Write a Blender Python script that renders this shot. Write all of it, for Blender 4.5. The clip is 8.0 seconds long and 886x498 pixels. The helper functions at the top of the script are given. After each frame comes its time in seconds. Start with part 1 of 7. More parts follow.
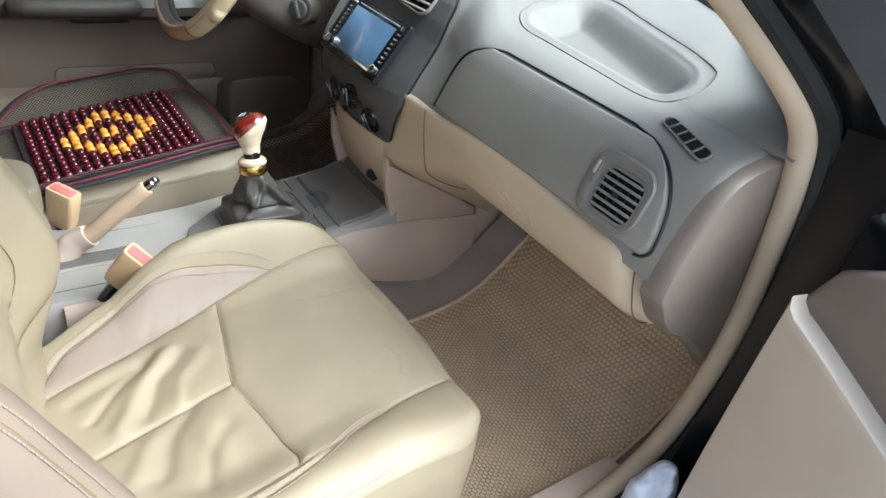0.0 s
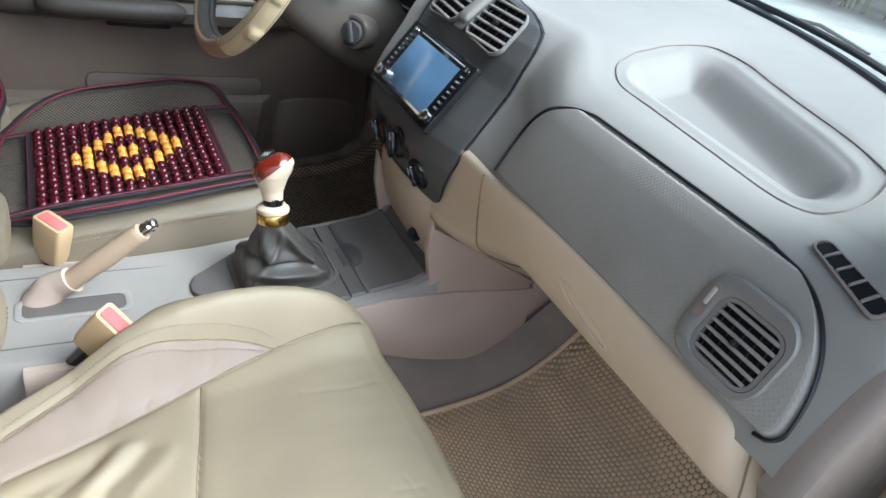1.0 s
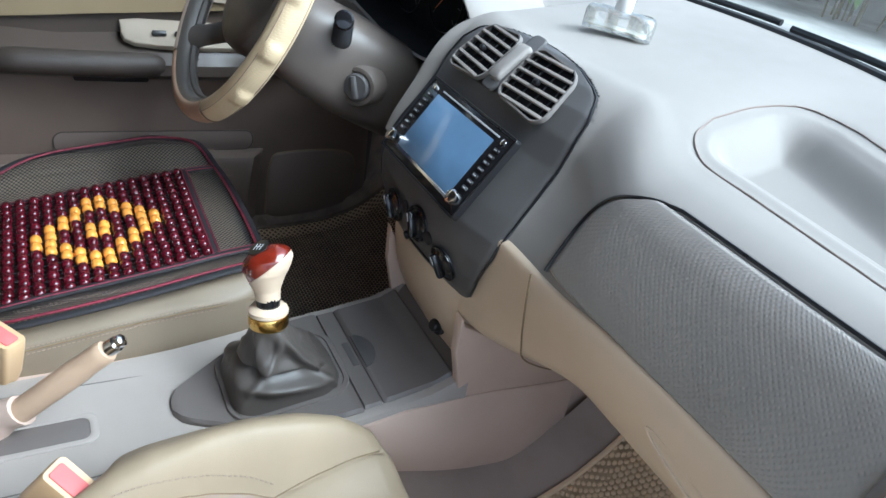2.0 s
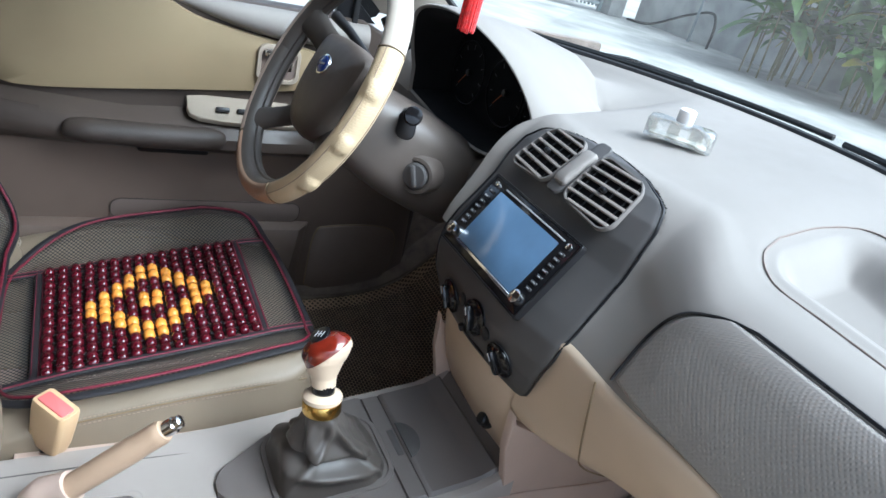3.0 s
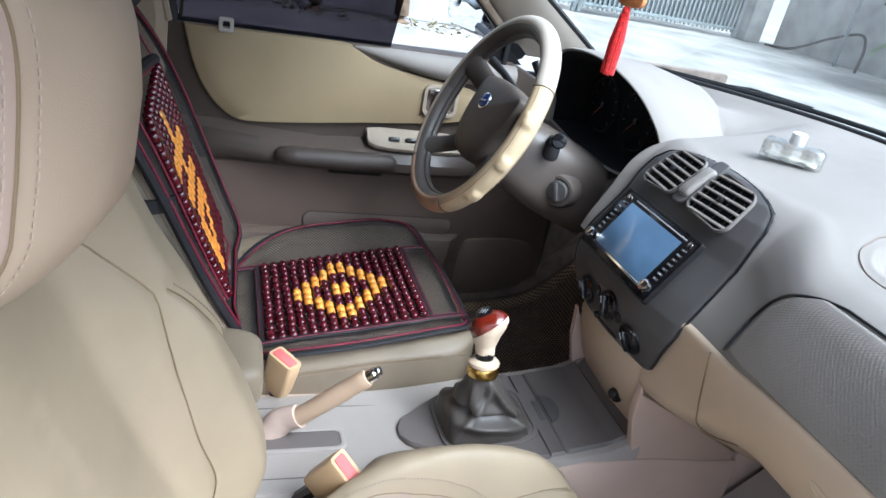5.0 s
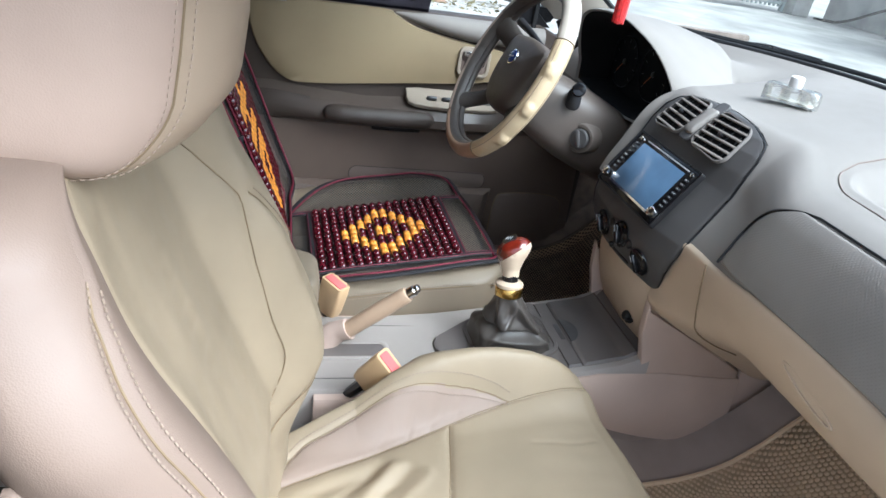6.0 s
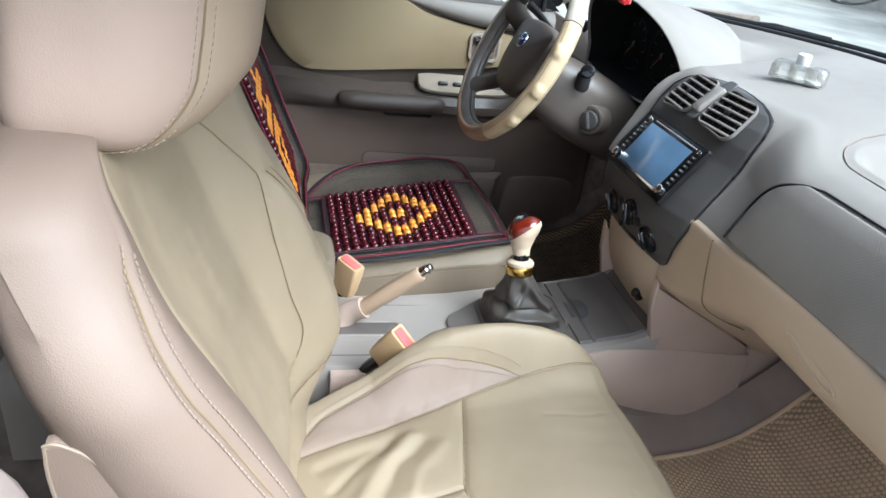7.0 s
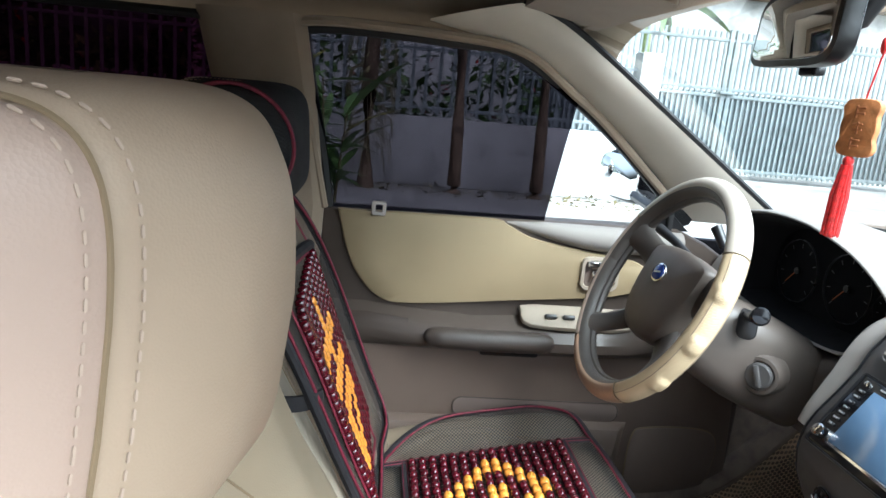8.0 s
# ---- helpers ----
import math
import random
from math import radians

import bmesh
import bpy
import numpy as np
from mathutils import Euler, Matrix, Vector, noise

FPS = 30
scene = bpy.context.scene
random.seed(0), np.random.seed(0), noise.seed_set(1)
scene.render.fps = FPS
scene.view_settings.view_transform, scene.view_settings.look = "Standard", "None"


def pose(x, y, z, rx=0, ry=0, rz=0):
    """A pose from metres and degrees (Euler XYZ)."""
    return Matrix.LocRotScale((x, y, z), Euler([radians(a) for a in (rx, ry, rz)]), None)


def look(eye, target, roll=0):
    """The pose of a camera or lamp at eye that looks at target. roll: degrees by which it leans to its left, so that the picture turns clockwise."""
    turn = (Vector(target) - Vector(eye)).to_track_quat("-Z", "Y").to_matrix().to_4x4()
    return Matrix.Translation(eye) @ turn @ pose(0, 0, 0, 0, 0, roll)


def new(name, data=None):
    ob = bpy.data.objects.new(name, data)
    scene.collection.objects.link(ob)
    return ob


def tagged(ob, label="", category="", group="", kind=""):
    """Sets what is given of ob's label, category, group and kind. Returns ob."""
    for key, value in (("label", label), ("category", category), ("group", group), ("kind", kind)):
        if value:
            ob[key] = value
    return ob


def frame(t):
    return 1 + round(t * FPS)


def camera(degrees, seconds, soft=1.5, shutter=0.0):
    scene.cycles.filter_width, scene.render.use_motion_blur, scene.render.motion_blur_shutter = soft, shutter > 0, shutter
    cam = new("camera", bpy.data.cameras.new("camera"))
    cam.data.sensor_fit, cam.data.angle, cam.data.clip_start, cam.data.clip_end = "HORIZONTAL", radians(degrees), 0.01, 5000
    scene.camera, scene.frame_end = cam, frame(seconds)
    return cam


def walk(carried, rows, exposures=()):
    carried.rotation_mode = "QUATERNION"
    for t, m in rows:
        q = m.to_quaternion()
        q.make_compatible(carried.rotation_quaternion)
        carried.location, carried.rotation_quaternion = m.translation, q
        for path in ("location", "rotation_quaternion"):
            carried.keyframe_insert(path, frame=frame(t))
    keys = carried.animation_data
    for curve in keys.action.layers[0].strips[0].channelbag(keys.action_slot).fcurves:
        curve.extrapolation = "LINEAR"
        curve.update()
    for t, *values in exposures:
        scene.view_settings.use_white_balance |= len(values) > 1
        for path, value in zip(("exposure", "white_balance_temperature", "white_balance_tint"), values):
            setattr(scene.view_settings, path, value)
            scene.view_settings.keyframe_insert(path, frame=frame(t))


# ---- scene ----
cam = camera(67.2, 8.0)
PATH = [
    (0, (1.049, -0.313, 0.991), (-0.235, 0.773, -0.091), 11.3),
    (0.2, (1.037, -0.301, 0.987), (-0.304, 0.716, -0.094), 13.0),
    (0.5, (0.991, -0.262, 0.984), (-0.377, 0.717, -0.098), 14.8),
    (1, (0.853, -0.176, 0.961), (-0.536, 0.783, -0.112), 14.6),
    (1.5, (0.725, -0.12, 0.947), (-0.669, 0.84, -0.118), 13.0),
    (1.7, (0.691, -0.115, 0.942), (-0.705, 0.852, -0.115), 12.7),
    (2.8, (0.607, -0.166, 0.975), (-0.894, 0.807, 0.08), 15.1),
    (3, (0.613, -0.177, 0.973), (-0.912, 0.778, 0.101), 15.2),
    (3.5, (0.641, -0.208, 0.985), (-0.938, 0.662, 0.119), 15.0),
    (4, (0.677, -0.228, 1.002), (-0.944, 0.558, 0.135), 14.0),
    (4.5, (0.727, -0.264, 1.017), (-0.929, 0.434, 0.14), 12.4),
    (4.7, (0.749, -0.283, 1.015), (-0.923, 0.386, 0.146), 12.0),
    (5.8, (0.927, -0.329, 1.014), (-0.774, 0.193, 0.1), 10.0),
    (6, (0.957, -0.332, 1.004), (-0.738, 0.181, 0.074), 9.9),
    (6.5, (1.01, -0.34, 0.989), (-0.674, 0.153, 0.029), 9.4),
    (7, (0.99, -0.335, 1.001), (-0.699, 0.138, 0.04), 8.8),
    (7.2, (0.938, -0.32, 1.014), (-0.768, 0.129, 0.073), 8.0),
    (7.5, (0.817, -0.313, 1.014), (-0.956, 0.094, 0.182), 7.5),
    (7.7, (0.738, -0.314, 0.99), (-1.106, 0.025, 0.294), 6.6),
    (7.8, (0.712, -0.32, 0.975), (-1.172, -0.018, 0.374), 6.7),
    (8, (0.657, -0.32, 0.983), (-1.282, -0.118, 0.538), 5.3),
]
walk(cam, [(t, look(eye, target, roll)) for t, eye, target, roll in PATH], exposures=[(0, 1.8, 5400, 0), (0.7, 1.8, 5280, 0), (1.5, 1.8, 5080, 1), (3, 1.78, 5160, 4), (4.5, 1.78, 5200, 7), (6.5, 1.70, 5330, 4), (7.2, 1.72, 5350, 3), (8, 2.15, 5400, 2)])


# ---- world and sun ----
SUN_EL, SUN_AZ = radians(50), radians(50)
world = bpy.data.worlds.new("sky")
scene.world = world
world.use_nodes = True
wn = world.node_tree.nodes
sky = wn.new("ShaderNodeTexSky")
sky.sky_type = "NISHITA"
sky.sun_disc = False
sky.sun_elevation, sky.sun_rotation = SUN_EL, SUN_AZ
sky.air_density, sky.dust_density, sky.ozone_density = 0.6, 8.0, 0.3
wn["Background"].inputs["Strength"].default_value = 0.15
haze = wn.new("ShaderNodeHueSaturation")
haze.inputs["Saturation"].default_value = 0.45
world.node_tree.links.new(sky.outputs[0], haze.inputs["Color"])
world.node_tree.links.new(haze.outputs[0], wn["Background"].inputs["Color"])
sun = bpy.data.lights.new("sun", "SUN")
sun.energy, sun.angle, sun.color = 0.34, radians(60), (1.0, 0.97, 0.93)
sun_ob = new("sun", sun)
sun_ob.matrix_world = look((20 * math.sin(SUN_AZ) * math.cos(SUN_EL), 20 * math.cos(SUN_AZ) * math.cos(SUN_EL), 20 * math.sin(SUN_EL)), (0, 0, 0))


# ---- materials ----
def material(name, color, rough=0.5, metal=0.0, var=0.12, patch=6.0, grain=600.0, bump=0.08, spec=0.5, tint=None, coat=0.0, cells=False, sheen=0.0, rvar=0.12, bdist=0.001):
    """A surface with two scales of colour variation, uneven gloss and a fine relief."""
    m = bpy.data.materials.new(name)
    m.use_nodes = True
    nt = m.node_tree
    n, l = nt.nodes, nt.links
    b = n["Principled BSDF"]
    geo = n.new("ShaderNodeNewGeometry")
    big = n.new("ShaderNodeTexNoise")
    big.inputs["Scale"].default_value, big.inputs["Detail"].default_value = patch, 5
    fine = n.new("ShaderNodeTexVoronoi" if cells else "ShaderNodeTexNoise")
    fine.inputs["Scale"].default_value = grain
    l.new(geo.outputs["Position"], big.inputs["Vector"])
    l.new(geo.outputs["Position"], fine.inputs["Vector"])
    ramp = n.new("ShaderNodeMixRGB")
    c2 = tint or tuple(c * (1 - 2.2 * var) for c in color)
    ramp.inputs[1].default_value = (*c2, 1)
    ramp.inputs[2].default_value = (*[min(1, c * (1 + 0.6 * var)) for c in color], 1)
    rng = n.new("ShaderNodeMapRange")
    rng.inputs[1].default_value, rng.inputs[2].default_value = 0.28, 0.62
    l.new(big.outputs[0], rng.inputs[0])
    l.new(rng.outputs[0], ramp.inputs[0])
    l.new(ramp.outputs[0], b.inputs["Base Color"])
    rr = n.new("ShaderNodeMapRange")
    rr.inputs[3].default_value, rr.inputs[4].default_value = max(0.02, rough - rvar), min(1, rough + rvar)
    mid = n.new("ShaderNodeTexNoise")
    mid.inputs["Scale"].default_value, mid.inputs["Detail"].default_value = patch * 7, 3
    l.new(geo.outputs["Position"], mid.inputs["Vector"])
    l.new(mid.outputs[0], rr.inputs[0])
    l.new(rr.outputs[0], b.inputs["Roughness"])
    b.inputs["Metallic"].default_value = metal
    b.inputs["Specular IOR Level"].default_value = spec
    b.inputs["Coat Weight"].default_value = coat
    b.inputs["Sheen Weight"].default_value = sheen
    if bump:
        bp = n.new("ShaderNodeBump")
        bp.inputs["Strength"].default_value, bp.inputs["Distance"].default_value = bump, bdist
        l.new(fine.outputs[0], bp.inputs["Height"])
        l.new(bp.outputs[0], b.inputs["Normal"])
    return m


def glass(name, color, rough=0.0, gloss=0.05, edge=0.9):
    """Clear sheet: mostly see-through, with a mirror gloss that Fresnel drives."""
    m = bpy.data.materials.new(name)
    m.use_nodes = True
    n, l = m.node_tree.nodes, m.node_tree.links
    n.clear()
    out = n.new("ShaderNodeOutputMaterial")
    tr, gl, mix, lw = n.new("ShaderNodeBsdfTransparent"), n.new("ShaderNodeBsdfGlossy"), n.new("ShaderNodeMixShader"), n.new("ShaderNodeLayerWeight")
    lw.inputs["Blend"].default_value = 0.5
    pw, fr = n.new("ShaderNodeMath"), n.new("ShaderNodeMapRange")
    pw.operation = "POWER"
    pw.inputs[1].default_value = 5.0
    l.new(lw.outputs["Facing"], pw.inputs[0])
    l.new(pw.outputs[0], fr.inputs[0])
    fr.inputs[3].default_value, fr.inputs[4].default_value = gloss, edge
    tr.inputs[0].default_value = (*color, 1)
    gl.inputs["Roughness"].default_value = rough
    l.new(fr.outputs[0], mix.inputs[0])
    l.new(tr.outputs[0], mix.inputs[1])
    l.new(gl.outputs[0], mix.inputs[2])
    l.new(mix.outputs[0], out.inputs[0])
    return m


def lattice(name, color, scale, gap, dot, rough=0.6, bump=0.5, turn=0.0, axes="xy", hole=False):
    """A regular dimple or mesh pattern at true size; with hole the gaps are open."""
    m = material(name, color, rough, var=0.08, bump=0)
    n, l = m.node_tree.nodes, m.node_tree.links
    b = n["Principled BSDF"]
    geo = n.new("ShaderNodeNewGeometry")
    mp = n.new("ShaderNodeMapping")
    mp.inputs["Rotation"].default_value = (0, 0, turn)
    if axes == "uv":
        l.new(n.new("ShaderNodeUVMap").outputs[0], mp.inputs["Vector"])
    else:
        sep = n.new("ShaderNodeSeparateXYZ")
        l.new(geo.outputs["Position"], sep.inputs[0])
        comb = n.new("ShaderNodeCombineXYZ")
        order = {"x": 0, "y": 1, "z": 2}
        l.new(sep.outputs[order[axes[0]]], comb.inputs[0])
        l.new(sep.outputs[order[axes[1]]], comb.inputs[1])
        l.new(comb.outputs[0], mp.inputs["Vector"])
    vor = n.new("ShaderNodeTexVoronoi")
    vor.voronoi_dimensions = "2D"
    vor.inputs["Scale"].default_value, vor.inputs["Randomness"].default_value = scale, 0.0
    l.new(mp.outputs[0], vor.inputs["Vector"])
    rng = n.new("ShaderNodeMapRange")
    rng.inputs[1].default_value, rng.inputs[2].default_value = gap, dot
    l.new(vor.outputs["Distance"], rng.inputs[0])
    bp = n.new("ShaderNodeBump")
    bp.inputs["Strength"].default_value, bp.inputs["Distance"].default_value = bump, 0.0015
    l.new(rng.outputs[0], bp.inputs["Height"])
    l.new(bp.outputs[0], b.inputs["Normal"])
    if hole:
        l.new(rng.outputs[0], b.inputs["Alpha"])
    return m


LEATHER = material("cream_leather", (0.325, 0.26, 0.172), 0.5, spec=0.38, var=0.08, patch=5, grain=900, bump=0.12, cells=True, rvar=0.1)
# driver's bolster leather, lightened for light from the passenger door opening
LEATHER_GREY_LIT = material("lightened_grey_leather", (0.34, 0.295, 0.225), 0.45, var=0.08, patch=6, grain=800, bump=0.15, cells=True)
# taupe plastic darkened for the post, which faces strong door light
POST_TRIM_DIM = material("dimmed_taupe_plastic", (0.31, 0.25, 0.22), 0.45, var=0.06, patch=5, grain=1300, bump=0.12)
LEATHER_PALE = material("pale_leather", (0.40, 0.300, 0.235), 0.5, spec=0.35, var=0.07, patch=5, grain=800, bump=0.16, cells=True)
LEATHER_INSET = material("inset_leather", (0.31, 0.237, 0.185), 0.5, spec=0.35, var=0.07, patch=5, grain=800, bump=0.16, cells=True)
# cream leather lightened for the headrest, light put into the colour
LEATHER_HEAD_LIT = material("lightened_tan_leather", (0.38, 0.292, 0.205), 0.5, spec=0.38, var=0.08, patch=5, grain=900, bump=0.12, cells=True)
# pale leather darkened to offset strong door-side light on the backrest
LEATHER_ROSE_DIM = material("dimmed_rose_leather", (0.215, 0.160, 0.122), 0.5, spec=0.35, var=0.07, patch=5, grain=800, bump=0.16, cells=True)
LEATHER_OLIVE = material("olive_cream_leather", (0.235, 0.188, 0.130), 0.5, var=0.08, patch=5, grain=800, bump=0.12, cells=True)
THREAD_PALE = material("pale_thread", (0.44, 0.34, 0.26), 0.7, bump=0)
SEAM = material("seam_dark", (0.22, 0.16, 0.09), 0.8, bump=0)
THREAD = material("thread", (0.28, 0.215, 0.155), 0.7, bump=0)
DASH = material("grey_dash", (0.25, 0.232, 0.21), 0.68, spec=0.22, var=0.05, patch=4, grain=1400, bump=0.12)
DASH_DIMPLE = lattice("dimpled_dash", (0.265, 0.245, 0.22), 245, 0.09, 0.42, rough=0.45, bump=0.22, turn=0.785, axes="uv")
BEIGE = material("beige_plastic", (0.57, 0.45, 0.32), 0.45, var=0.05, patch=5, grain=1300, bump=0.1)
MAUVE = material("taupe_plastic", (0.58, 0.45, 0.365), 0.45, var=0.06, patch=5, grain=1300, bump=0.12)
POCKET = material("pocket_plastic", (0.64, 0.54, 0.45), 0.5, var=0.05, patch=4, grain=1200, bump=0.12)
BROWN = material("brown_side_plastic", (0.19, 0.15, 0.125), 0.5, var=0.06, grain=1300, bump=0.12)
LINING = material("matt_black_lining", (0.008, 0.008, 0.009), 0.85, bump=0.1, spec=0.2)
STACK = material("dark_grey_plastic", (0.088, 0.084, 0.081), 0.45, spec=0.35, var=0.08, grain=1500, bump=0.14)
BLACK = material("black_plastic", (0.012, 0.012, 0.013), 0.32, var=0.1, bump=0.05)
GLOSS = material("gloss_black", (0.008, 0.008, 0.009), 0.08, var=0.1, bump=0)
SLAT = material("slat_plastic", (0.17, 0.155, 0.14), 0.6, bump=0.04)
DUST = material("dusty_slat", (0.20, 0.175, 0.15), 0.6, bump=0.05)
CONSOLE_DARK = material("dark_console", (0.145, 0.128, 0.116), 0.45, var=0.08, grain=1500, bump=0.15)
CONSOLE_PALE = material("pale_console", (0.36, 0.325, 0.29), 0.42, var=0.05, grain=1200, bump=0.1)
BOOT = material("boot_leather", (0.085, 0.075, 0.065), 0.42, var=0.12, grain=900, bump=0.15, cells=True)
CHROME = material("chrome", (0.8, 0.8, 0.8), 0.12, metal=1.0, var=0.03, bump=0)
GOLD = material("brass_ring", (0.72, 0.48, 0.14), 0.22, metal=1.0, var=0.06, bump=0)
WOOD = material("red_wood", (0.14, 0.014, 0.006), 0.12, var=0.3, patch=40, grain=300, bump=0.02, coat=1.0)
CREAM = material("cream_plastic", (0.62, 0.50, 0.36), 0.3, var=0.05, bump=0.03)
BUCKLE = material("buckle_plastic", (0.60, 0.42, 0.23), 0.35, var=0.05, bump=0.04)
RED_BTN = material("faded_red", (0.66, 0.16, 0.15), 0.55, var=0.12, bump=0.02)
BEAD_RED = material("maroon_bead", (0.075, 0.004, 0.010), 0.16, var=0.2, patch=60, bump=0.0, coat=0.4)
BEAD_YEL = material("amber_bead", (0.80, 0.33, 0.045), 0.2, var=0.12, patch=60, bump=0.0, coat=0.3)
MESH_BLACK = lattice("black_mesh", (0.035, 0.034, 0.033), 200, 0.40, 0.44, rough=0.7, bump=0.4, turn=0.785, axes="uv", hole=True)
PIPE_RED = material("maroon_tape", (0.17, 0.011, 0.03), 0.6, var=0.2, patch=150, grain=800, bump=0.3)
PIPE_BLACK = material("black_tape", (0.015, 0.014, 0.016), 0.7, bump=0.2)
DOOR_GREY = material("door_grey", (0.070, 0.055, 0.044), 0.42, var=0.06, grain=1300, bump=0.12)
DOOR_PALE = material("door_pale_plastic", (0.32, 0.275, 0.215), 0.42, var=0.05, grain=1200, bump=0.1)
DOOR_LOW = material("door_taupe", (0.158, 0.119, 0.093), 0.45, var=0.06, grain=1300, bump=0.12)
DOOR_CLOTH = material("door_olive_vinyl", (0.275, 0.215, 0.122), 0.55, var=0.05, grain=900, bump=0.15, cells=True)
ARM = material("armrest_dark", (0.053, 0.042, 0.034), 0.5, grain=700, bump=0.3, cells=True)
VINYL = material("tunnel_vinyl", (0.33, 0.265, 0.225), 0.6, var=0.1, patch=8, grain=900, bump=0.2)
CARPET = material("carpet", (0.17, 0.13, 0.10), 0.95, var=0.2, patch=30, grain=1800, bump=0.9, sheen=0.3)
MAT_TAN = material("mat_tan", (0.82, 0.62, 0.40), 0.75, var=0.07, patch=9, grain=700, bump=0.3)
MAT_BASE = material("mat_base", (0.62, 0.455, 0.285), 0.9, var=0.08, patch=30, bump=0.3)
# darkened mat loops, footwell shade put into the colour
MAT_SHADED = material("mat_shaded", (0.13, 0.10, 0.07), 0.8, var=0.2, patch=18, grain=700, bump=0.3)
HEADLINER = material("headliner", (0.30, 0.235, 0.165), 0.95, var=0.06, patch=10, grain=1500, bump=0.4, sheen=0.2)
PILLAR = material("pillar_plastic", (0.60, 0.55, 0.46), 0.5, var=0.05, grain=1000, bump=0.12)
STRIP = material("weatherstrip_tan", (0.54, 0.42, 0.30), 0.7, var=0.08, grain=900, bump=0.2)
BODY = material("black_paint", (0.006, 0.006, 0.007), 0.14, var=0.1, bump=0, spec=0.15, rvar=0.04)
RUBBER = material("rubber", (0.012, 0.012, 0.012), 0.6, bump=0.1)
WHEEL_PALE = material("wheel_cover_pale", (0.46, 0.415, 0.345), 0.38, var=0.08, patch=10, grain=900, bump=0.12, cells=True)
WHEEL_SIDE = material("wheel_cover_taupe", (0.40, 0.32, 0.26), 0.4, var=0.1, patch=10, grain=900, bump=0.12, cells=True)
WHEEL_TAN = material("wheel_cover_brown", (0.42, 0.28, 0.19), 0.45, var=0.08, patch=10, grain=900, bump=0.15, cells=True)
WHEEL_PERF = lattice("wheel_cover_perforated", (0.56, 0.44, 0.27), 330, 0.10, 0.30, rough=0.5, bump=0.3, turn=0.5, axes="xz")
WHEEL_GREY = material("wheel_grey", (0.075, 0.066, 0.058), 0.42, grain=900, bump=0.2, cells=True)
HUB = material("hub_grey", (0.125, 0.102, 0.083), 0.45, grain=1300, bump=0.12)
COLUMN = material("column_grey", (0.094, 0.078, 0.065), 0.42, grain=1300, bump=0.12)
BLUE = material("emblem_blue", (0.02, 0.045, 0.22), 0.2, bump=0)
SILVER = material("silver_print", (0.45, 0.45, 0.46), 0.4, bump=0)
# blank screen; the blue is a sky reflection put into its colour
SCREEN_SKY = material("screen", (0.10, 0.17, 0.27), 0.12, var=0.12, patch=9, bump=0, spec=0.8)
CLUSTER = material("cluster_face", (0.006, 0.006, 0.007), 0.7, bump=0, spec=0.06)
AMBER = material("needle_orange", (0.5, 0.12, 0.02), 0.5, bump=0)
TASSEL = material("red_silk", (0.75, 0.012, 0.012), 0.5, var=0.2, patch=200, bump=0, sheen=0.4)
TAGWOOD = material("peach_wood", (0.55, 0.22, 0.075), 0.55, var=0.2, patch=80, grain=400, bump=0.3)
TAGDARK = material("carved_wood", (0.34, 0.12, 0.04), 0.7, bump=0.2)
RAG = material("rag_cloth", (0.62, 0.64, 0.74), 0.9, var=0.2, patch=30, grain=1500, bump=0.5)
MIRROR = material("mirror_glass", (0.9, 0.92, 0.92), 0.02, metal=1.0, var=0.0, bump=0, rvar=0.0)
WINDSCREEN = glass("windscreen_glass", (0.92, 0.96, 0.94), 0.0, 0.13)
SIDE_GLASS = glass("side_glass", (0.93, 0.95, 0.95), 0.0, 0.02, 0.25)
FILM = glass("dark_shade", (0.040, 0.036, 0.046), 0.3, 0.0, 0.01)
FILM_REAR = glass("purple_film", (0.006, 0.0015, 0.004), 0.1, 0.01)
PERFUME = glass("bottle_glass", (0.95, 0.96, 0.95), 0.05, 0.32)
LIQUID = material("amber_liquid", (0.82, 0.80, 0.68), 0.1, bump=0)
WHITE_CAP = material("white_plastic", (0.75, 0.74, 0.72), 0.3, bump=0)
CONCRETE = material("concrete_ground", (0.33, 0.325, 0.30), 0.9, var=0.16, patch=1.2, grain=90, bump=0.5, bdist=0.005)
PLASTER = material("stained_plaster", (0.46, 0.46, 0.44), 0.9, var=0.2, patch=1.6, grain=60, bump=0.3, bdist=0.004)
GATE = material("gate_paint", (0.23, 0.265, 0.27), 0.5, var=0.12, patch=4, bump=0.05)
GATE_SHEET = material("gate_sheet", (0.20, 0.235, 0.245), 0.55, var=0.1, patch=2, bump=0.05)
LEAF = material("leaf_green", (0.12, 0.21, 0.055), 0.45, var=0.35, patch=3, grain=200, bump=0.1)
LEAF_YEL = material("leaf_yellow", (0.28, 0.26, 0.04), 0.5, var=0.2, patch=5, bump=0.1)
STALK = material("stalk", (0.14, 0.12, 0.05), 0.7, bump=0.2)
BARK = material("bark", (0.16, 0.11, 0.07), 0.9, var=0.3, patch=8, grain=60, bump=0.6, bdist=0.01)
CAR_RED = material("red_car_paint", (0.35, 0.012, 0.012), 0.2, bump=0, coat=1)


# ---- building helpers ----
def part(name, bm, mat, parent=None, label="", m=None, sharp=38, kind="", turn=True):
    """Links a bmesh as one mesh object, under a thing or a part if one is given."""
    if m is not None:
        bm.transform(m)
    if turn:
        bmesh.ops.recalc_face_normals(bm, faces=bm.faces)
    me = bpy.data.meshes.new(name)
    bm.to_mesh(me)
    bm.free()
    me.materials.append(mat)
    for p in me.polygons:
        p.use_smooth = True
    me.set_sharp_from_angle(angle=radians(sharp))
    ob = new(name, me)
    if parent is not None:
        ob.parent = parent
    if label:
        tagged(ob, label)
    if kind:
        tagged(ob, kind=kind)
    return ob


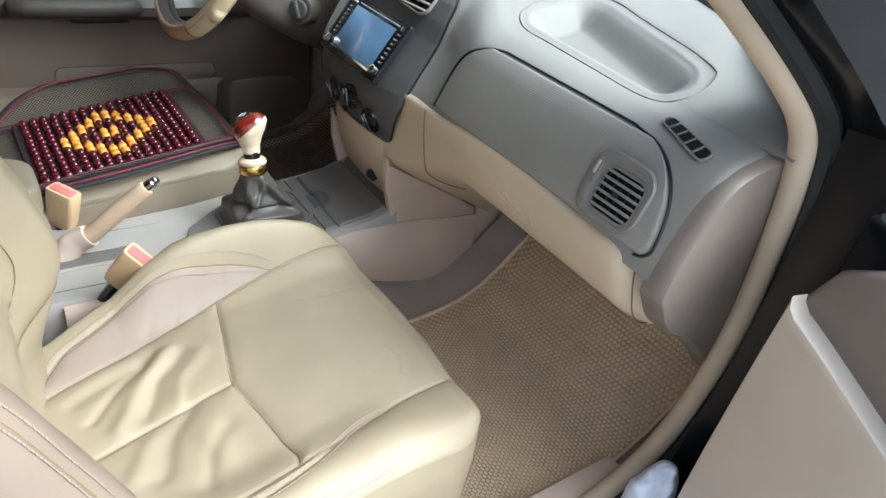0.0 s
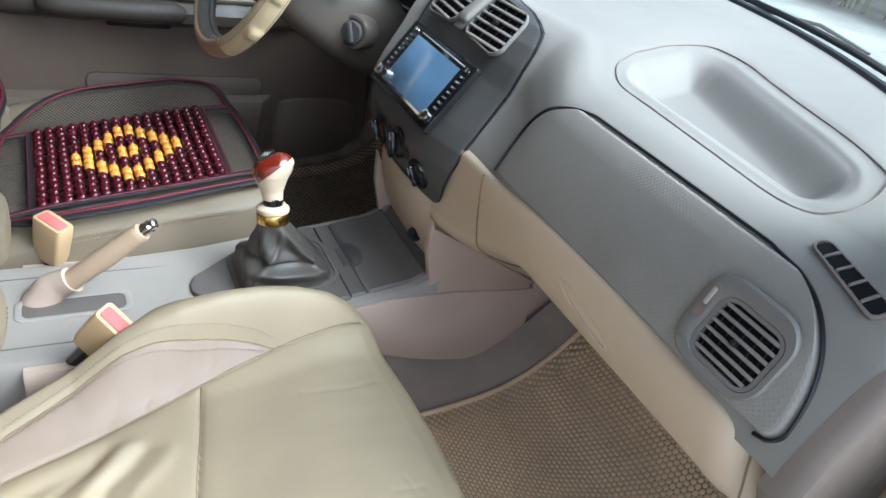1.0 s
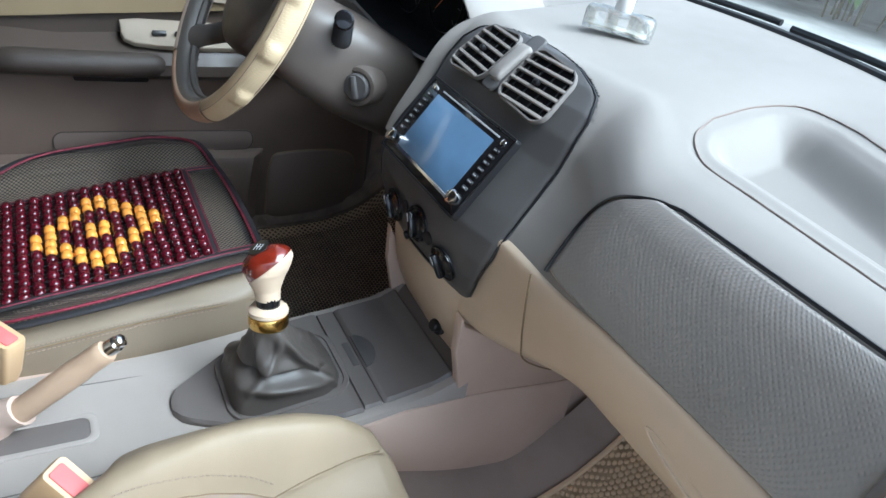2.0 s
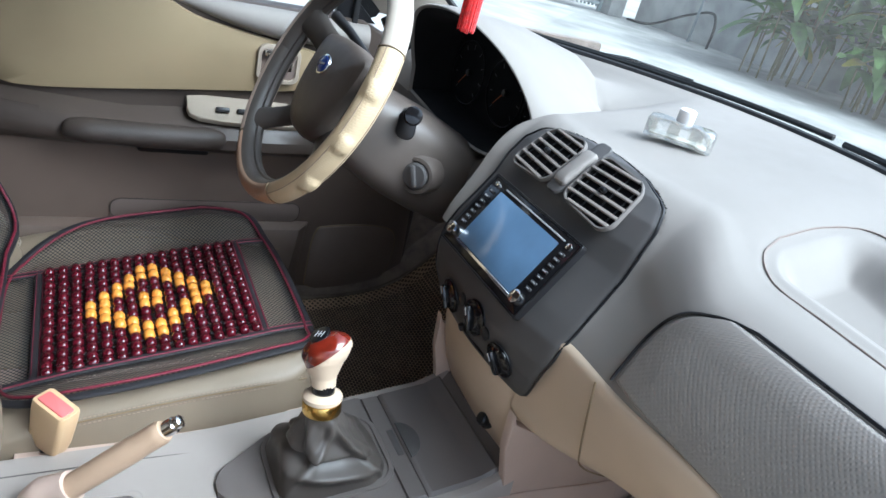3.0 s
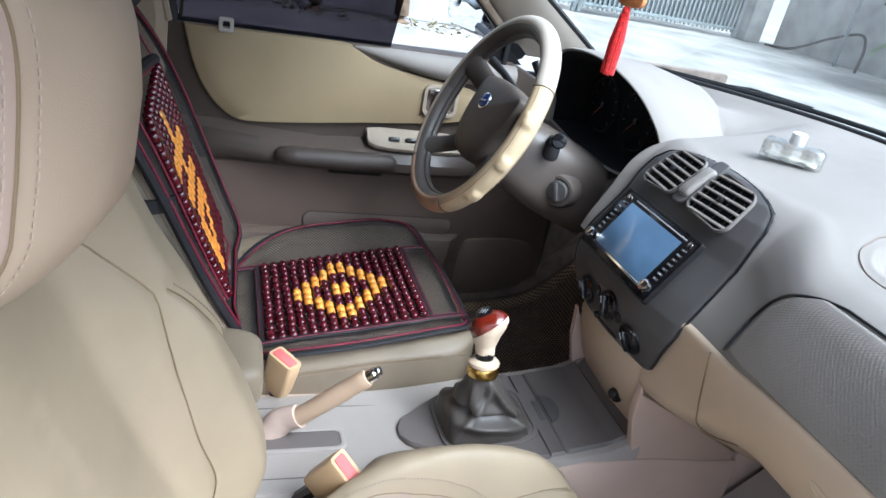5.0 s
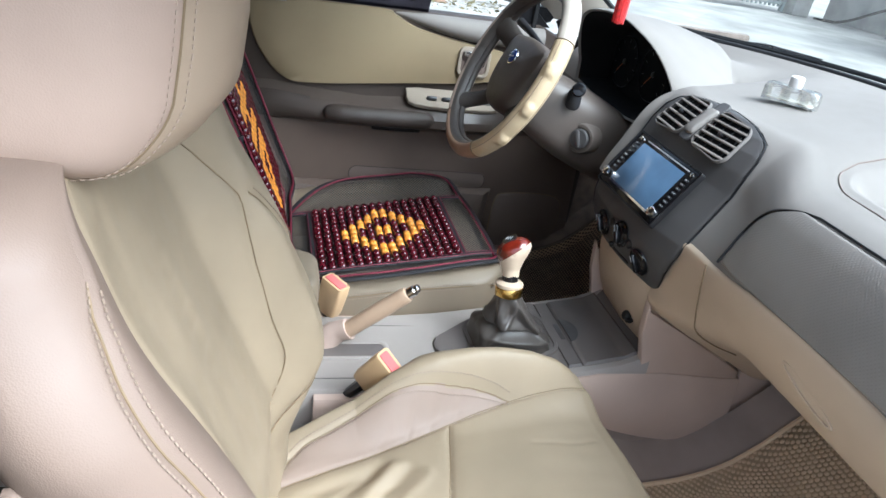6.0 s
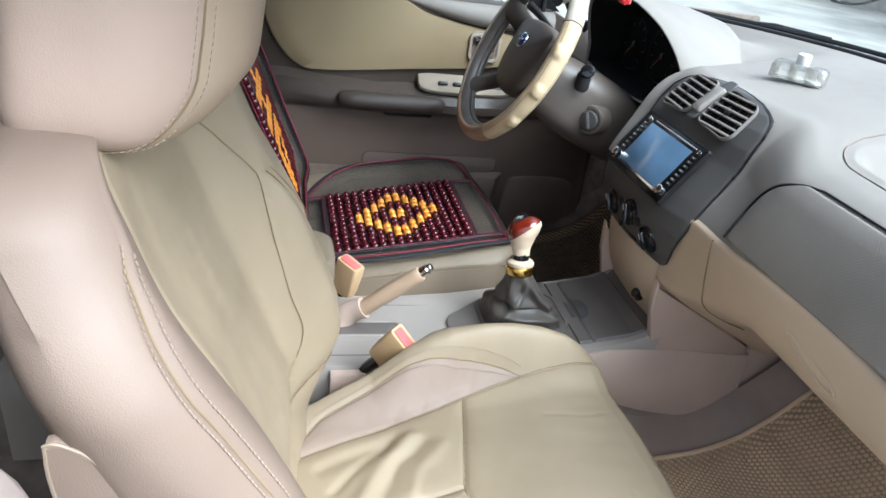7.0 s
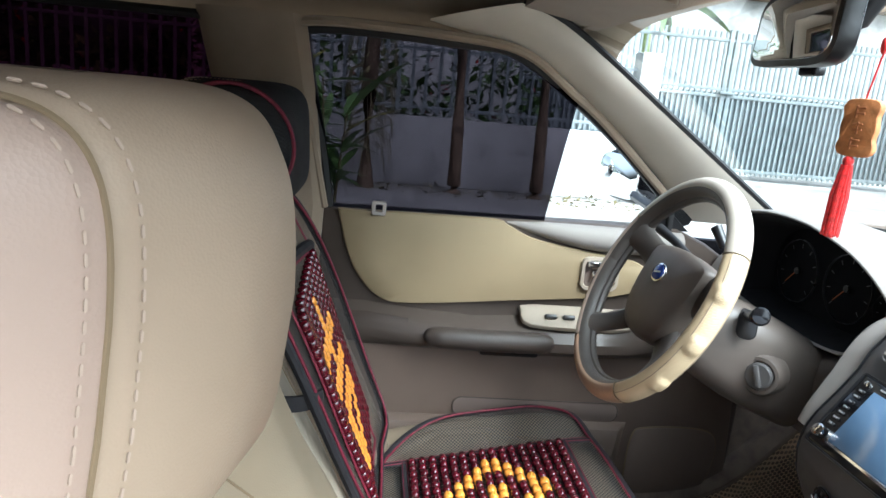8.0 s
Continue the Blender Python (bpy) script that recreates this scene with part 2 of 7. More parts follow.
def thing(name, label, category, group="", kind="", at=(0, 0, 0)):
    """An empty at a thing's base that carries its parts."""
    ob = new(name)
    ob.location = at
    ob.empty_display_size = 0.02
    return tagged(ob, label, category, group, kind)


def under(parent):
    """Children are built in world places: undo the parent's offset."""
    inv = Matrix.Translation(parent.location).inverted()
    for o in parent.children:
        o.matrix_parent_inverse = inv


def surf(f, nu, nv, wrap=False, uv=None):
    """A grid of f(u, v) with u and v from 0 to 1; wrap closes it along u; uv gives its size in metres for patterns."""
    bm = bmesh.new()
    lay = bm.loops.layers.uv.new("UVMap") if uv else None
    rows = [[bm.verts.new(f(i / (nu if wrap else nu - 1), j / (nv - 1))) for i in range(nu)] for j in range(nv)]
    for j in range(nv - 1):
        for i in range(nu if wrap else nu - 1):
            k = (i + 1) % nu
            fc = bm.faces.new((rows[j][i], rows[j][k], rows[j + 1][k], rows[j + 1][i]))
            if uv:
                for lp, (a, b) in zip(fc.loops, ((i, j), (i + 1, j), (i + 1, j + 1), (i, j + 1))):
                    lp[lay].uv = (a / (nu - 1) * uv[0], b / (nv - 1) * uv[1])
    return bm


def loft(rings, cap=True, closed=True):
    """A skin over rings of as many points each."""
    bm = bmesh.new()
    vs = [[bm.verts.new(p) for p in r] for r in rings]
    n = len(rings[0])
    for a, b in zip(vs, vs[1:]):
        for i in range(n if closed else n - 1):
            k = (i + 1) % n
            bm.faces.new((a[i], a[k], b[k], b[i]))
    if cap and closed:
        bm.faces.new(vs[0][::-1])
        bm.faces.new(vs[-1])
    return bm


def rrect(w, h, r, n=5):
    """Outline of a rounded rectangle round the origin."""
    out = []
    for cx, cy, a0 in ((w / 2 - r, h / 2 - r, 0), (-w / 2 + r, h / 2 - r, 90), (-w / 2 + r, -h / 2 + r, 180), (w / 2 - r, -h / 2 + r, 270)):
        for i in range(n + 1):
            a = radians(a0 + 90 * i / n)
            out.append((cx + r * math.cos(a), cy + r * math.sin(a)))
    return out


def slab(outline, depth, edge=0.002, m=None, crown=0.0):
    """A plate of a 2D outline, from z = 0 to depth, with a softened upper rim."""
    cx = sum(p[0] for p in outline) / len(outline)
    cy = sum(p[1] for p in outline) / len(outline)
    big = max(math.hypot(p[0] - cx, p[1] - cy) for p in outline)
    rings = []
    for inset, z in ((0, 0), (0, depth - edge), (edge * 0.35, depth - edge * 0.3), (edge, depth)):
        s = 1 - inset / big
        rings.append([(cx + (p[0] - cx) * s, cy + (p[1] - cy) * s, z) for p in outline])
    if crown:
        for k in (0.8, 0.55, 0.3, 0.1):
            rings.append([(cx + (p[0] - cx) * k, cy + (p[1] - cy) * k, depth + crown * (1 - k * k)) for p in outline])
    bm = loft(rings)
    if m is not None:
        bm.transform(m)
    return bm


def frame_slab(outer, inner, depth, edge=0.0015, m=None):
    """A flat ring between two outlines of as many points."""
    bm = bmesh.new()
    n = len(outer)

    def ring(o, z):
        return [bm.verts.new((x, y, z)) for x, y in o]

    def mix(k):
        return [(a[0] * (1 - k) + b[0] * k, a[1] * (1 - k) + b[1] * k) for a, b in zip(outer, inner)]
    loops = [ring(outer, 0), ring(outer, depth - edge), ring(mix(0.15), depth), ring(mix(0.85), depth), ring(inner, depth - edge), ring(inner, 0)]
    for a, b in zip(loops, loops[1:] + loops[:1]):
        for i in range(n):
            k = (i + 1) % n
            bm.faces.new((a[i], a[k], b[k], b[i]))
    if m is not None:
        bm.transform(m)
    return bm


def rbox(sx, sy, sz, r, m=None, seg=2):
    bm = bmesh.new()
    bmesh.ops.create_cube(bm, size=1)
    bm.transform(Matrix.Diagonal((sx, sy, sz, 1)))
    bmesh.ops.bevel(bm, geom=bm.edges[:], offset=r, segments=seg, profile=0.5, affect="EDGES")
    if m is not None:
        bm.transform(m)
    return bm


def tube(points, r, n=8, closed=False, flat=1.0, up=(0, 0, 1)):
    """A rod along points; r is one radius or one for each point."""
    pts = [Vector(p) for p in points]
    k = len(pts)
    rs = r if isinstance(r, (list, tuple)) else [r] * k
    rings = []
    side0 = None
    for i, p in enumerate(pts):
        a, b = pts[(i - 1) % k if closed else max(i - 1, 0)], pts[(i + 1) % k if closed else min(i + 1, k - 1)]
        d = (b - a).normalized()
        side = d.cross(Vector(up))
        if side.length < 1e-4:
            side = side0 or d.cross(Vector((1, 0, 0.01)))
        side.normalize()
        side0 = side
        top = side.cross(d).normalized()
        rings.append([p + side * rs[i] * math.cos(2 * math.pi * j / n) + top * rs[i] * flat * math.sin(2 * math.pi * j / n) for j in range(n)])
    if closed:
        rings.append(rings[0])
        bm = loft(rings, cap=False)
        bmesh.ops.remove_doubles(bm, verts=bm.verts, dist=1e-6)
        return bm
    return loft(rings)


def spin(profile, n=24, m=None):
    """A turned body: profile of (radius, height), closed with caps."""
    rings = [[(max(r, 1e-5) * math.cos(2 * math.pi * i / n), max(r, 1e-5) * math.sin(2 * math.pi * i / n), z) for i in range(n)] for r, z in profile]
    bm = loft(rings)
    if m is not None:
        bm.transform(m)
    return bm


def pillow(c, half, e=0.45, nu=40, nv=24, shape=None):
    """A soft rounded block (superellipsoid); shape moves its points."""
    def sp(v):
        return math.copysign(abs(v) ** e, v)

    def f(u, v):
        a, b = 2 * math.pi * u, math.pi * (v - 0.5) * 0.998
        p = Vector((sp(math.cos(b)) * sp(math.cos(a)) * half[0], sp(math.cos(b)) * sp(math.sin(a)) * half[1], sp(math.sin(b)) * half[2]))
        if shape:
            p = shape(p)
        return p + Vector(c)
    bm = surf(f, nu, nv, wrap=True)
    return bm


def join(bms):
    out = bmesh.new()
    for b in bms:
        tmp = bpy.data.meshes.new("tmp")
        b.to_mesh(tmp)
        b.free()
        out.from_mesh(tmp)
        bpy.data.meshes.remove(tmp)
    return out


def along(points, step):
    """Places at even steps along a polyline, each with its direction."""
    out, carry = [], 0.0
    for a, b in zip(points, points[1:]):
        a, b = Vector(a), Vector(b)
        length = (b - a).length
        if length < 1e-9:
            continue
        d = (b - a) / length
        t = carry
        while t < length:
            out.append((a + d * t, d))
            t += step
        carry = t - length
    return out


def smooth_line(points, n=8):
    """A rounded line through points (Catmull-Rom)."""
    pts = [Vector(p) for p in points]
    pts = [2 * pts[0] - pts[1]] + pts + [2 * pts[-1] - pts[-2]]
    out = []
    for i in range(1, len(pts) - 2):
        p0, p1, p2, p3 = pts[i - 1:i + 3]
        for k in range(n):
            t = k / n
            out.append(0.5 * ((2 * p1) + (p2 - p0) * t + (2 * p0 - 5 * p1 + 4 * p2 - p3) * t * t + (3 * p1 - p0 - 3 * p2 + p3) * t ** 3))
    out.append(pts[-2])
    return out


def stitches(lines, step=0.0058, length=0.0046, r=0.0010):
    """Short thread stitches along lines, as one mesh."""
    verts, faces = [], []
    for line in lines:
        for p, d in along(line, step):
            s = d.cross(Vector((0, 0, 1)))
            s = s.normalized() if s.length > 1e-4 else Vector((1, 0, 0))
            t = s.cross(d).normalized()
            a, b = p - d * length / 2, p + d * length / 2
            k = len(verts)
            e = d * length * 0.34
            verts += [a] + [c + o * r for c in (p - e, p + e) for o in (s, t, -s, -t)] + [b]
            for i in range(4):
                j = (i + 1) % 4
                faces += [(k, k + 1 + i, k + 1 + j), (k + 1 + i, k + 5 + i, k + 5 + j, k + 1 + j), (k + 9, k + 5 + j, k + 5 + i)]
    me = bpy.data.meshes.new("stitching")
    me.from_pydata([tuple(v) for v in verts], [], faces)
    bm = bmesh.new()
    bm.from_mesh(me)
    bpy.data.meshes.remove(me)
    return bm


def ease(a, b, x):
    t = min(1.0, max(0.0, (x - a) / (b - a)))
    return t * t * (3 - 2 * t)


def lerp_table(table, x):
    """Smooth reading of a table of (x, value)."""
    if x <= table[0][0]:
        return table[0][1]
    for (x0, y0), (x1, y1) in zip(table, table[1:]):
        if x <= x1:
            t = (x - x0) / (x1 - x0)
            return y0 + (y1 - y0) * t
    return table[-1][1]


def basis(origin, xdir, ydir):
    """Local frame: x along xdir, y near ydir, z out."""
    x = Vector(xdir).normalized()
    z = x.cross(Vector(ydir)).normalized()
    y = z.cross(x)
    m = Matrix((x, y, z)).transposed().to_4x4()
    m.translation = origin
    return m


# ---- the setting: ground, car shell ----
def structure(name, bm, mat, label, category, m=None, sharp=38):
    return tagged(part(name, bm, mat, None, "", m, sharp), label, category, "", "structure")


structure("ground", surf(lambda u, v: Vector((-250 + 500 * u, -250 + 500 * v, -0.3 + 0.01 * noise.noise((u * 90, v * 90, 0)))), 80, 80),
          CONCRETE, "pale worn concrete yard ground round the parked car", "ground")


def floor_z(y):
    return lerp_table(((-1.3, 0.08), (0.30, 0.08), (0.36, 0.083), (0.42, 0.090), (0.47, 0.102), (0.52, 0.125), (0.57, 0.165), (0.62, 0.22), (0.80, 0.42), (0.9, 0.5)), y)


def floor_ring(y):
    z = floor_z(y)
    return [(-0.76, y, z + 0.05), (-0.70, y, z + 0.045), (-0.66, y, z), (0.66, y, z), (0.70, y, z + 0.045), (0.76, y, z + 0.05), (0.76, y, -0.12), (-0.76, y, -0.12)]


structure("floor", loft([floor_ring(-1.3 + 2.2 * i / 44) for i in range(45)]), CARPET, "brown carpeted car floor rising at the toe board", "floor")
structure("wall_front", rbox(1.5, 0.04, 0.68, 0.01, pose(0, 0.91, 0.36)), CARPET, "dark carpeted bulkhead behind the dashboard", "wall")
structure("wall_rear", rbox(1.5, 0.05, 1.3, 0.01, pose(0, -1.33, 0.55)), HEADLINER, "plain beige wall closing the cabin behind the seats", "wall")
structure("wall_right", rbox(0.05, 0.72, 1.25, 0.01, pose(0.755, -0.97, 0.55)), HEADLINER, "plain beige wall behind the front passenger door opening", "wall")


def roof_pt(u, v):
    y = 0.10 - 1.42 * v
    x = (2 * u - 1)
    edge_z = 1.085 - 0.16 * max(0, y + 0.12)
    half = 0.625 + 0.03 * v
    crown = 1.165 - 0.10 * max(0, y + 0.05)
    k = abs(x) ** 5
    return Vector((half * math.sin(x * 1.5707), y + 0.10 * (1 - x * x) * (1 - v) * 0.6, crown * (1 - k) + edge_z * k))


bm = surf(roof_pt, 41, 41)
bmesh.ops.solidify(bm, geom=bm.faces[:], thickness=-0.03)
structure("ceiling", bm, HEADLINER, "beige cloth headliner of the car roof", "ceiling")


def bar_between(line_a, line_b, bulge, thick):
    """A trim strip between two lines, swelling into the cabin by bulge."""
    rings = []
    for a, b in zip(line_a, line_b):
        a, b = Vector(a), Vector(b)
        mid = (a + b) / 2
        inward = Vector((-mid.x, 0, 0)).normalized()
        ring = [a + (b - a) * k + inward * bulge * math.sin(math.pi * k) for k in (0, 0.12, 0.3, 0.5, 0.7, 0.88, 1)]
        ring += [b - inward * thick, a - inward * thick]
        rings.append(ring)
    return loft(rings)


for side, dy, dx in ((-1, 0.0, 0.0), (1, 0.10, -0.018)):
    wl = smooth_line([(side * 0.665, 0.53, 0.78), (side * 0.655, 0.497, 0.803), (side * 0.608, 0.25, 0.962), (side * 0.56, 0.01, 1.112), (side * 0.53, -0.10, 1.150)], 6)
    dl = smooth_line([(side * (0.735 + dx), 0.36 + dy, 0.765), (side * (0.725 + dx), 0.315 + dy, 0.81), (side * (0.685 + dx), 0.13 + dy, 0.955), (side * (0.615 + dx), -0.07 + dy, 1.075), (side * (0.585 + dx), -0.25 + dy, 1.115)], 6)
    structure("trim", bar_between(wl, dl, 0.018, 0.03), PILLAR, "pale beige plastic windscreen pillar trim", "pillar")
    structure("trim", tube([p + Vector((side * 0.004, 0.006, 0.004)) for p in wl], 0.006, 6), RUBBER, "black rubber seal along the windscreen edge", "seal")

# pillar between the doors on the driver's side; headliner tan paints its shade
rings = []
for z, y0, y1, x in ((0.1, -0.66, -0.44, -0.72), (0.45, -0.62, -0.445, -0.715), (0.75, -0.64, -0.43, -0.70), (0.95, -0.64, -0.450, -0.665), (1.10, -0.66, -0.47, -0.60)):
    rings.append([(x, y0, z), (x + 0.018, y0 + 0.02, z), (x + 0.022, (y0 + y1) / 2, z), (x + 0.018, y1 - 0.02, z), (x, y1, z), (x - 0.05, y1, z), (x - 0.05, y0, z)])
structure("trim", loft(rings), HEADLINER, "tan plastic pillar trim between the doors, darkened for shade", "pillar")
structure("trim", slab(rrect(0.05, 0.13, 0.01), 0.012, 0.004, Matrix.Translation((-0.643, -0.535, 1.0)) @ pose(0, 0, 0, 0, 78, 0) @ pose(0, 0, 0, 0, 0, 90) @ pose(0, 0, 0, 0, 0, 0)),
          HEADLINER, "beige belt height slider on the pillar", "belt slider")
structure("wall_left", rbox(0.05, 0.72, 0.68, 0.01, pose(-0.745, -0.97, 0.40)), DOOR_LOW, "plain lower wall of the rear door", "wall")

structure("wall_left", rbox(0.03, 0.44, 0.86, 0.01, pose(-0.745, 0.74, 0.36)), CARPET, "dark carpeted kick panel of the driver's footwell", "wall")
structure("wall_right", rbox(0.03, 0.42, 0.86, 0.01, pose(0.728, 0.72, 0.30)), CARPET, "dark carpeted kick panel of the passenger footwell", "wall")

# rear window, dark purple film
bm = surf(lambda u, v: Vector((-0.72 + 0.10 * v, -0.62 - 0.62 * u + 0.03 * v, 0.74 + 0.35 * v)), 6, 6)
bmesh.ops.solidify(bm, geom=bm.faces[:], thickness=0.004)
tagged(part("window_2", bm, FILM_REAR), "rear side window under dark purple film", "window", "", "structure")
structure("trim", tube([(-0.715, -0.62, 0.74), (-0.665, -0.605, 0.92), (-0.625, -0.60, 1.06), (-0.61, -0.66, 1.085), (-0.61, -1.25, 1.085)], 0.009, 6), RUBBER, "black rubber frame of the rear side window", "seal")


# windscreen
def screen_base(x):
    return Vector((x, 0.80 - 0.66 * x * x, 0.812 - 0.03 * x * x))


def screen_pt(u, v):
    x = (2 * u - 1)
    a = screen_base(x * 0.70)
    b = Vector((x * 0.575, 0.13 - 0.27 * (x * 0.575) ** 2 * 1.2, 1.145 - 0.09 * (x * 0.575) ** 2))
    p = a.lerp(b, v)
    return p + Vector((0, 0.02, 0.03)) * math.sin(math.pi * v)


bm = surf(screen_pt, 25, 13)
win = tagged(part("window_3", bm, WINDSCREEN), "clear sloping curved windscreen with faint reflections", "windscreen", "", "structure")
win.visible_shadow = False
structure("trim", tube([screen_base(-0.69 + 1.38 * i / 40) + Vector((0, -0.004, -0.004)) for i in range(41)], 0.007, 8), RUBBER, "black rubber seal along the foot of the windscreen", "seal")
# cowl outside the glass
bm = loft([[screen_base(x) + Vector((0, dy, dz)) for dy, dz in ((0.0, -0.012), (0.05, -0.022), (0.10, -0.05), (0.14, -0.06), (0.14, -0.12), (0, -0.12))] for x in [-0.7 + 1.4 * i / 40 for i in range(41)]])
structure("trim", bm, BLACK, "black plastic cowl outside the windscreen", "cowl")
bm = loft([[(x, 0.94 - 0.55 * x * x, 0.735 - 0.02 * x * x), (x, 1.3 - 0.3 * x * x, 0.70 - 0.03 * x * x), (x, 1.75 - 0.3 * x * x, 0.56 - 0.05 * x * x), (x, 1.8 - 0.3 * x * x, 0.3), (x, 0.95, 0.3)] for x in [-0.75 + 1.5 * i / 20 for i in range(21)]])
structure("trim", bm, BODY, "glossy black bonnet of the car", "bonnet")

# front window of the driver's door with its dark shade
bm = surf(lambda u, v: Vector((-0.735 + 0.105 * v ** 1.2, -0.46 + 0.84 * u * (1 - 0.55 * max(0, v - 0.05)) - 0.04 * v, 0.735 + 0.36 * v)), 14, 10)
gw = tagged(part("window_1", bm, SIDE_GLASS), "clear front side window of the driver's door", "window", "", "structure")
gw.visible_shadow = False
structure("trim", tube(smooth_line([(-0.722, -0.42, 0.742), (-0.685, -0.445, 0.90), (-0.640, -0.475, 1.05), (-0.622, -0.44, 1.083), (-0.620, -0.20, 1.080), (-0.622, -0.07, 1.066), (-0.688, 0.13, 0.945), (-0.725, 0.31, 0.795)], 6), 0.010, 6),
          RUBBER, "black rubber frame of the driver's window", "seal")
# this trim also gets its shade from the dark headliner tan
structure("trim", tube(smooth_line([(-0.705, -0.43, 0.742), (-0.665, -0.462, 0.91), (-0.625, -0.492, 1.06), (-0.600, -0.45, 1.093), (-0.60, -0.20, 1.09), (-0.604, -0.07, 1.074), (-0.640, 0.04, 1.010), (-0.674, 0.13, 0.952), (-0.712, 0.30, 0.81)], 6), 0.009, 8),
          HEADLINER, "tan edge trim round the door opening, darkened for shade", "seal")
structure("trim", rbox(0.02, 0.012, 0.13, 0.003, pose(-0.722, 0.31, 0.80)), RUBBER, "black quarter bar at the front of the driver's window", "bar")

# sill, strip and body of the open passenger side
structure("sill", loft([[(0.655, y, floor_z(y) - 0.01), (0.66, y, 0.135), (0.675, y, 0.16), (0.70, y, 0.165), (0.745, y, 0.155), (0.765, y, 0.13), (0.77, y, 0.02), (0.655, y, 0.02)] for y in [-0.62 + 1.06 * i / 12 for i in range(13)]]),
          MAUVE, "taupe plastic scuff plate along the door sill", "sill")
STRIP_LINE = smooth_line([(0.715, -0.55, 0.15), (0.72, -0.1, 0.152), (0.725, 0.22, 0.155), (0.73, 0.34, 0.17), (0.735, 0.435, 0.235), (0.738, 0.484, 0.345), (0.738, 0.499, 0.479), (0.737, 0.478, 0.616), (0.735, 0.456, 0.707), (0.732, 0.424, 0.772), (0.722, 0.362, 0.825), (0.695, 0.24, 0.905), (0.66, 0.08, 1.0), (0.62, -0.09, 1.075), (0.61, -0.4, 1.085), (0.615, -0.6, 1.07)], 8)
structure("trim", tube(STRIP_LINE, 0.016, 10, up=(1, 0.02, 0)), STRIP, "tan cloth weatherstrip round the passenger door opening", "weatherstrip")
structure("trim", tube([p + Vector((0.018, 0.016 if p.z > 0.2 else 0, -0.012 if p.z < 0.3 else 0.004)) for p in STRIP_LINE], 0.014, 8, up=(1, 0.02, 0)), RUBBER, "black rubber outer seal of the door opening", "seal")
structure("wall_pillar", loft([[(0.765, 0.462 + d, z), (0.83, 0.47 + d, z), (0.845, 0.53 + d, z), (0.845, 0.80, z), (0.75, 0.80, z), (0.75, 0.520 + d, z)] for z, d in ((-0.05, -0.06), (0.2, -0.02), (0.45, 0.01), (0.7, 0.0), (0.80, -0.02))]),
          BODY, "glossy black hinge pillar of the car body", "pillar")
structure("wall_pillar", loft([[Vector(p) + Vector((dx, dy, dz)) for dx, dy, dz in ((0.02, 0.02, 0.0), (0.075, 0.03, 0.0), (0.085, 0.07, 0.03), (0.04, 0.12, 0.04), (0.012, 0.06, 0.02))]
                                for p in smooth_line([(0.745, 0.46, 0.75), (0.72, 0.38, 0.82), (0.695, 0.24, 0.905), (0.66, 0.08, 1.0), (0.62, -0.09, 1.075), (0.61, -0.6, 1.085)], 5)]),
          BODY, "glossy black outer windscreen pillar of the car body", "pillar")
structure("wall_sill", loft([[(0.768, y, 0.135), (0.80, y, 0.12), (0.83, y, 0.05), (0.82, y, -0.1), (0.765, y, -0.1)] for y in (-1.3, -0.5, 0.2, 0.45)]), BODY, "glossy black outer door sill", "sill")

# lower trim of the pillar behind the passenger seat
post = loft([[(0.70 - b, -0.64, z), (0.695 - b, -0.50 + k, z), (0.705 - b, -0.470 + k, z), (0.725, -0.455 + k, z), (0.76, -0.45 + k, z), (0.76, -0.64, z)] for z, k, b in ((0.10, 0.10, 0.0), (0.40, 0.07, 0.0), (0.62, 0.02, 0.0), (0.69, 0.0, 0.0), (0.72, -0.012, 0.006 * -1), (0.735, -0.035, -0.015))])
structure("trim", post, POST_TRIM_DIM, "taupe plastic trim of the passenger pillar, darkened against door light", "pillar")
structure("trim", slab(rrect(0.045, 0.085, 0.02, 6), 0.004, 0.002, Matrix.Translation((0.699, -0.508, 0.67)) @ Matrix(((0, 0, -1, 0), (1, 0, 0, 0), (0, 1, 0, 0), (0, 0, 0, 1)))), PILLAR, "recessed oval cover on the pillar trim", "cover")

# outer skin of the body
bm = surf(lambda u, v: roof_pt(0.5 + (u - 0.5) * 1.0, v) + Vector((0, 0.0, 0.045)), 25, 25)
bmesh.ops.solidify(bm, geom=bm.faces[:], thickness=0.006)
structure("trim", bm, BODY, "glossy black roof panel of the car", "roof panel")
structure("wall_rear", rbox(1.56, 0.02, 0.86, 0.008, pose(0, -1.372, 0.30)), BODY, "glossy black tail panel of the car", "wall")
structure("wall_right", rbox(0.02, 0.70, 0.84, 0.008, pose(0.795, -0.98, 0.30)), BODY, "glossy black rear door panel of the car", "wall")
structure("wall_left", rbox(0.02, 1.90, 0.84, 0.008, pose(-0.785, -0.40, 0.30)), BODY, "glossy black side panel of the car", "wall")


# ---- dashboard ----
# profile (y, z) of the centre panel, which the pad follows in the middle
CP = [(0.432, 0.764), (0.405, 0.7605), (0.383, 0.749), (0.362, 0.7285), (0.344, 0.700), (0.331, 0.668), (0.311, 0.636), (0.290, 0.605), (0.275, 0.578), (0.2685, 0.548), (0.270, 0.520), (0.281, 0.490), (0.298, 0.460)]
CW = [(0.0, 0.001), (0.050, 0.004), (0.056, 0.024), (0.075, 0.052), (0.10, 0.080), (0.15, 0.113), (0.185, 0.129), (0.26, 0.143), (0.35, 0.148), (0.47, 0.150), (0.6, 0.154), (0.72, 0.152), (0.85, 0.139), (0.93, 0.125), (0.945, 0.120), (0.955, 0.112), (1.0, 0.10)]
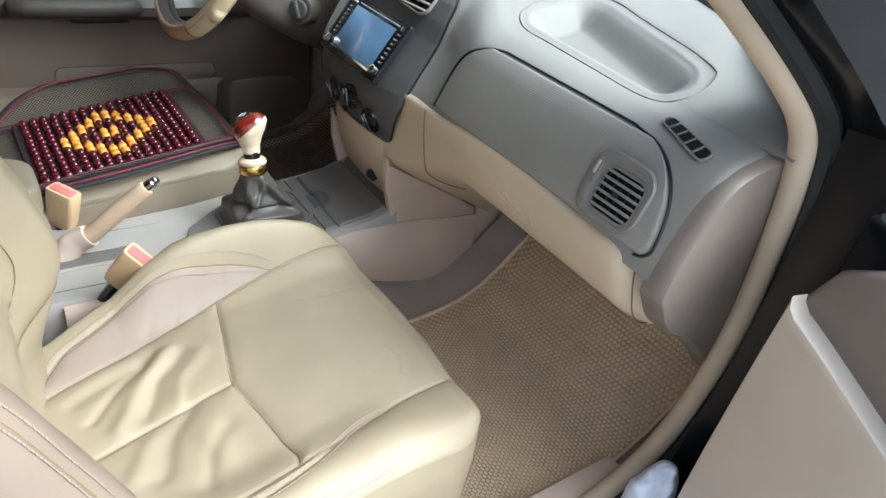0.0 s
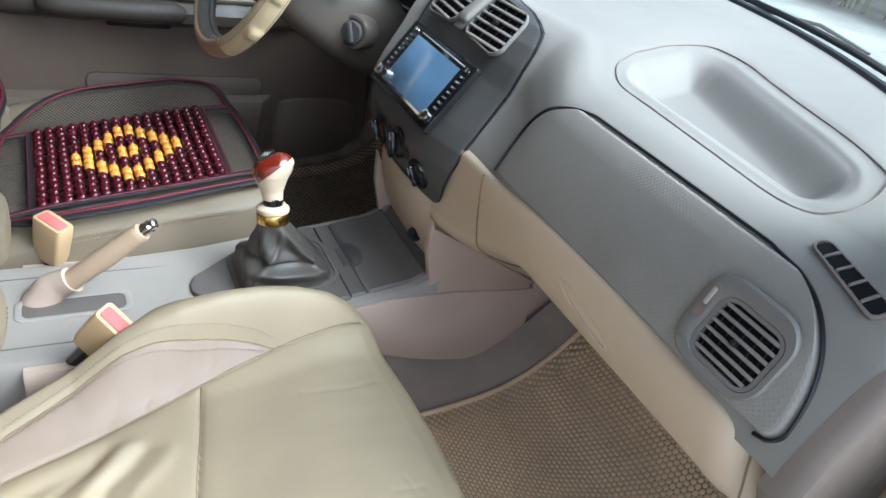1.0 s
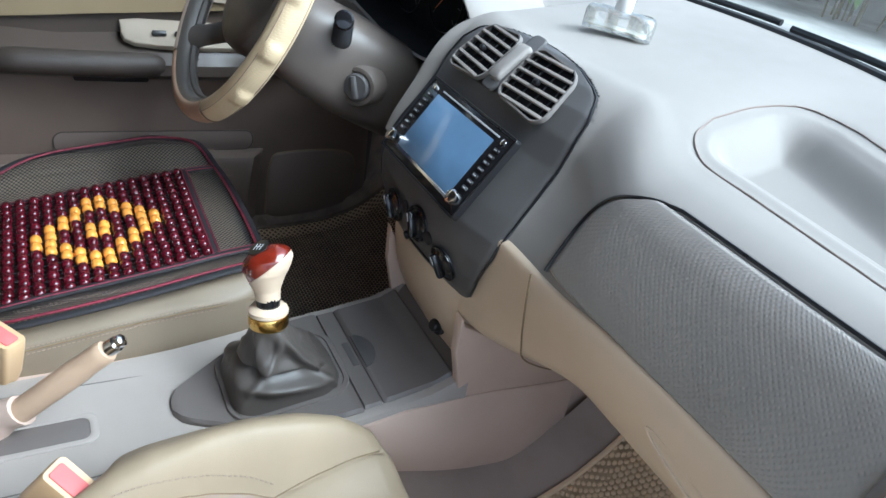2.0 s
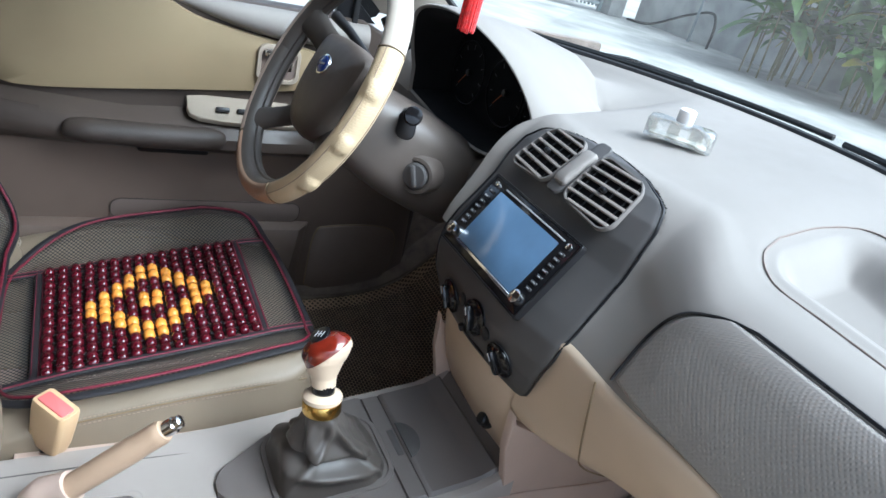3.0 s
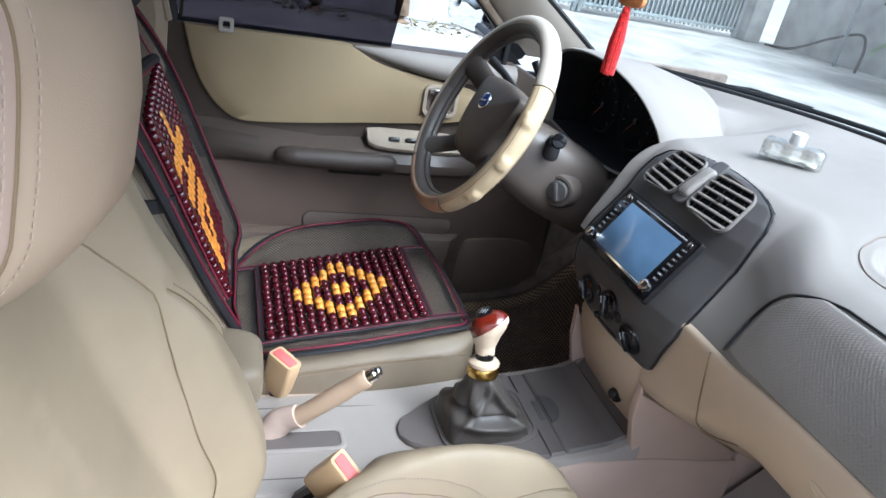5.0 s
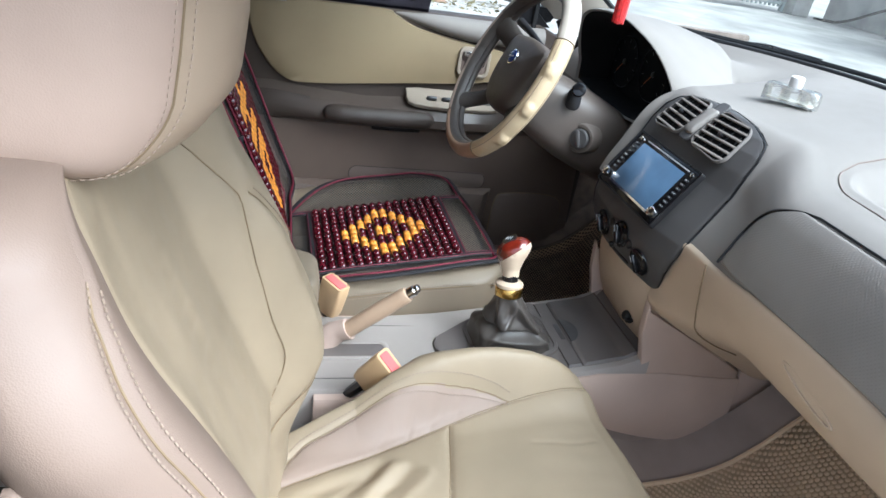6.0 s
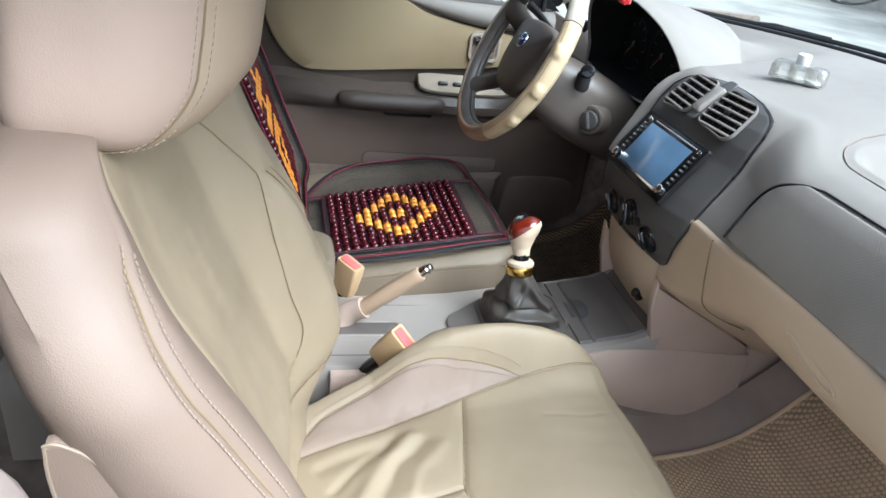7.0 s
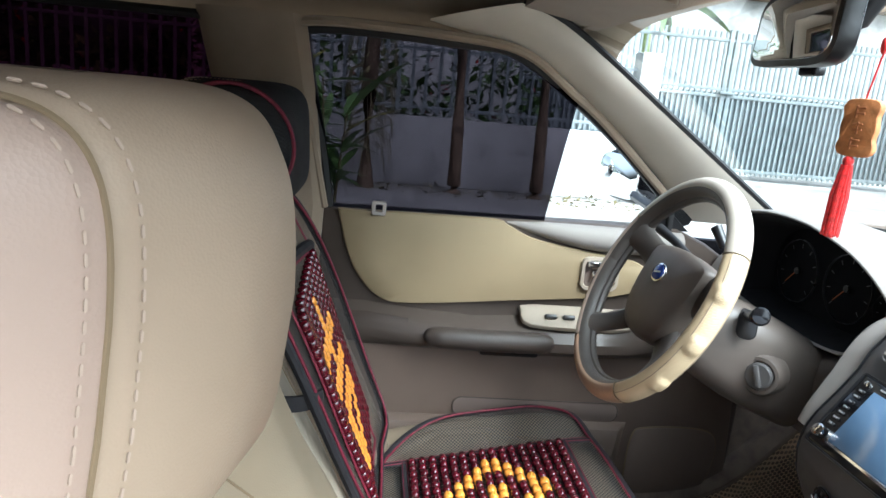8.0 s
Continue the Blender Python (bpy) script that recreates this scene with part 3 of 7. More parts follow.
TOP_STEPS = (0, 0.12, 0.24, 0.36, 0.48, 0.6, 0.7, 0.8, 0.9)


def dash_profile(x):
    """Profile (y, z) of the padded dash from the windscreen foot down to the glove panel's lower edge."""
    yb = 0.79 - 0.66 * x * x
    drv = 1 - ease(-0.26, -0.165, x)
    s = 0.085 * drv + 0.085 * ease(-0.60, -0.555, x) * ease(-0.175, -0.215, x)
    front = [(0.42, 0.731), (0.385, 0.7245), (0.358, 0.712), (0.341, 0.694), (0.329, 0.672), (0.318, 0.648), (0.308, 0.622), (0.301, 0.598), (0.299, 0.577)]
    zt = 0.808 - 0.03 * x * x
    zt += (min(zt, 0.734 + 0.30 * (yb - 0.42)) - zt) * ease(0.40, 0.58, x)
    top = [(yb + (0.42 + s - yb) * k, zt + (0.731 - zt) * (k ** 1.15)) for k in TOP_STEPS]
    end = ease(0.699, 0.714, x)
    pts = top + [(y + s + 0.006 * end * end, z - 0.005 * end * end) for y, z in front]
    # the middle swells to lie flush round the centre panel
    m = ease(0.275, 0.150, x) if x > 0 else ease(-0.205, -0.150, x)
    if m > 0:
        bow = 0.003 + 0.020 * min(1.1, (x / 0.15) ** 2)
        mid = [(yb + (CP[0][0] + bow - yb) * k, 0.808 - 0.03 * x * x + (CP[0][1] - 0.001 - 0.808 + 0.03 * x * x) * k ** 1.15) for k in TOP_STEPS]
        mid += [(y + bow, z - 0.001) for y, z in CP[:9]]
        pts = [(a[0] + (b[0] - a[0]) * m, a[1] + (b[1] - a[1]) * m) for a, b in zip(pts, mid)]
    hump = ease(-0.19, -0.34, x) * ease(-0.63, -0.53, x) * 0.075
    return [(y, z + hump * ease(yb - 0.03, yb - 0.17, y) * ease(0.70, 0.73, z)) for y, z in pts]


def dash_at(x, s):
    """Point of the dash pad at x and at profile place s (0 at the glass, 1 at the lower edge)."""
    p = dash_profile(x)
    f = min(max(s, 0), 1) * (len(p) - 1)
    i = min(int(f), len(p) - 2)
    t = f - i
    a, b = p[max(i - 1, 0)], p[i]
    c, d = p[i + 1], p[min(i + 2, len(p) - 1)]

    def cr(k):
        return 0.5 * (2 * b[k] + (c[k] - a[k]) * t + (2 * a[k] - 5 * b[k] + 4 * c[k] - d[k]) * t * t + (3 * b[k] - a[k] - 3 * c[k] + d[k]) * t ** 3)
    return Vector((x, cr(0), cr(1)))


def dash_normal(x, s):
    du = dash_at(x + 0.004, s) - dash_at(x - 0.004, s)
    dv = dash_at(x, min(1, s + 0.01)) - dash_at(x, max(0, s - 0.01))
    n = du.cross(dv).normalized()
    return n if n.y < 0.3 and (n.z > 0 or n.y < 0) else -n


def tray_depth(x, y):
    """Depth of the storage hollow in the dash top: a rounded four-sided basin."""
    x0, x1 = 0.210, 0.572
    y0, y1 = 0.430 - 0.07 * (x - 0.21), 0.605 - 0.32 * max(0, x - 0.28)
    dx, dy = min(x - x0, x1 - x), min(y - y0, y1 - y)
    if dx <= -0.02 or dy <= -0.02:
        return 0.0
    r = 0.055
    if dx < r and dy < r:
        d = r - math.hypot(r - dx, r - dy)
    else:
        d = min(dx, dy)
    return 0.0016 * math.exp(-(d / 0.004) ** 2) + 0.002 * ease(0.001, 0.006, d) + 0.003 * ease(0.016, 0.022, d) + 0.030 * ease(0.020, 0.062, d)


dash = thing("dashboard", "grey-beige padded plastic dashboard with tan lower half", "dashboard", at=(0, 0.4, 0.45))


def pad(u, v):
    s = v
    x = -0.705 + (1.443 - 0.024 * ease(0.34, 0.52, s) - 0.013 * ease(0.52, 0.8, s)) * u
    p = dash_at(x, s)
    if x > 0.18 and s < 0.62:
        p.z -= tray_depth(x, p.y)
    # let down under the centre panel
    k = (s * 17 - 9) / 12
    if k > 0.05:
        d = ease(0.002, 0.010, lerp_table(CW, k) - abs(x))
        p.y += 0.014 * d
        p.z -= 0.006 * d
    return p


bm = surf(pad, 300, 170)
bmesh.ops.reverse_faces(bm, faces=bm.faces)
part("dash_pad", bm, DASH, dash, "grey grained padded dash top with storage hollow", turn=False)


def tray_edge(inset):
    """Line round the storage hollow, at an inset from its lip."""
    r = 0.055
    x0, x1 = 0.210 + inset, 0.572 - inset
    def near(x): return 0.430 - 0.07 * (x - 0.21) + inset
    def far(x): return 0.605 - 0.32 * max(0, x - 0.28) - inset
    k = r * 0.3
    q = [(x0, near(x0) + r), (x0 + k, near(x0) + k), (x0 + r, near(x0 + r)), (0.33, near(0.33)), (0.44, near(0.44)), (x1 - r, near(x1 - r)), (x1 - k, near(x1) + k),
         (x1, near(x1) + r), (x1 - 0.008, far(x1) - 0.012), (x1 - 0.03, far(x1 - 0.03)), (0.46, far(0.46)), (0.36, far(0.36)), (0.28, far(0.28)), (x0 + k * 1.2, far(x0) - k * 0.5), (x0, far(x0) - r)]
    out = []
    for p in smooth_line([(x, y, 0) for x, y in q + q[:1]], 6)[:-1]:
        sd = min((abs(dash_at(p.x, k / 200).y - p.y), k / 200) for k in range(30, 125))[1]
        e = dash_at(p.x, sd)
        y = min(max(p.y, e.y - 0.004), e.y + 0.004)
        out.append(Vector((p.x, y, e.z - tray_depth(p.x, y) + 0.0006)))
    return out


part("hollow_joint", tube(tray_edge(0.0), 0.0012, 5, True), BROWN, dash, "fine dark joint round the storage hollow")


def panel_on_dash(x0, x1, s0, s1, r, nx, ny, proud, corner, sunk=0.003):
    """A raised panel that follows the pad; corner gives the rounding of its ends in metres."""
    length = 0.122

    def f(u, v):
        s = s0 + (s1 - s0) * v
        h = v * length
        xl, xr = x0, x1
        for k, (rad, left, top) in enumerate(corner):
            d = h if top else length - h
            if d < rad:
                inset = rad - math.sqrt(max(0, rad * rad - (rad - d) ** 2))
                if left:
                    xl = max(xl, x0 + inset)
                else:
                    xr = min(xr, x1 - inset)
        x = xl + (xr - xl) * u
        e = min(u, 1 - u) * (xr - xl)
        g = min(h, length - h)
        lift = proud * ease(0, 0.006, min(e, g)) - sunk
        return dash_at(x, s) + dash_normal(x, s) * lift
    return surf(f, nx, ny, uv=(x1 - x0, length))


GLOVE_ENDS = ((0.085, True, True), (0.11, False, True), (0.02, False, False))


def flipped(bm):
    bmesh.ops.reverse_faces(bm, faces=bm.faces)
    return bm


part("glove_panel", flipped(panel_on_dash(0.229, 0.688, 0.650, 0.948, 0, 120, 60, 0.007, GLOVE_ENDS)),
     DASH_DIMPLE, dash, "grey dimpled panel over the glove box", turn=False)


def panel_edge():
    """Line round the glove panel where it meets the pad."""
    out = []
    f = panel_on_dash(0.229, 0.688, 0.650, 0.948, 0, 40, 40, 0.007, GLOVE_ENDS, -0.0006)
    f.verts.ensure_lookup_table()
    n = 40
    out = [f.verts[i].co.copy() + Vector((0, -0.001, 0.0015)) for i in range(n - 1, -1, -1)] + [f.verts[j * n].co.copy() + Vector((-0.001, -0.001, 0)) for j in range(1, n)]
    right = [f.verts[j * n + n - 1].co.copy() + Vector((0.001, -0.001, 0)) for j in range(n)]
    f.free()
    return [p for p in right[::-1]] + out[1:]


part("panel_joint", tube(panel_edge(), 0.0019, 6, up=(0.1, 0.9, 0.4)), BLACK, dash, "dark joint round the dimpled panel")


# lower tan half
def low_profile(x):
    end = ease(0.63, 0.72, x)
    k = ease(0.33, 0.10, x)
    bow = 0.010 * math.exp(-((x - 0.42) / 0.16) ** 2)
    pts = [(0.306, 0.592 + bow), (0.2965, 0.587 + bow), (0.2935, 0.570), (0.297, 0.548), (0.307, 0.522), (0.326, 0.500), (0.356, 0.483), (0.405, 0.470), (0.47, 0.455), (0.56, 0.43)]
    tight = [(0.306, 0.588), (0.2985, 0.582), (0.297, 0.562), (0.298, 0.52), (0.300, 0.48), (0.305, 0.445), (0.36, 0.405), (0.43, 0.365), (0.50, 0.325), (0.56, 0.29)]
    return [(a[0] * (1 - k) + b[0] * k + 0.07 * end * end, a[1] * (1 - k) + b[1] * k - 0.02 * end) for a, b in zip(pts, tight)]


def low_half(x0, x1, n):
    rings = []
    for i in range(n + 1):
        x = x0 + (x1 - x0) * i / n
        p = smooth_line([(x, y, z) for y, z in low_profile(x)], 4)
        rings.append([tuple(q) for q in p] + [(x, 0.60, p[-1].z), (x, 0.60, 0.585), (x, 0.42, 0.585)])
    return loft(rings)


low = part("lower_panel", low_half(0.105, 0.700, 60), BEIGE, dash, "tan plastic lower dash with glove box lid")
# glove box lid lines and its latch hollow
for xs in (0.216, 0.672):
    line = smooth_line([Vector((xs + 0.012 * math.sin(i * 0.5), y - 0.0012, z)) for i, (y, z) in enumerate(low_profile(xs)[1:8])], 4)
    part("lid_joint", tube(line, 0.0011, 6, up=(1, 0, 0)), SEAM, low, "dark joint beside the glove box lid")
lat = basis((0.458, 0.2975, 0.549), (0.096, 0.004, -0.024), (0, 0.06, 1))
LENS = [(0.050 * math.cos(k * 0.2618), 0.008 * math.sin(k * 0.2618)) for k in range(24)]
part("latch", frame_slab(LENS, [(x * 0.88, y * 0.62) for x, y in LENS], 0.0032, 0.0015, lat), BEIGE, low, "tan latch grip of the glove box")
part("latch_slot", slab([(x * 0.90, y * 0.66) for x, y in LENS], 0.0015, 0.0006, lat), BEIGE, low, "shaded hollow of the latch")


# side end of the dash
ends = [(0.300, 0.560), (0.3035, 0.598), (0.3105, 0.622), (0.3205, 0.648), (0.3315, 0.672), (0.3435, 0.6925), (0.360, 0.7095), (0.386, 0.7215), (0.42, 0.728), (0.48, 0.740), (0.60, 0.74), (0.60, 0.42), (0.53, 0.362), (0.50, 0.385), (0.42, 0.455), (0.345, 0.50)]
ends = [(p.x, p.y) for p in smooth_line([(a, b, 0) for a, b in ends + ends[:1]], 4)[:-1]]
part("end_panel", slab(ends, 0.030, 0.014, Matrix.Translation((0.694, 0, 0)) @ Matrix(((0, 0, 1, 0), (1, 0, 0, 0), (0, 1, 0, 0), (0, 0, 0, 1)))), BROWN, dash, "dark taupe plastic end panel of the dash")
part("end_screw_cover", rbox(0.012, 0.014, 0.03, 0.004, pose(0.722, 0.472, 0.70)), BLACK, dash)


def vent(parent, m, outline, inner, slats, tilt, slat_mat, frame_mat, depth=0.03, vanes=5, frame_label=""):
    """An air vent: frame, dark well, slats each, upright vanes behind and a thumb tab."""
    v = part("vent_frame", frame_slab(outline, inner, 0.006, 0.002, m @ pose(0, 0, -0.001)), frame_mat, parent, frame_label)
    x0, x1 = min(p[0] for p in inner), max(p[0] for p in inner)
    y0, y1 = min(p[1] for p in inner), max(p[1] for p in inner)
    part("vent_well", slab([(x * 0.99, y * 0.99) for x, y in inner], 0.002, 0.0005, m @ pose(0, 0, -0.0015)), LINING, v)

    def span(y):
        xs = []
        for a, b in zip(inner, inner[1:] + inner[:1]):
            if (a[1] - y) * (b[1] - y) <= 0 and abs(a[1] - b[1]) > 1e-9:
                xs.append(a[0] + (b[0] - a[0]) * (y - a[1]) / (b[1] - a[1]))
        return (min(xs), max(xs)) if len(xs) > 1 else (x0, x1)
    for i in range(vanes):
        x = x0 + (x1 - x0) * (i + 0.5) / vanes
        part("vane", rbox(0.0012, (y1 - y0) * 0.8, 0.003, 0.0004, m @ pose(x, (y0 + y1) / 2, 0.0015), 1), BLACK, v)
    for i in range(slats):
        y = y0 + (y1 - y0) * (i + 0.5) / slats
        a, b = span(y)
        part("slat", rbox(b - a + 0.001, (y1 - y0) / slats * 0.42, 0.003, 0.0008, m @ pose((a + b) / 2, y, 0.0042, tilt, 0, 0), 1), slat_mat, v)
    part("thumb_tab", rbox(0.008, 0.006, 0.008, 0.002, m @ pose((x0 + x1) / 2, (y0 + y1) / 2, 0.008)), BLACK, v)
    return v


# side vent in the dimpled panel
c = dash_at(0.611, 0.835) + dash_normal(0.611, 0.835) * 0.0045
mv = basis(c, (1, 0.0, 0.0), (0, 0.35, 0.9)) @ Matrix.Diagonal((0.82, 0.82, 1, 1))
part("vent_surround", frame_slab([(x - 0.004, y) for x, y in rrect(0.118, 0.108, 0.034, 6)], [(x + 0.004, y - 0.004) for x, y in rrect(0.086, 0.076, 0.02, 6)], 0.006, 0.002, mv), SLAT, dash, "taupe rounded surround of the side air vent")
vent(dash, mv @ pose(0.004, -0.004, 0), rrect(0.088, 0.078, 0.021, 6), rrect(0.074, 0.066, 0.014, 6), 6, -18, DUST, SLAT, frame_label="taupe side air vent with dusty slats")
part("vent_wheel", rbox(0.006, 0.022, 0.006, 0.002, mv @ pose(-0.050, 0.018, 0.006)), CONSOLE_PALE, dash, "pale shutter wheel beside the vent")
part("wheel_slot", slab(rrect(0.012, 0.046, 0.005, 4), 0.0015, 0.0005, mv @ pose(-0.050, 0.012, 0.0056)), BROWN, dash)

# side window defroster outlet
def draped(bm):
    """Lays a flat shape on the pad: its x runs along the outlet, its y across, its z off the surface."""
    for v in bm.verts:
        x, y = 0.634 + 0.963 * v.co.x + 0.268 * v.co.y, 0.3735 - 0.268 * v.co.x + 0.963 * v.co.y
        sd = min((abs(dash_at(x, 0.5 + k / 300).y - y), 0.5 + k / 300) for k in range(90))[1]
        v.co = dash_at(x, sd) + dash_normal(x, sd) * (v.co.z + 0.0018)
    return bm


vent_d = part("defroster_frame", draped(frame_slab(rrect(0.088, 0.019, 0.008, 5), rrect(0.083, 0.014, 0.006, 5), 0.0024, 0.001)), BROWN, dash, "slim defroster outlet for the side window")
part("outlet_well", draped(surf(lambda u, v: Vector(((u - 0.5) * 0.081, (v - 0.5) * 0.014, 0.0008)), 25, 6)), LINING, vent_d)
for i in range(4):
    part("rib", draped(rbox(0.0028, 0.015, 0.003, 0.0006, pose(-0.0255 + 0.017 * i, 0, 0.0012), 1)), SLAT, vent_d)

# ---- centre panel ----
centre = thing("center_stack", "dark grey plastic center stack with vents and dials", "center stack", at=(0, 0.3, 0.46))


def cp_at(a, s, lift=0.0):
    f = s * (len(CP) - 1)
    pts = CP
    i = min(int(f), len(pts) - 2)
    t = f - i
    y = pts[i][0] + (pts[i + 1][0] - pts[i][0]) * t
    z = pts[i][1] + (pts[i + 1][1] - pts[i][1]) * t
    j = max(0, min(len(pts) - 2, i))
    d = Vector((0, pts[j + 1][0] - pts[j][0], pts[j + 1][1] - pts[j][1])).normalized()
    n = Vector((0, d.z, -d.y))
    w = lerp_table(CW, s)
    bow = 0.020 * min(1.1, (w * a / 0.15) ** 2)
    edge = 0.003 * ease(0.94, 1.0, abs(a)) ** 2
    return Vector((w * a, y + bow, z)) + n * (lift - edge)


bm = surf(lambda u, v: cp_at(2 * u - 1, 0.05 + 0.905 * v ** 1.25), 61, 121)
bmesh.ops.reverse_faces(bm, faces=bm.faces)
part("faceplate", bm, STACK, centre, "dark grey curved faceplate", turn=False)
EDGE = [cp_at(sg, 0.052 + 0.903 * (k / 44) ** 1.6) + Vector((0, -0.0015, 0.001)) for sg in (-1, 1) for k in (range(44, 0, -1) if sg < 0 else range(45))]
part("panel_joint", tube(EDGE, 0.0017, 6), BLACK, centre)


def cp_frame(x, s):
    w = lerp_table(CW, s)
    a = x / w
    p = cp_at(a, s)
    up = (cp_at(a, s - 0.03) - cp_at(a, s + 0.03))
    ac = cp_at(a + 0.03, s) - cp_at(a - 0.03, s)
    return basis(p, ac, up)


def skew(o, side):
    """The vents' rounded shield form: the outer upper corner is cut away."""
    out = []
    for x, y in o:
        k = 1 - 0.20 * ease(0.0, 0.05, y) * (1 if x * side > 0 else 0.3)
        out.append((x * k, y - 0.006 * (x * side > 0.02)))
    return out


for side in (-1, 1):
    m = cp_frame(0.060 * side, 0.232) @ pose(0, 0, 0.001)
    vent(centre, m, skew(rrect(0.090, 0.078, 0.017, 6), side), skew(rrect(0.084, 0.072, 0.014, 6), side), 6, -25, DUST, SLAT, vanes=4, frame_label="taupe centre air vent with dusty slats")
hz = cp_frame(0, 0.215)
part("switch_housing", slab(rrect(0.026, 0.092, 0.008, 5), 0.004, 0.002, hz), STACK, centre)
part("hazard_switch", slab(rrect(0.022, 0.058, 0.006, 5), 0.011, 0.004, hz @ pose(0, -0.004, 0), crown=0.002), DASH, centre, "grey blank switch between the vents")

# dials
for x, s, r in ((-0.052, 0.835, 0.0185), (0.018, 0.80, 0.0185), (0.080, 0.86, 0.0185)):
    m = cp_frame(x, s)
    d = part("dial", spin([(r + 0.005, 0), (r + 0.005, 0.003), (r + 0.002, 0.004), (r + 0.001, 0.003), (r - 0.003, 0.006), (r - 0.005, 0.007), (0, 0.0072)], 28, m), GLOSS, centre, "black heater dial")
    part("dial_grip", rbox(0.010, 2 * r - 0.004, 0.009, 0.003, m @ pose(0, 0, 0.0095, 0, 0, 25)), GLOSS, d)
    part("dial_ring", frame_slab([((r + 0.0065) * math.cos(k * 0.2244), (r + 0.0065) * math.sin(k * 0.2244)) for k in range(28)], [((r + 0.0055) * math.cos(k * 0.2244), (r + 0.0055) * math.sin(k * 0.2244)) for k in range(28)], 0.0014, 0.0005, m), BLACK, d)
    part("dial_mark", rbox(0.0022, 0.011, 0.001, 0.0003, m @ pose(-0.004, 0.009, 0.0143, 0, 0, 25), 1), SILVER, d)
for x, s in ((-0.020, 0.79), (0.046, 0.815)):
    part("push_button", spin([(0.0095, 0), (0.0095, 0.002), (0.007, 0.004), (0, 0.0045)], 18, cp_frame(x, s)), BLACK, centre)
part("slider_slot", slab(rrect(0.062, 0.006, 0.002, 3), 0.0015, 0.0004, cp_frame(0.012, 0.925)), BLACK, centre)
part("slider", rbox(0.008, 0.010, 0.008, 0.002, cp_frame(-0.012, 0.90) @ pose(0, 0, 0.004)), BLACK, centre)

# ---- head unit ----
hu = thing("head_unit", "black double-height car stereo with a blue-grey screen", "car stereo", at=(0, 0.30, 0.59))
mu = basis((0.0, 0.301, 0.630), (1, 0, 0), (0, 0.56, 0.83)) @ pose(0, 0, 0.006)
part("bezel", frame_slab(rrect(0.205, 0.117, 0.005, 4), rrect(0.198, 0.110, 0.003, 4), 0.009, 0.002, mu @ pose(0, 0, -0.004)), BLACK, hu)
face = part("front_plate", slab(rrect(0.199, 0.111, 0.004, 4), 0.008, 0.002, mu @ pose(0, 0, -0.004)), GLOSS, hu, "gloss black front plate")
part("screen", slab(rrect(0.140, 0.083, 0.001, 2), 0.0012, 0.0004, mu @ pose(0, 0.0, 0.0038)), SCREEN_SKY, hu, "switched-off screen with the sky's reflection painted blue-grey")
part("screen_strip", rbox(0.142, 0.004, 0.002, 0.0005, mu @ pose(0, -0.0440, 0.0045), 1), CHROME, hu, "bright strip under the screen")
part("disc_slot", rbox(0.140, 0.0022, 0.001, 0.0004, mu @ pose(0.005, 0.0480, 0.0045), 1), SILVER, hu)
for sx in (-1, 1):
    part("volume_knob", spin([(0.0085, 0), (0.009, 0.004), (0.0085, 0.010), (0.006, 0.012), (0, 0.0125)], 20, mu @ pose(0.0855 * sx, -0.038, 0.004)), CHROME, hu, "chrome volume knob")
    part("corner_jewel", spin([(0.004, 0), (0.004, 0.002), (0, 0.003)], 12, mu @ pose(0.086 * sx, 0.046, 0.004)), CHROME, hu)
    for i in range(7):
        part("key", rbox(0.011, 0.0045, 0.003, 0.001, mu @ pose(0.0855 * sx, 0.034 - 0.0092 * i, 0.0045), 1), BLACK, hu)
        part("key_print", rbox(0.007 if i % 2 else 0.005, 0.0014, 0.0006, 0.0002, mu @ pose(0.0855 * sx, 0.034 - 0.0092 * i, 0.0062), 1), SILVER, hu)

# ---- instrument hood, cluster ----
hood = thing("instrument_cluster", "dark instrument cluster under a grey dash hood", "instrument cluster", at=(-0.37, 0.42, 0.62))
HO = smooth_line([(-0.585, 0, 0.655), (-0.592, 0, 0.73), (-0.575, 0, 0.79), (-0.53, 0, 0.822), (-0.45, 0, 0.838), (-0.37, 0, 0.842), (-0.30, 0, 0.836), (-0.235, 0, 0.812), (-0.185, 0, 0.768), (-0.165, 0, 0.725), (-0.185, 0, 0.685), (-0.235, 0, 0.655), (-0.30, 0, 0.645), (-0.45, 0, 0.642)], 5)
HC = Vector((-0.38, 0, 0.735))


def hood_y(p):
    """The mouth leans: the crown reaches further back than the foot."""
    return 0.395 - 0.30 * max(0.0, p.z - 0.70) + 0.02 * ease(-0.3, -0.16, p.x)


def hring(scale, dy, fixed=None):
    return [(HC.x + (p.x - HC.x) * scale, (hood_y(p) + dy) if fixed is None else fixed, HC.z + (p.z - HC.z) * scale) for p in HO]


def hback(p):
    """Foot of the hood on the dash pad behind it."""
    a = Vector((HC.x + (p.x - HC.x) * 1.08, 0.60, 0.735 + (p.z - 0.735) * 0.72))
    q = min(1.0, max(0.0, (0.840 - p.z) / 0.13))
    # towards the middle the flank runs out into the dash
    out = Vector((-0.27 + 0.17 * q, 0.61 - 0.11 * q, 0.752 - 0.016 * q))
    return tuple(a.lerp(out, ease(-0.38, -0.25, p.x) * ease(0.69, 0.73, p.z)))


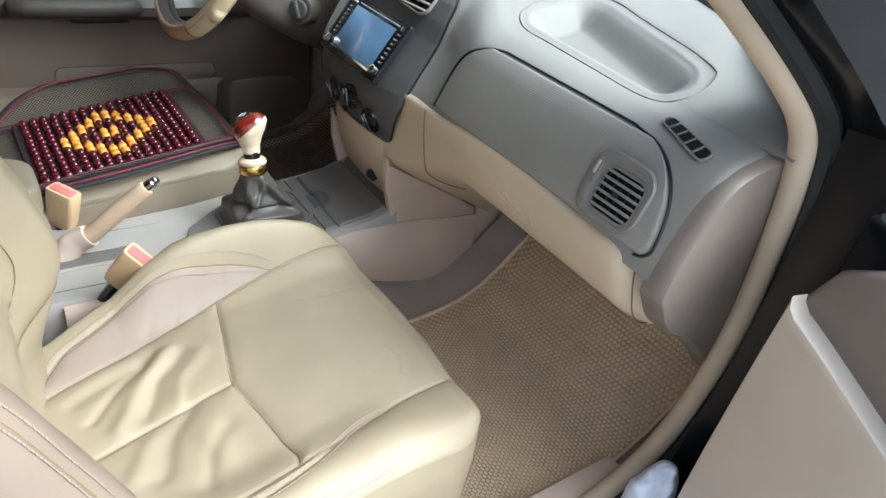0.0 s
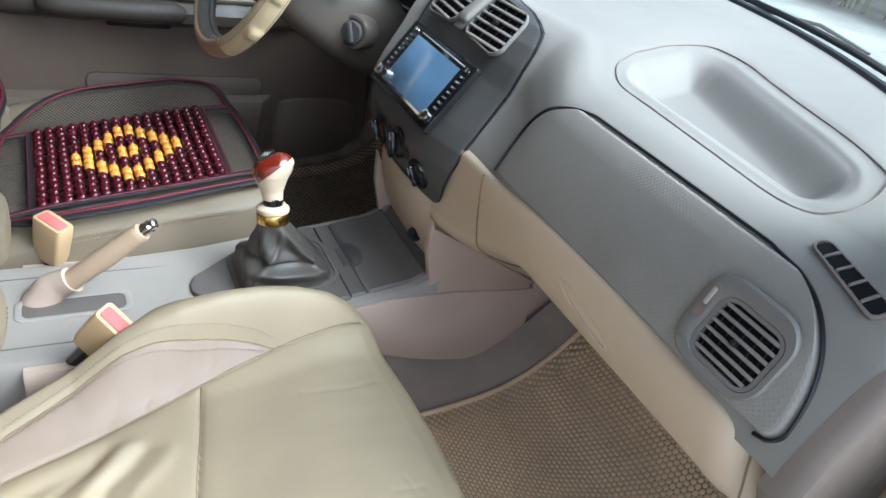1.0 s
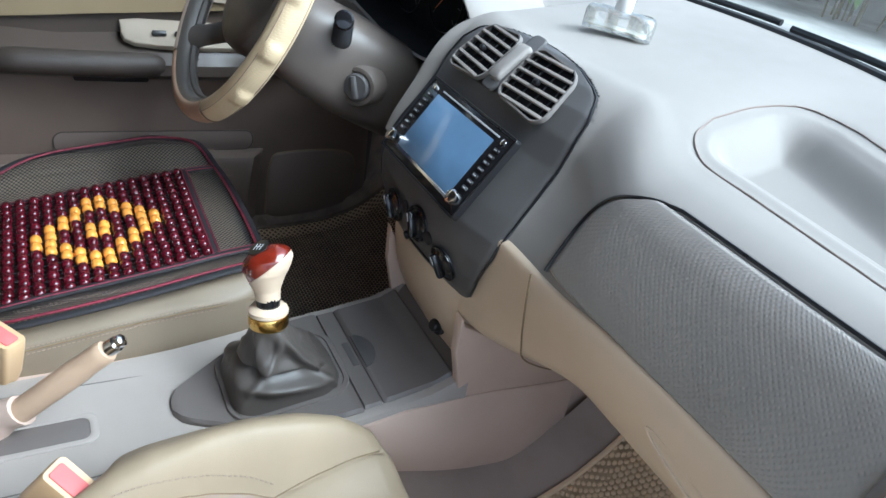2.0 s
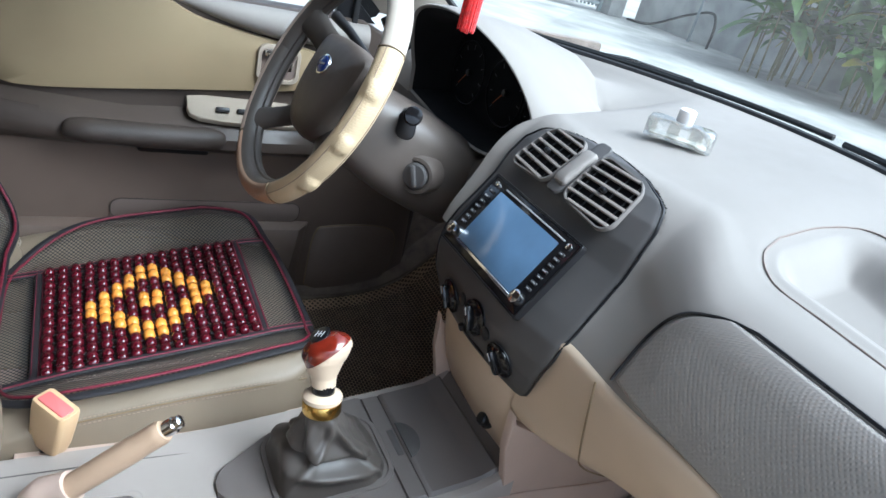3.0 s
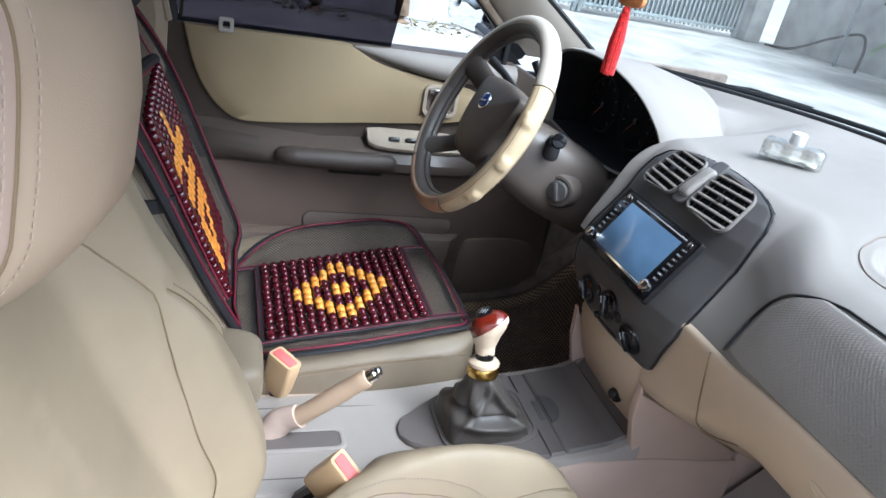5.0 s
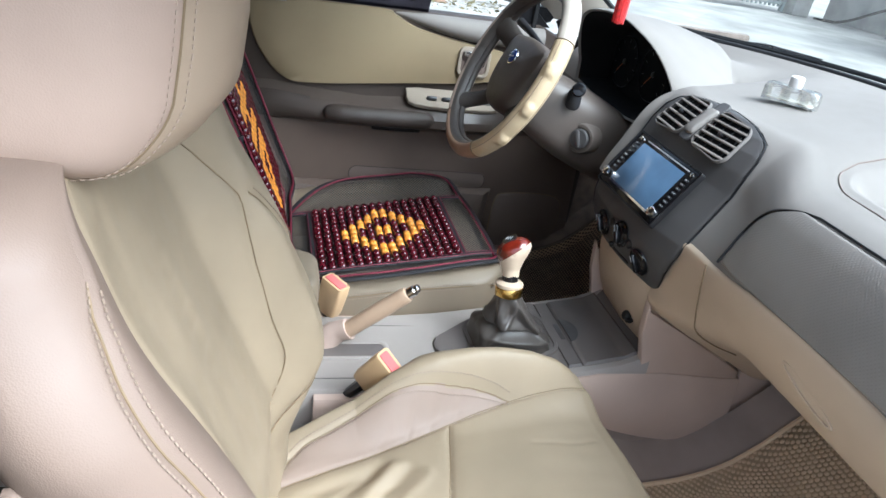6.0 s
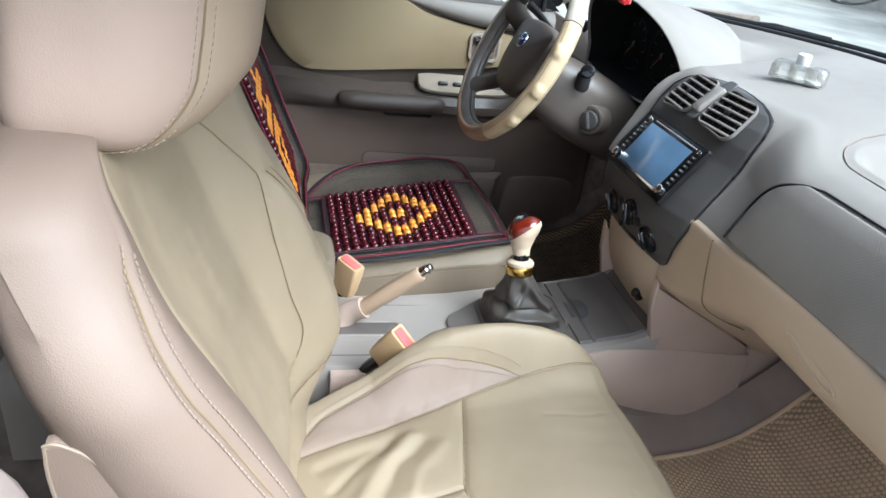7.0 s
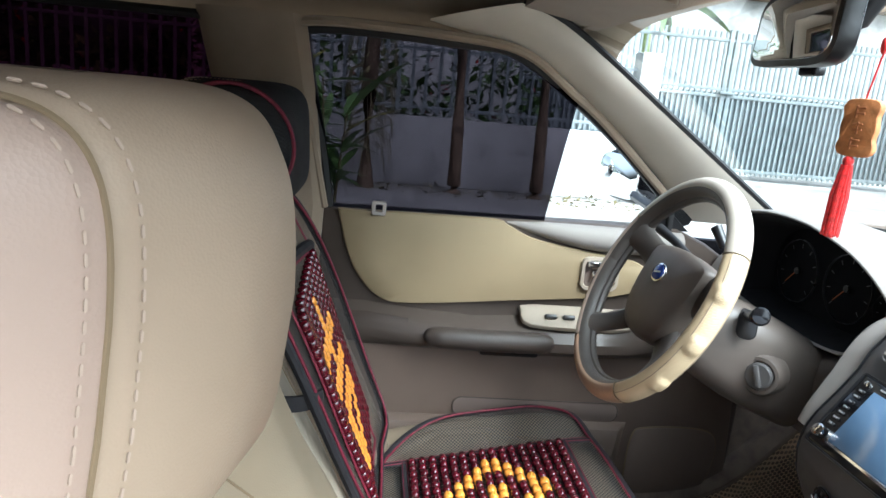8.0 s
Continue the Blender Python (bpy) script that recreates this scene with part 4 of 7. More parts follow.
rings = [hring(0.80, 0, 0.455), hring(0.90, 0.03), hring(0.955, 0.006), hring(0.985, 0.0), hring(1.0, 0.001), hring(1.018, 0.008), hring(1.03, 0.03),
         [tuple(Vector(a).lerp(Vector(hback(p)), 0.45) + Vector((0, 0, 0.006 if p.z > 0.7 else 0))) for a, p in zip(hring(1.04, 0.05), HO)], [hback(p) for p in HO]]
part("hood", loft(rings, cap=False), DASH, hood, "grey padded hood over the instruments")
rings = [hring(0.77, 0, 0.459), hring(0.86, 0.03), hring(0.945, 0.006), hring(0.956, 0.0045)]
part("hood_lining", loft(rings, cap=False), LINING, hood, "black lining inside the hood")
cf = part("dial_plate", slab([(p.x, p.z) for p in HO], 0.004, 0.001, Matrix(((1, 0, 0, 0), (0, 0, -1, 0.462), (0, 1, 0, 0), (0, 0, 0, 1))) @ Matrix.Translation((HC.x * 0.2, HC.z * 0.2, 0)) @ Matrix.Scale(0.80, 4)), CLUSTER, hood, "dark dial plate with faint gauges")
mc = Matrix(((1, 0, 0, 0), (0, 0, -1, 0.456), (0, 1, 0, 0), (0, 0, 0, 1)))
for gx, gz, gr in ((-0.47, 0.73, 0.058), (-0.335, 0.735, 0.058), (-0.235, 0.725, 0.034)):
    g = part("gauge", frame_slab([(gr * math.cos(i * 0.2618), gr * math.sin(i * 0.2618)) for i in range(24)], [(gr * 0.985 * math.cos(i * 0.2618), gr * 0.985 * math.sin(i * 0.2618)) for i in range(24)], 0.004, 0.001, mc @ pose(gx, gz, 0)), BLACK, hood)
    for i in range(9):
        a = radians(225 - 270 * i / 8)
        part("tick", rbox(0.0015, gr * 0.14, 0.0008, 0.0002, mc @ pose(gx + gr * 0.80 * math.cos(a), gz + gr * 0.80 * math.sin(a), 0.001, 0, 0, math.degrees(a) - 90), 1), STACK, g)
    part("needle", rbox(0.0016, gr * 0.7, 0.001, 0.0003, mc @ pose(gx - gr * 0.22, gz - gr * 0.22, 0.003, 0, 0, 135), 1), AMBER, g)
    part("needle_cap", spin([(0.006, 0), (0.006, 0.004), (0, 0.005)], 14, mc @ pose(gx, gz, 0.001)), BLACK, g)

# driver's side lower dash
drv = thing("knee_panel", "taupe plastic knee panel under the steering column", "panel", at=(-0.4, 0.4, 0.45))
rings = []
for i in range(31):
    x = -0.70 + (0.56) * i / 30
    dip = 0.03 * math.exp(-((x + 0.37) / 0.12) ** 2)
    rings.append([(x, 0.41, 0.655 - dip), (x, 0.395, 0.64 - dip), (x, 0.388, 0.60), (x, 0.392, 0.55), (x, 0.41, 0.50), (x, 0.45, 0.46), (x, 0.52, 0.44), (x, 0.60, 0.44), (x, 0.60, 0.66)])
part("panel", loft(rings), COLUMN, drv)
part("kick_side", rbox(0.02, 0.10, 0.17, 0.008, pose(-0.165, 0.40, 0.53, -12)), BEIGE, drv, "tan edge beside the centre panel")

# lower centre column joining dash and console
def skirt_low(y):
    """Height of the lower edge of the console's side trim."""
    return lerp_table(((0.1, 0.190), (0.227, 0.200), (0.28, 0.185), (0.326, 0.170), (0.37, 0.158), (0.42, 0.149), (0.47, 0.142), (0.51, 0.140), (0.546, 0.148), (0.70, 0.178)), y)


col = thing("console_column", "taupe plastic column between dashboard and console", "console column", at=(0, 0.4, 0.3))
part("front_face", loft([[(-w, y, z), (-w * 0.8, y - 0.010, z), (0, y - 0.016, z), (w * 0.8, y - 0.010, z), (w, y, z), (w, y + 0.14, z), (-w, y + 0.14, z)] for w, y, z in ((0.118, 0.385, 0.29), (0.115, 0.352, 0.34), (0.110, 0.330, 0.38), (0.106, 0.315, 0.42), (0.103, 0.306, 0.455), (0.10, 0.305, 0.48))]), BEIGE, col, "tan face with the lighter socket")
part("lighter", join([spin([(0.013, 0), (0.013, 0.004), (0.009, 0.005), (0.009, 0.014), (0.007, 0.016), (0, 0.0165)], 18, basis((0.048, 0.322, 0.376), (1, 0, 0), (0, 0.3, 0.9)))]), BLACK, col, "black cigarette lighter knob")
SIDE = [(0.30, 0.45), (0.306, 0.435), (0.42, 0.370), (0.54, 0.30), (0.543, 0.215), (0.546, 0.133), (0.50, 0.12), (0.44, 0.13), (0.33, 0.30), (0.318, 0.345), (0.305, 0.39)]
for sx in (-1, 1):
    mm = Matrix(((0, 0, sx, 0.104 * sx), (1, 0, 0, 0), (0, 1, 0, 0), (0, 0, 0, 1)))
    part("side_panel", slab(SIDE, 0.014, 0.004, mm), MAUVE, col, "taupe side panel")
    part("front_wedge", slab([(0.548, 0.297), (0.60, 0.285), (0.70, 0.24), (0.70, 0.16), (0.551, 0.130)], 0.012, 0.004, mm), MAUVE, col, "taupe wedge panel towards the bulkhead")
    part("tunnel_flank", loft([[(0.100 * sx, y, 0.06), (0.110 * sx, y, skirt_low(y) + 0.03), (0.121 * sx, y, skirt_low(y) + 0.008), (0.129 * sx, y, max(skirt_low(y) - 0.02, floor_z(y) + 0.06)), (0.178 * sx, y, floor_z(y) + 0.035), (0.225 * sx, y, floor_z(y) + 0.006), (0.225 * sx, y, 0.06)] for y in [-0.1 + 0.9 * k / 18 for k in range(19)]]), VINYL, col, "brown vinyl on the tunnel flank")
for o in (dash, centre, hu, hood, drv, col):
    under(o)


# ---- centre console ----
con = thing("center_console", "taupe plastic centre console with dark tray lids", "center console", at=(0, -0.1, 0.08))


def con_w(y):
    return lerp_table(((-0.75, 0.105), (-0.2, 0.110), (0.0, 0.117), (0.2, 0.119), (0.36, 0.118)), y)


def con_z(y):
    return lerp_table(((-0.75, 0.27), (-0.12, 0.268), (0.0, 0.274), (0.1, 0.288), (0.22, 0.304), (0.30, 0.318), (0.345, 0.342)), y)


rings = []
for i in range(45):
    y = -0.75 + 1.09 * i / 44
    w, z = con_w(y), con_z(y)
    rings.append([(-w - 0.006, y, 0.09), (-w - 0.003, y, z - 0.05), (-w, y, z - 0.012), (-w + 0.006, y, z - 0.002), (-w + 0.016, y, z), (-w + 0.03, y, z - 0.003), (w - 0.03, y, z - 0.003), (w - 0.016, y, z), (w - 0.006, y, z - 0.002), (w, y, z - 0.012), (w + 0.003, y, z - 0.05), (w + 0.006, y, 0.09)])
part("console_body", loft(rings), CONSOLE_PALE, con, "pale taupe console shell")
for sx in (-1, 1):
    rows = []
    for i in range(41):
        y = -0.25 + 0.796 * i / 40
        top, low = min(con_z(min(y, 0.33)) - 0.008, 0.302) - 0.017 * ease(0.34, 0.546, y), skirt_low(y)
        w, dr = 0.125 + 0.013 * ease(0.12, 0.32, y) - 0.010 * ease(0.45, 0.546, y), top - low
        rows.append([(x * sx, y, z) for x, z in ((0.108, top), (0.1205, top - 0.001), (0.1235, top - 0.006), (0.1235 + (w - 0.1235) * 0.6, top - dr * 0.30), (w, top - dr * 0.47), (w + 0.001, top - dr * 0.62), (w - 0.001, low + 0.006), (w - 0.003, low + 0.001), (w - 0.007, low), (0.108, low))])
    sp = part("side_skirt", loft(rows), MAUVE, con, "taupe side skirt of the console")
    part("screw_cap", spin([(0.0105, 0), (0.0105, 0.002), (0.0085, 0.003), (0.0075, 0.002), (0, 0.0025)], 20, Matrix.Translation((0.1315 * sx, 0.398, 0.246)) @ pose(0, 0, 0, 0, 75 * sx, 0)), MAUVE, sp)
# dark insert round the gear lever and the two lids
LAST = con_z(0.33)


def insert(y0, y1, name, mat, lift=0.004, w=0.1, label="", shape=None):
    """A plate let into the console top; shape gives its half width along y."""
    rr = []
    n = 28
    for i in range(n + 1):
        y = y0 + (y1 - y0) * i / n
        k = lerp_table(shape, y) if shape else w
        z = con_z(y) - 0.003 + lift - (0.003 if i in (0, n) else 0)
        e = min(0.004, k * 0.4)
        rr.append([(-k, y, z - 0.012), (-k, y, z - 0.004), (-k + e, y, z), (k - e, y, z), (k, y, z - 0.004), (k, y, z - 0.012)])
    return part(name, loft(rr), mat, con, label)


ARCH = ((-0.026, 0.012), (-0.022, 0.024), (-0.010, 0.034), (0.015, 0.050), (0.055, 0.074), (0.10, 0.092), (0.15, 0.102), (0.195, 0.104))
insert(-0.026, 0.195, "lever_surround", CONSOLE_DARK, 0.009, 0.103, "dark arched surround of the gear lever", ARCH)
insert(0.1965, 0.222, "tray_front", CONSOLE_DARK, 0.007, 0.101)
lid = insert(0.2235, 0.325, "ashtray_lid", CONSOLE_DARK, 0.008, 0.101, "dark lid of the ashtray")
part("lid_grip", slab([(0.034 * math.cos(math.pi * i / 14), 0.024 * math.sin(math.pi * i / 14)) for i in range(15)], 0.003, 0.0015, basis((0.0, 0.2255, con_z(0.2255) + 0.0035), (1, 0, 0), (0, 1, 0.16)), ), STACK, lid)
part("lid_gap", rbox(0.050, 0.010, 0.003, 0.002, pose(0, 0.214, con_z(0.214) + 0.0035, 9)), STACK, con)
part("cubby", loft([[(-0.1, y, z), (0.1, y, z), (0.1, y, z - 0.02), (-0.1, y, z - 0.02)] for y, z in ((0.3265, 0.330), (0.345, 0.342), (0.375, 0.345), (0.41, 0.350))]), CONSOLE_DARK, con, "dark slanted front of the tray")
# handbrake slot; its shade is painted as a dark flat plate
part("brake_slot", frame_slab(rrect(0.050, 0.150, 0.014, 5), rrect(0.036, 0.132, 0.010, 5), 0.004, 0.001, pose(0.0, -0.185, 0.2645)), CONSOLE_PALE, con)
part("slot_well", slab(rrect(0.037, 0.133, 0.010, 5), 0.001, 0.0003, pose(0.0, -0.185, 0.2655)), CONSOLE_DARK, con, "dark plate painting the shade in the handbrake slot")
for sx in (-0.075, 0.075):
    part("tray_line", tube([(sx, -0.30, 0.2665), (sx * 1.02, -0.12, 0.2655), (sx * 0.95, -0.04, 0.268)], 0.0009, 5), CONSOLE_DARK, con)

# ---- folding armrest on the console ----
ar = thing("armrest", "cream leather centre armrest on a pale plastic bracket", "armrest", at=(0.02, -0.42, 0.27))
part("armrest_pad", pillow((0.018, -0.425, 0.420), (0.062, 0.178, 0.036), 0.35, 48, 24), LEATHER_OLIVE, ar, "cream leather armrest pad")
part("pad_stitching", stitches([[Vector((0.018 + 0.062 * k, -0.262 + 0.004, 0.420 + 0.0 * k)) for k in (-0.8, 0, 0.8)], [Vector((0.0805, -0.58 + 0.32 * k / 8, 0.418)) for k in range(9)]]), THREAD, ar, kind="stuff")
part("bracket", loft([[(0.018 - w, y0, z), (0.018 + w, y0, z), (0.018 + w, y1, z), (0.018 - w, y1, z)] for w, y0, y1, z in ((0.05, -0.60, -0.30, 0.262), (0.048, -0.60, -0.29, 0.33), (0.052, -0.60, -0.262, 0.392))]), CONSOLE_PALE, ar, "pale plastic bracket")
under(ar)

# ---- handbrake ----
hb = thing("handbrake", "tan leather-covered handbrake lever with chrome button", "handbrake", at=(-0.01, -0.22, 0.255))
L0, L1 = Vector((-0.022, -0.238, 0.255)), Vector((0.014, -0.087, 0.402))
dd = (L1 - L0).normalized()
part("lever_base", tube(smooth_line([L0 - Vector((0, 0.0, 0.02)), L0 + Vector((0, 0.025, 0.030)), L0 + dd * 0.075], 6), [0.020] * 4 + [0.018] * 4 + [0.0165] * 5, 14, flat=1.3, up=(0, -0.7, 0.7)), MAUVE, hb, "taupe lower sleeve")
part("grip", tube(smooth_line([L0 + dd * 0.068, L0 + dd * 0.12, L0 + dd * 0.17, L1 - dd * 0.010], 6), [0.0138] * 6 + [0.0142] * 6 + [0.0134] * 6 + [0.0115], 16, flat=1.12, up=(0, -0.7, 0.7)), material("grip_leather", (0.50, 0.36, 0.24), 0.45, var=0.08, patch=12, grain=900, bump=0.15, cells=True), hb, "smooth tan leather grip")
part("button", spin([(0.0095, -0.012), (0.0095, 0.004), (0.0075, 0.006), (0.0075, 0.012), (0.005, 0.014), (0, 0.0145)], 18, Matrix.Translation(L1) @ dd.to_track_quat("Z", "Y").to_matrix().to_4x4()), CHROME, hb, "chrome release button")

# ---- gear lever ----
gl = thing("gear_lever", "gear lever with red wood and cream knob, dark leather boot", "gear lever", at=(0.01, 0.09, 0.28))
B0, B1 = Vector((0.0, 0.116, 0.290)), Vector((0.0165, 0.088, 0.402))


def boot(u, v):
    a = 2 * math.pi * u
    k = (1 - v) ** 1.25
    w, d = 0.042 * k + 0.0215, 0.054 * k + 0.0215
    e = 0.42 + 0.58 * v
    ca, sa = math.cos(a), math.sin(a)
    p = B0.lerp(B1, v) + Vector((math.copysign(abs(ca) ** e, ca) * w, math.copysign(abs(sa) ** e, sa) * d, 0))
    p.z += 0.012 * math.sin(math.pi * min(1, 1.6 * v)) * (1 - v)
    mid = math.sin(math.pi * v) ** 0.8
    # a deep pleat low down, ridges that run up the corners, and soft waves
    pleat = math.exp(-((v - 0.30 - 0.09 * math.sin(a + 2.4)) / 0.055) ** 2) * (0.35 + 0.65 * max(0, math.cos(a + 0.9)))
    roll = math.exp(-((v - 0.17 - 0.07 * math.sin(a + 2.1)) / 0.07) ** 2) * (0.6 + 0.4 * math.cos(2 * a))
    ridge = math.exp(-((((a - 2.35 - 0.9 * v) + math.pi) % (2 * math.pi) - math.pi) / 0.16) ** 2) + math.exp(-((((a - 0.85 + 0.5 * v) + math.pi) % (2 * math.pi) - math.pi) / 0.16) ** 2) + 0.8 * math.exp(-((((a + 0.95 - 1.2 * v) + math.pi) % (2 * math.pi) - math.pi) / 0.13) ** 2)
    fold = -0.013 * pleat + 0.010 * roll + 0.008 * ridge * mid + 0.004 * math.sin(5 * a + 7 * v) * mid + 0.003 * noise.noise((3 * ca, 3 * sa, 5 * v)) * mid
    return p + Vector((ca, sa, 0.3 * (roll - pleat))) * fold


part("boot", surf(boot, 120, 70, wrap=True), BOOT, gl, "creased dark leather boot")
part("boot_rim", frame_slab(rrect(0.140, 0.164, 0.036, 6), rrect(0.124, 0.148, 0.030, 6), 0.005, 0.002, basis((0.0, 0.116, 0.2935), (1, 0, 0), (0, 1, 0.13))), CONSOLE_DARK, gl)
mk = basis((0.0155, 0.087, 0.399), (1, 0, 0.19), (0, 1, 0.03))
part("brass_ring", spin([(0.0235, 0.0), (0.0245, 0.002), (0.0245, 0.014), (0.0235, 0.016), (0.021, 0.016), (0, 0.016)], 28, mk), GOLD, gl, "polished brass collar")
part("cream_ring", spin([(0.022, 0.016), (0.0245, 0.018), (0.0245, 0.023), (0.020, 0.027), (0.014, 0.028), (0, 0.028)], 28, mk), CREAM, gl, "cream plastic collar")
part("neck", spin([(0.0145, 0.026), (0.0145, 0.040), (0, 0.040)], 20, mk), GLOSS, gl, "black neck")


def knob(cut):
    """The knob leans towards the driver's side; cut keeps its cream foot or its wood crown."""
    def f(u, v):
        a = 2 * math.pi * u
        r = lerp_table(((0, 0.0150), (0.18, 0.0165), (0.38, 0.0225), (0.54, 0.0275), (0.68, 0.0285), (0.80, 0.0260), (0.90, 0.0195), (0.97, 0.0105), (1, 0.0005)), v)
        o = lerp_table(((0, 0.0), (0.3, -0.002), (0.5, -0.003), (0.7, 0.001), (0.85, 0.007), (1, 0.012)), v)
        return Vector((0.5 * o + r * math.cos(a) * 0.95, 0.86 * o + r * math.sin(a), 0.037 + 0.072 * v))
    bm = surf(f, 36, 40, wrap=True)
    bm.faces.new([v for v in bm.verts][:36])
    geom = bm.verts[:] + bm.edges[:] + bm.faces[:]
    co, no = Vector((0.0, 0, 0.079)), Vector((-0.34, -0.55, 0.76))
    bmesh.ops.bisect_plane(bm, geom=geom, plane_co=co, plane_no=no, clear_inner=cut == "top", clear_outer=cut == "foot")
    if cut == "top":
        bm.transform(Matrix.Translation((0, 0, 0.0005)))
    return bm


part("knob_foot", knob("foot"), CREAM, gl, "cream plastic half of the knob", mk)
kn = part("knob_crown", knob("top"), WOOD, gl, "polished red wood half of the knob", mk)
kb = mk @ pose(-0.004, -0.008, 0.1035, 26, -16, 30)
part("shift_plate", spin([(0.0135, 0), (0.0135, 0.0012), (0, 0.0016)], 24, kb), GLOSS, kn, "black shift pattern badge")
for xx in (-0.005, 0.0, 0.005):
    part("pattern_bar", rbox(0.001, 0.010, 0.0006, 0.0002, kb @ pose(xx, 0, 0.0018), 1), SILVER, kn)
part("pattern_cross", rbox(0.011, 0.001, 0.0006, 0.0002, kb @ pose(0, 0, 0.0019), 1), SILVER, kn)

# ---- steering column and wheel ----
WC = Vector((-0.368, 0.140, 0.708))
WN = Vector((0, -0.906, 0.423))
mw = basis(WC, (1, 0, 0), (0, 0.423, 0.906))
colm = thing("steering_column", "grey plastic steering column shroud with ignition lock", "steering column", at=(-0.34, 0.3, 0.58))
rings = []
for k, (t, wx, wz, dx) in enumerate(((0.045, 0.040, 0.040, 0.0), (0.055, 0.058, 0.050, 0.0), (0.085, 0.070, 0.060, 0.004), (0.13, 0.078, 0.068, 0.010), (0.18, 0.082, 0.072, 0.014), (0.23, 0.082, 0.072, 0.014), (0.30, 0.08, 0.07, 0.01))):
    o = []
    for i in range(28):
        a = 2 * math.pi * i / 28
        ca, sa = math.cos(a), math.sin(a)
        o.append(mw @ Vector((dx + wx * math.copysign(abs(ca) ** 0.62, ca), -0.014 + wz * math.copysign(abs(sa) ** 0.62, sa) - (0.012 if sa < 0 else 0), -t)))
    rings.append(o)
part("shroud", loft(rings), COLUMN, colm, "grey two-piece column shroud")
ik = Matrix.Translation((-0.268, 0.292, 0.604)) @ Vector((0.62, -0.75, 0.10)).to_track_quat("Z", "Y").to_matrix().to_4x4()
part("lock_boss", spin([(0.034, -0.03), (0.032, 0.0), (0.029, 0.006), (0.024, 0.007), (0.0235, 0.004), (0, 0.004)], 28, ik), COLUMN, colm)
ig = part("ignition_lock", spin([(0.0205, 0.003), (0.0205, 0.011), (0.018, 0.013), (0, 0.013)], 28, ik), STACK, colm, "dark ignition lock")
part("key_bar", rbox(0.008, 0.034, 0.008, 0.002, ik @ pose(0, 0, 0.016, 0, 0, 20)), STACK, ig)
st = Vector((-0.285, 0.262, 0.690))
part("stalk_hole", slab(rrect(0.030, 0.044, 0.012, 5), 0.004, 0.002, Matrix.Translation((-0.274, 0.258, 0.682)) @ Vector((0.75, -0.62, 0.15)).to_track_quat("Z", "Y").to_matrix().to_4x4()), BLACK, colm)
stk = part("wiper_stalk", tube([st + Vector((-0.03, 0.01, 0)), st + Vector((0.03, -0.012, 0.012)), st + Vector((0.075, -0.03, 0.026))], [0.008, 0.008, 0.011], 12), BLACK, colm, "black wiper stalk")
part("stalk_end", spin([(0.0125, -0.014), (0.0135, 0.004), (0.011, 0.007), (0, 0.0085)], 20, Matrix.Translation(st + Vector((0.085, -0.034, 0.030))) @ Vector((0.85, -0.38, 0.3)).to_track_quat("Z", "Y").to_matrix().to_4x4()), GLOSS, stk)
part("indicator_stalk", tube([WC + Vector((-0.06, 0.11, 0.02)), WC + Vector((-0.13, 0.085, 0.055)), WC + Vector((-0.17, 0.07, 0.07))], [0.007, 0.008, 0.010], 10), BLACK, colm, "black indicator stalk")
part("indicator_stalk_b", tube([WC + Vector((0.0, 0.11, 0.075)), WC + Vector((-0.02, 0.10, 0.105))], [0.008, 0.010], 10), BLACK, colm)

sw = thing("steering_wheel", "four-spoke steering wheel in a two-tone leather cover", "steering wheel", at=tuple(WC))
R, TR = 0.186, 0.0175


def rim(a0, a1, b0=-112, b1=112, r=TR, knobs=(), n=60):
    """A stretch of the rim: a runs round the wheel, b round the tube; knobs are raised finger pads."""
    m = 20
    bm = bmesh.new()
    rows = []
    for i in range(n + 1):
        a = a0 + (a1 - a0) * i / n
        ca, sa = math.cos(radians(a)), math.sin(radians(a))
        row = []
        for j in range(m + 1):
            b = b0 + (b1 - b0) * j / m
            k = r - 0.0012 * ((i in (0, n)) + (j in (0, m)))
            for ka, kb in knobs:
                k += 0.0052 * math.exp(-((a - ka) / 3.6) ** 4 - ((b - kb) / 34) ** 4)
            q = R + k * math.cos(radians(b))
            row.append(bm.verts.new(mw @ Vector((q * ca, q * sa, 1.12 * k * math.sin(radians(b))))))
        rows.append(row)
    for p, q in zip(rows, rows[1:]):
        for j in range(m):
            bm.faces.new((p[j], p[j + 1], q[j + 1], q[j]))
    return bm


part("rim_leather", rim(-180, 180, 96, 264, TR - 0.0010, (), 120), WHEEL_GREY, sw, "dark grained leather on the inside of the rim")
part("rim_cover_top", rim(32.5, 150), WHEEL_PALE, sw, "pale smooth leather of the rim cover")
part("rim_cover_grip", rim(-56, 32, knobs=((14, 28), (-9, 12), (-32, -4)), n=110), WHEEL_PERF, sw, "tan perforated grip of the rim cover with finger pads")
part("rim_cover_low", rim(-126, -56.5), WHEEL_TAN, sw, "pinkish brown worn lower section of the rim cover")
part("rim_cover_side", rim(150.5, 233.5), WHEEL_SIDE, sw, "taupe smooth section of the rim cover")
for a in (32.2, -56.2, 150.2, -126.2):
    part("cover_seam", tube([mw @ Vector(((R + (TR + 0.0001) * math.cos(b)) * math.cos(radians(a)), (R + (TR + 0.0001) * math.cos(b)) * math.sin(radians(a)), 1.12 * (TR + 0.0001) * math.sin(b))) for b in [radians(-110 + 220 * j / 20) for j in range(21)]], 0.0008, 5), SEAM, sw)
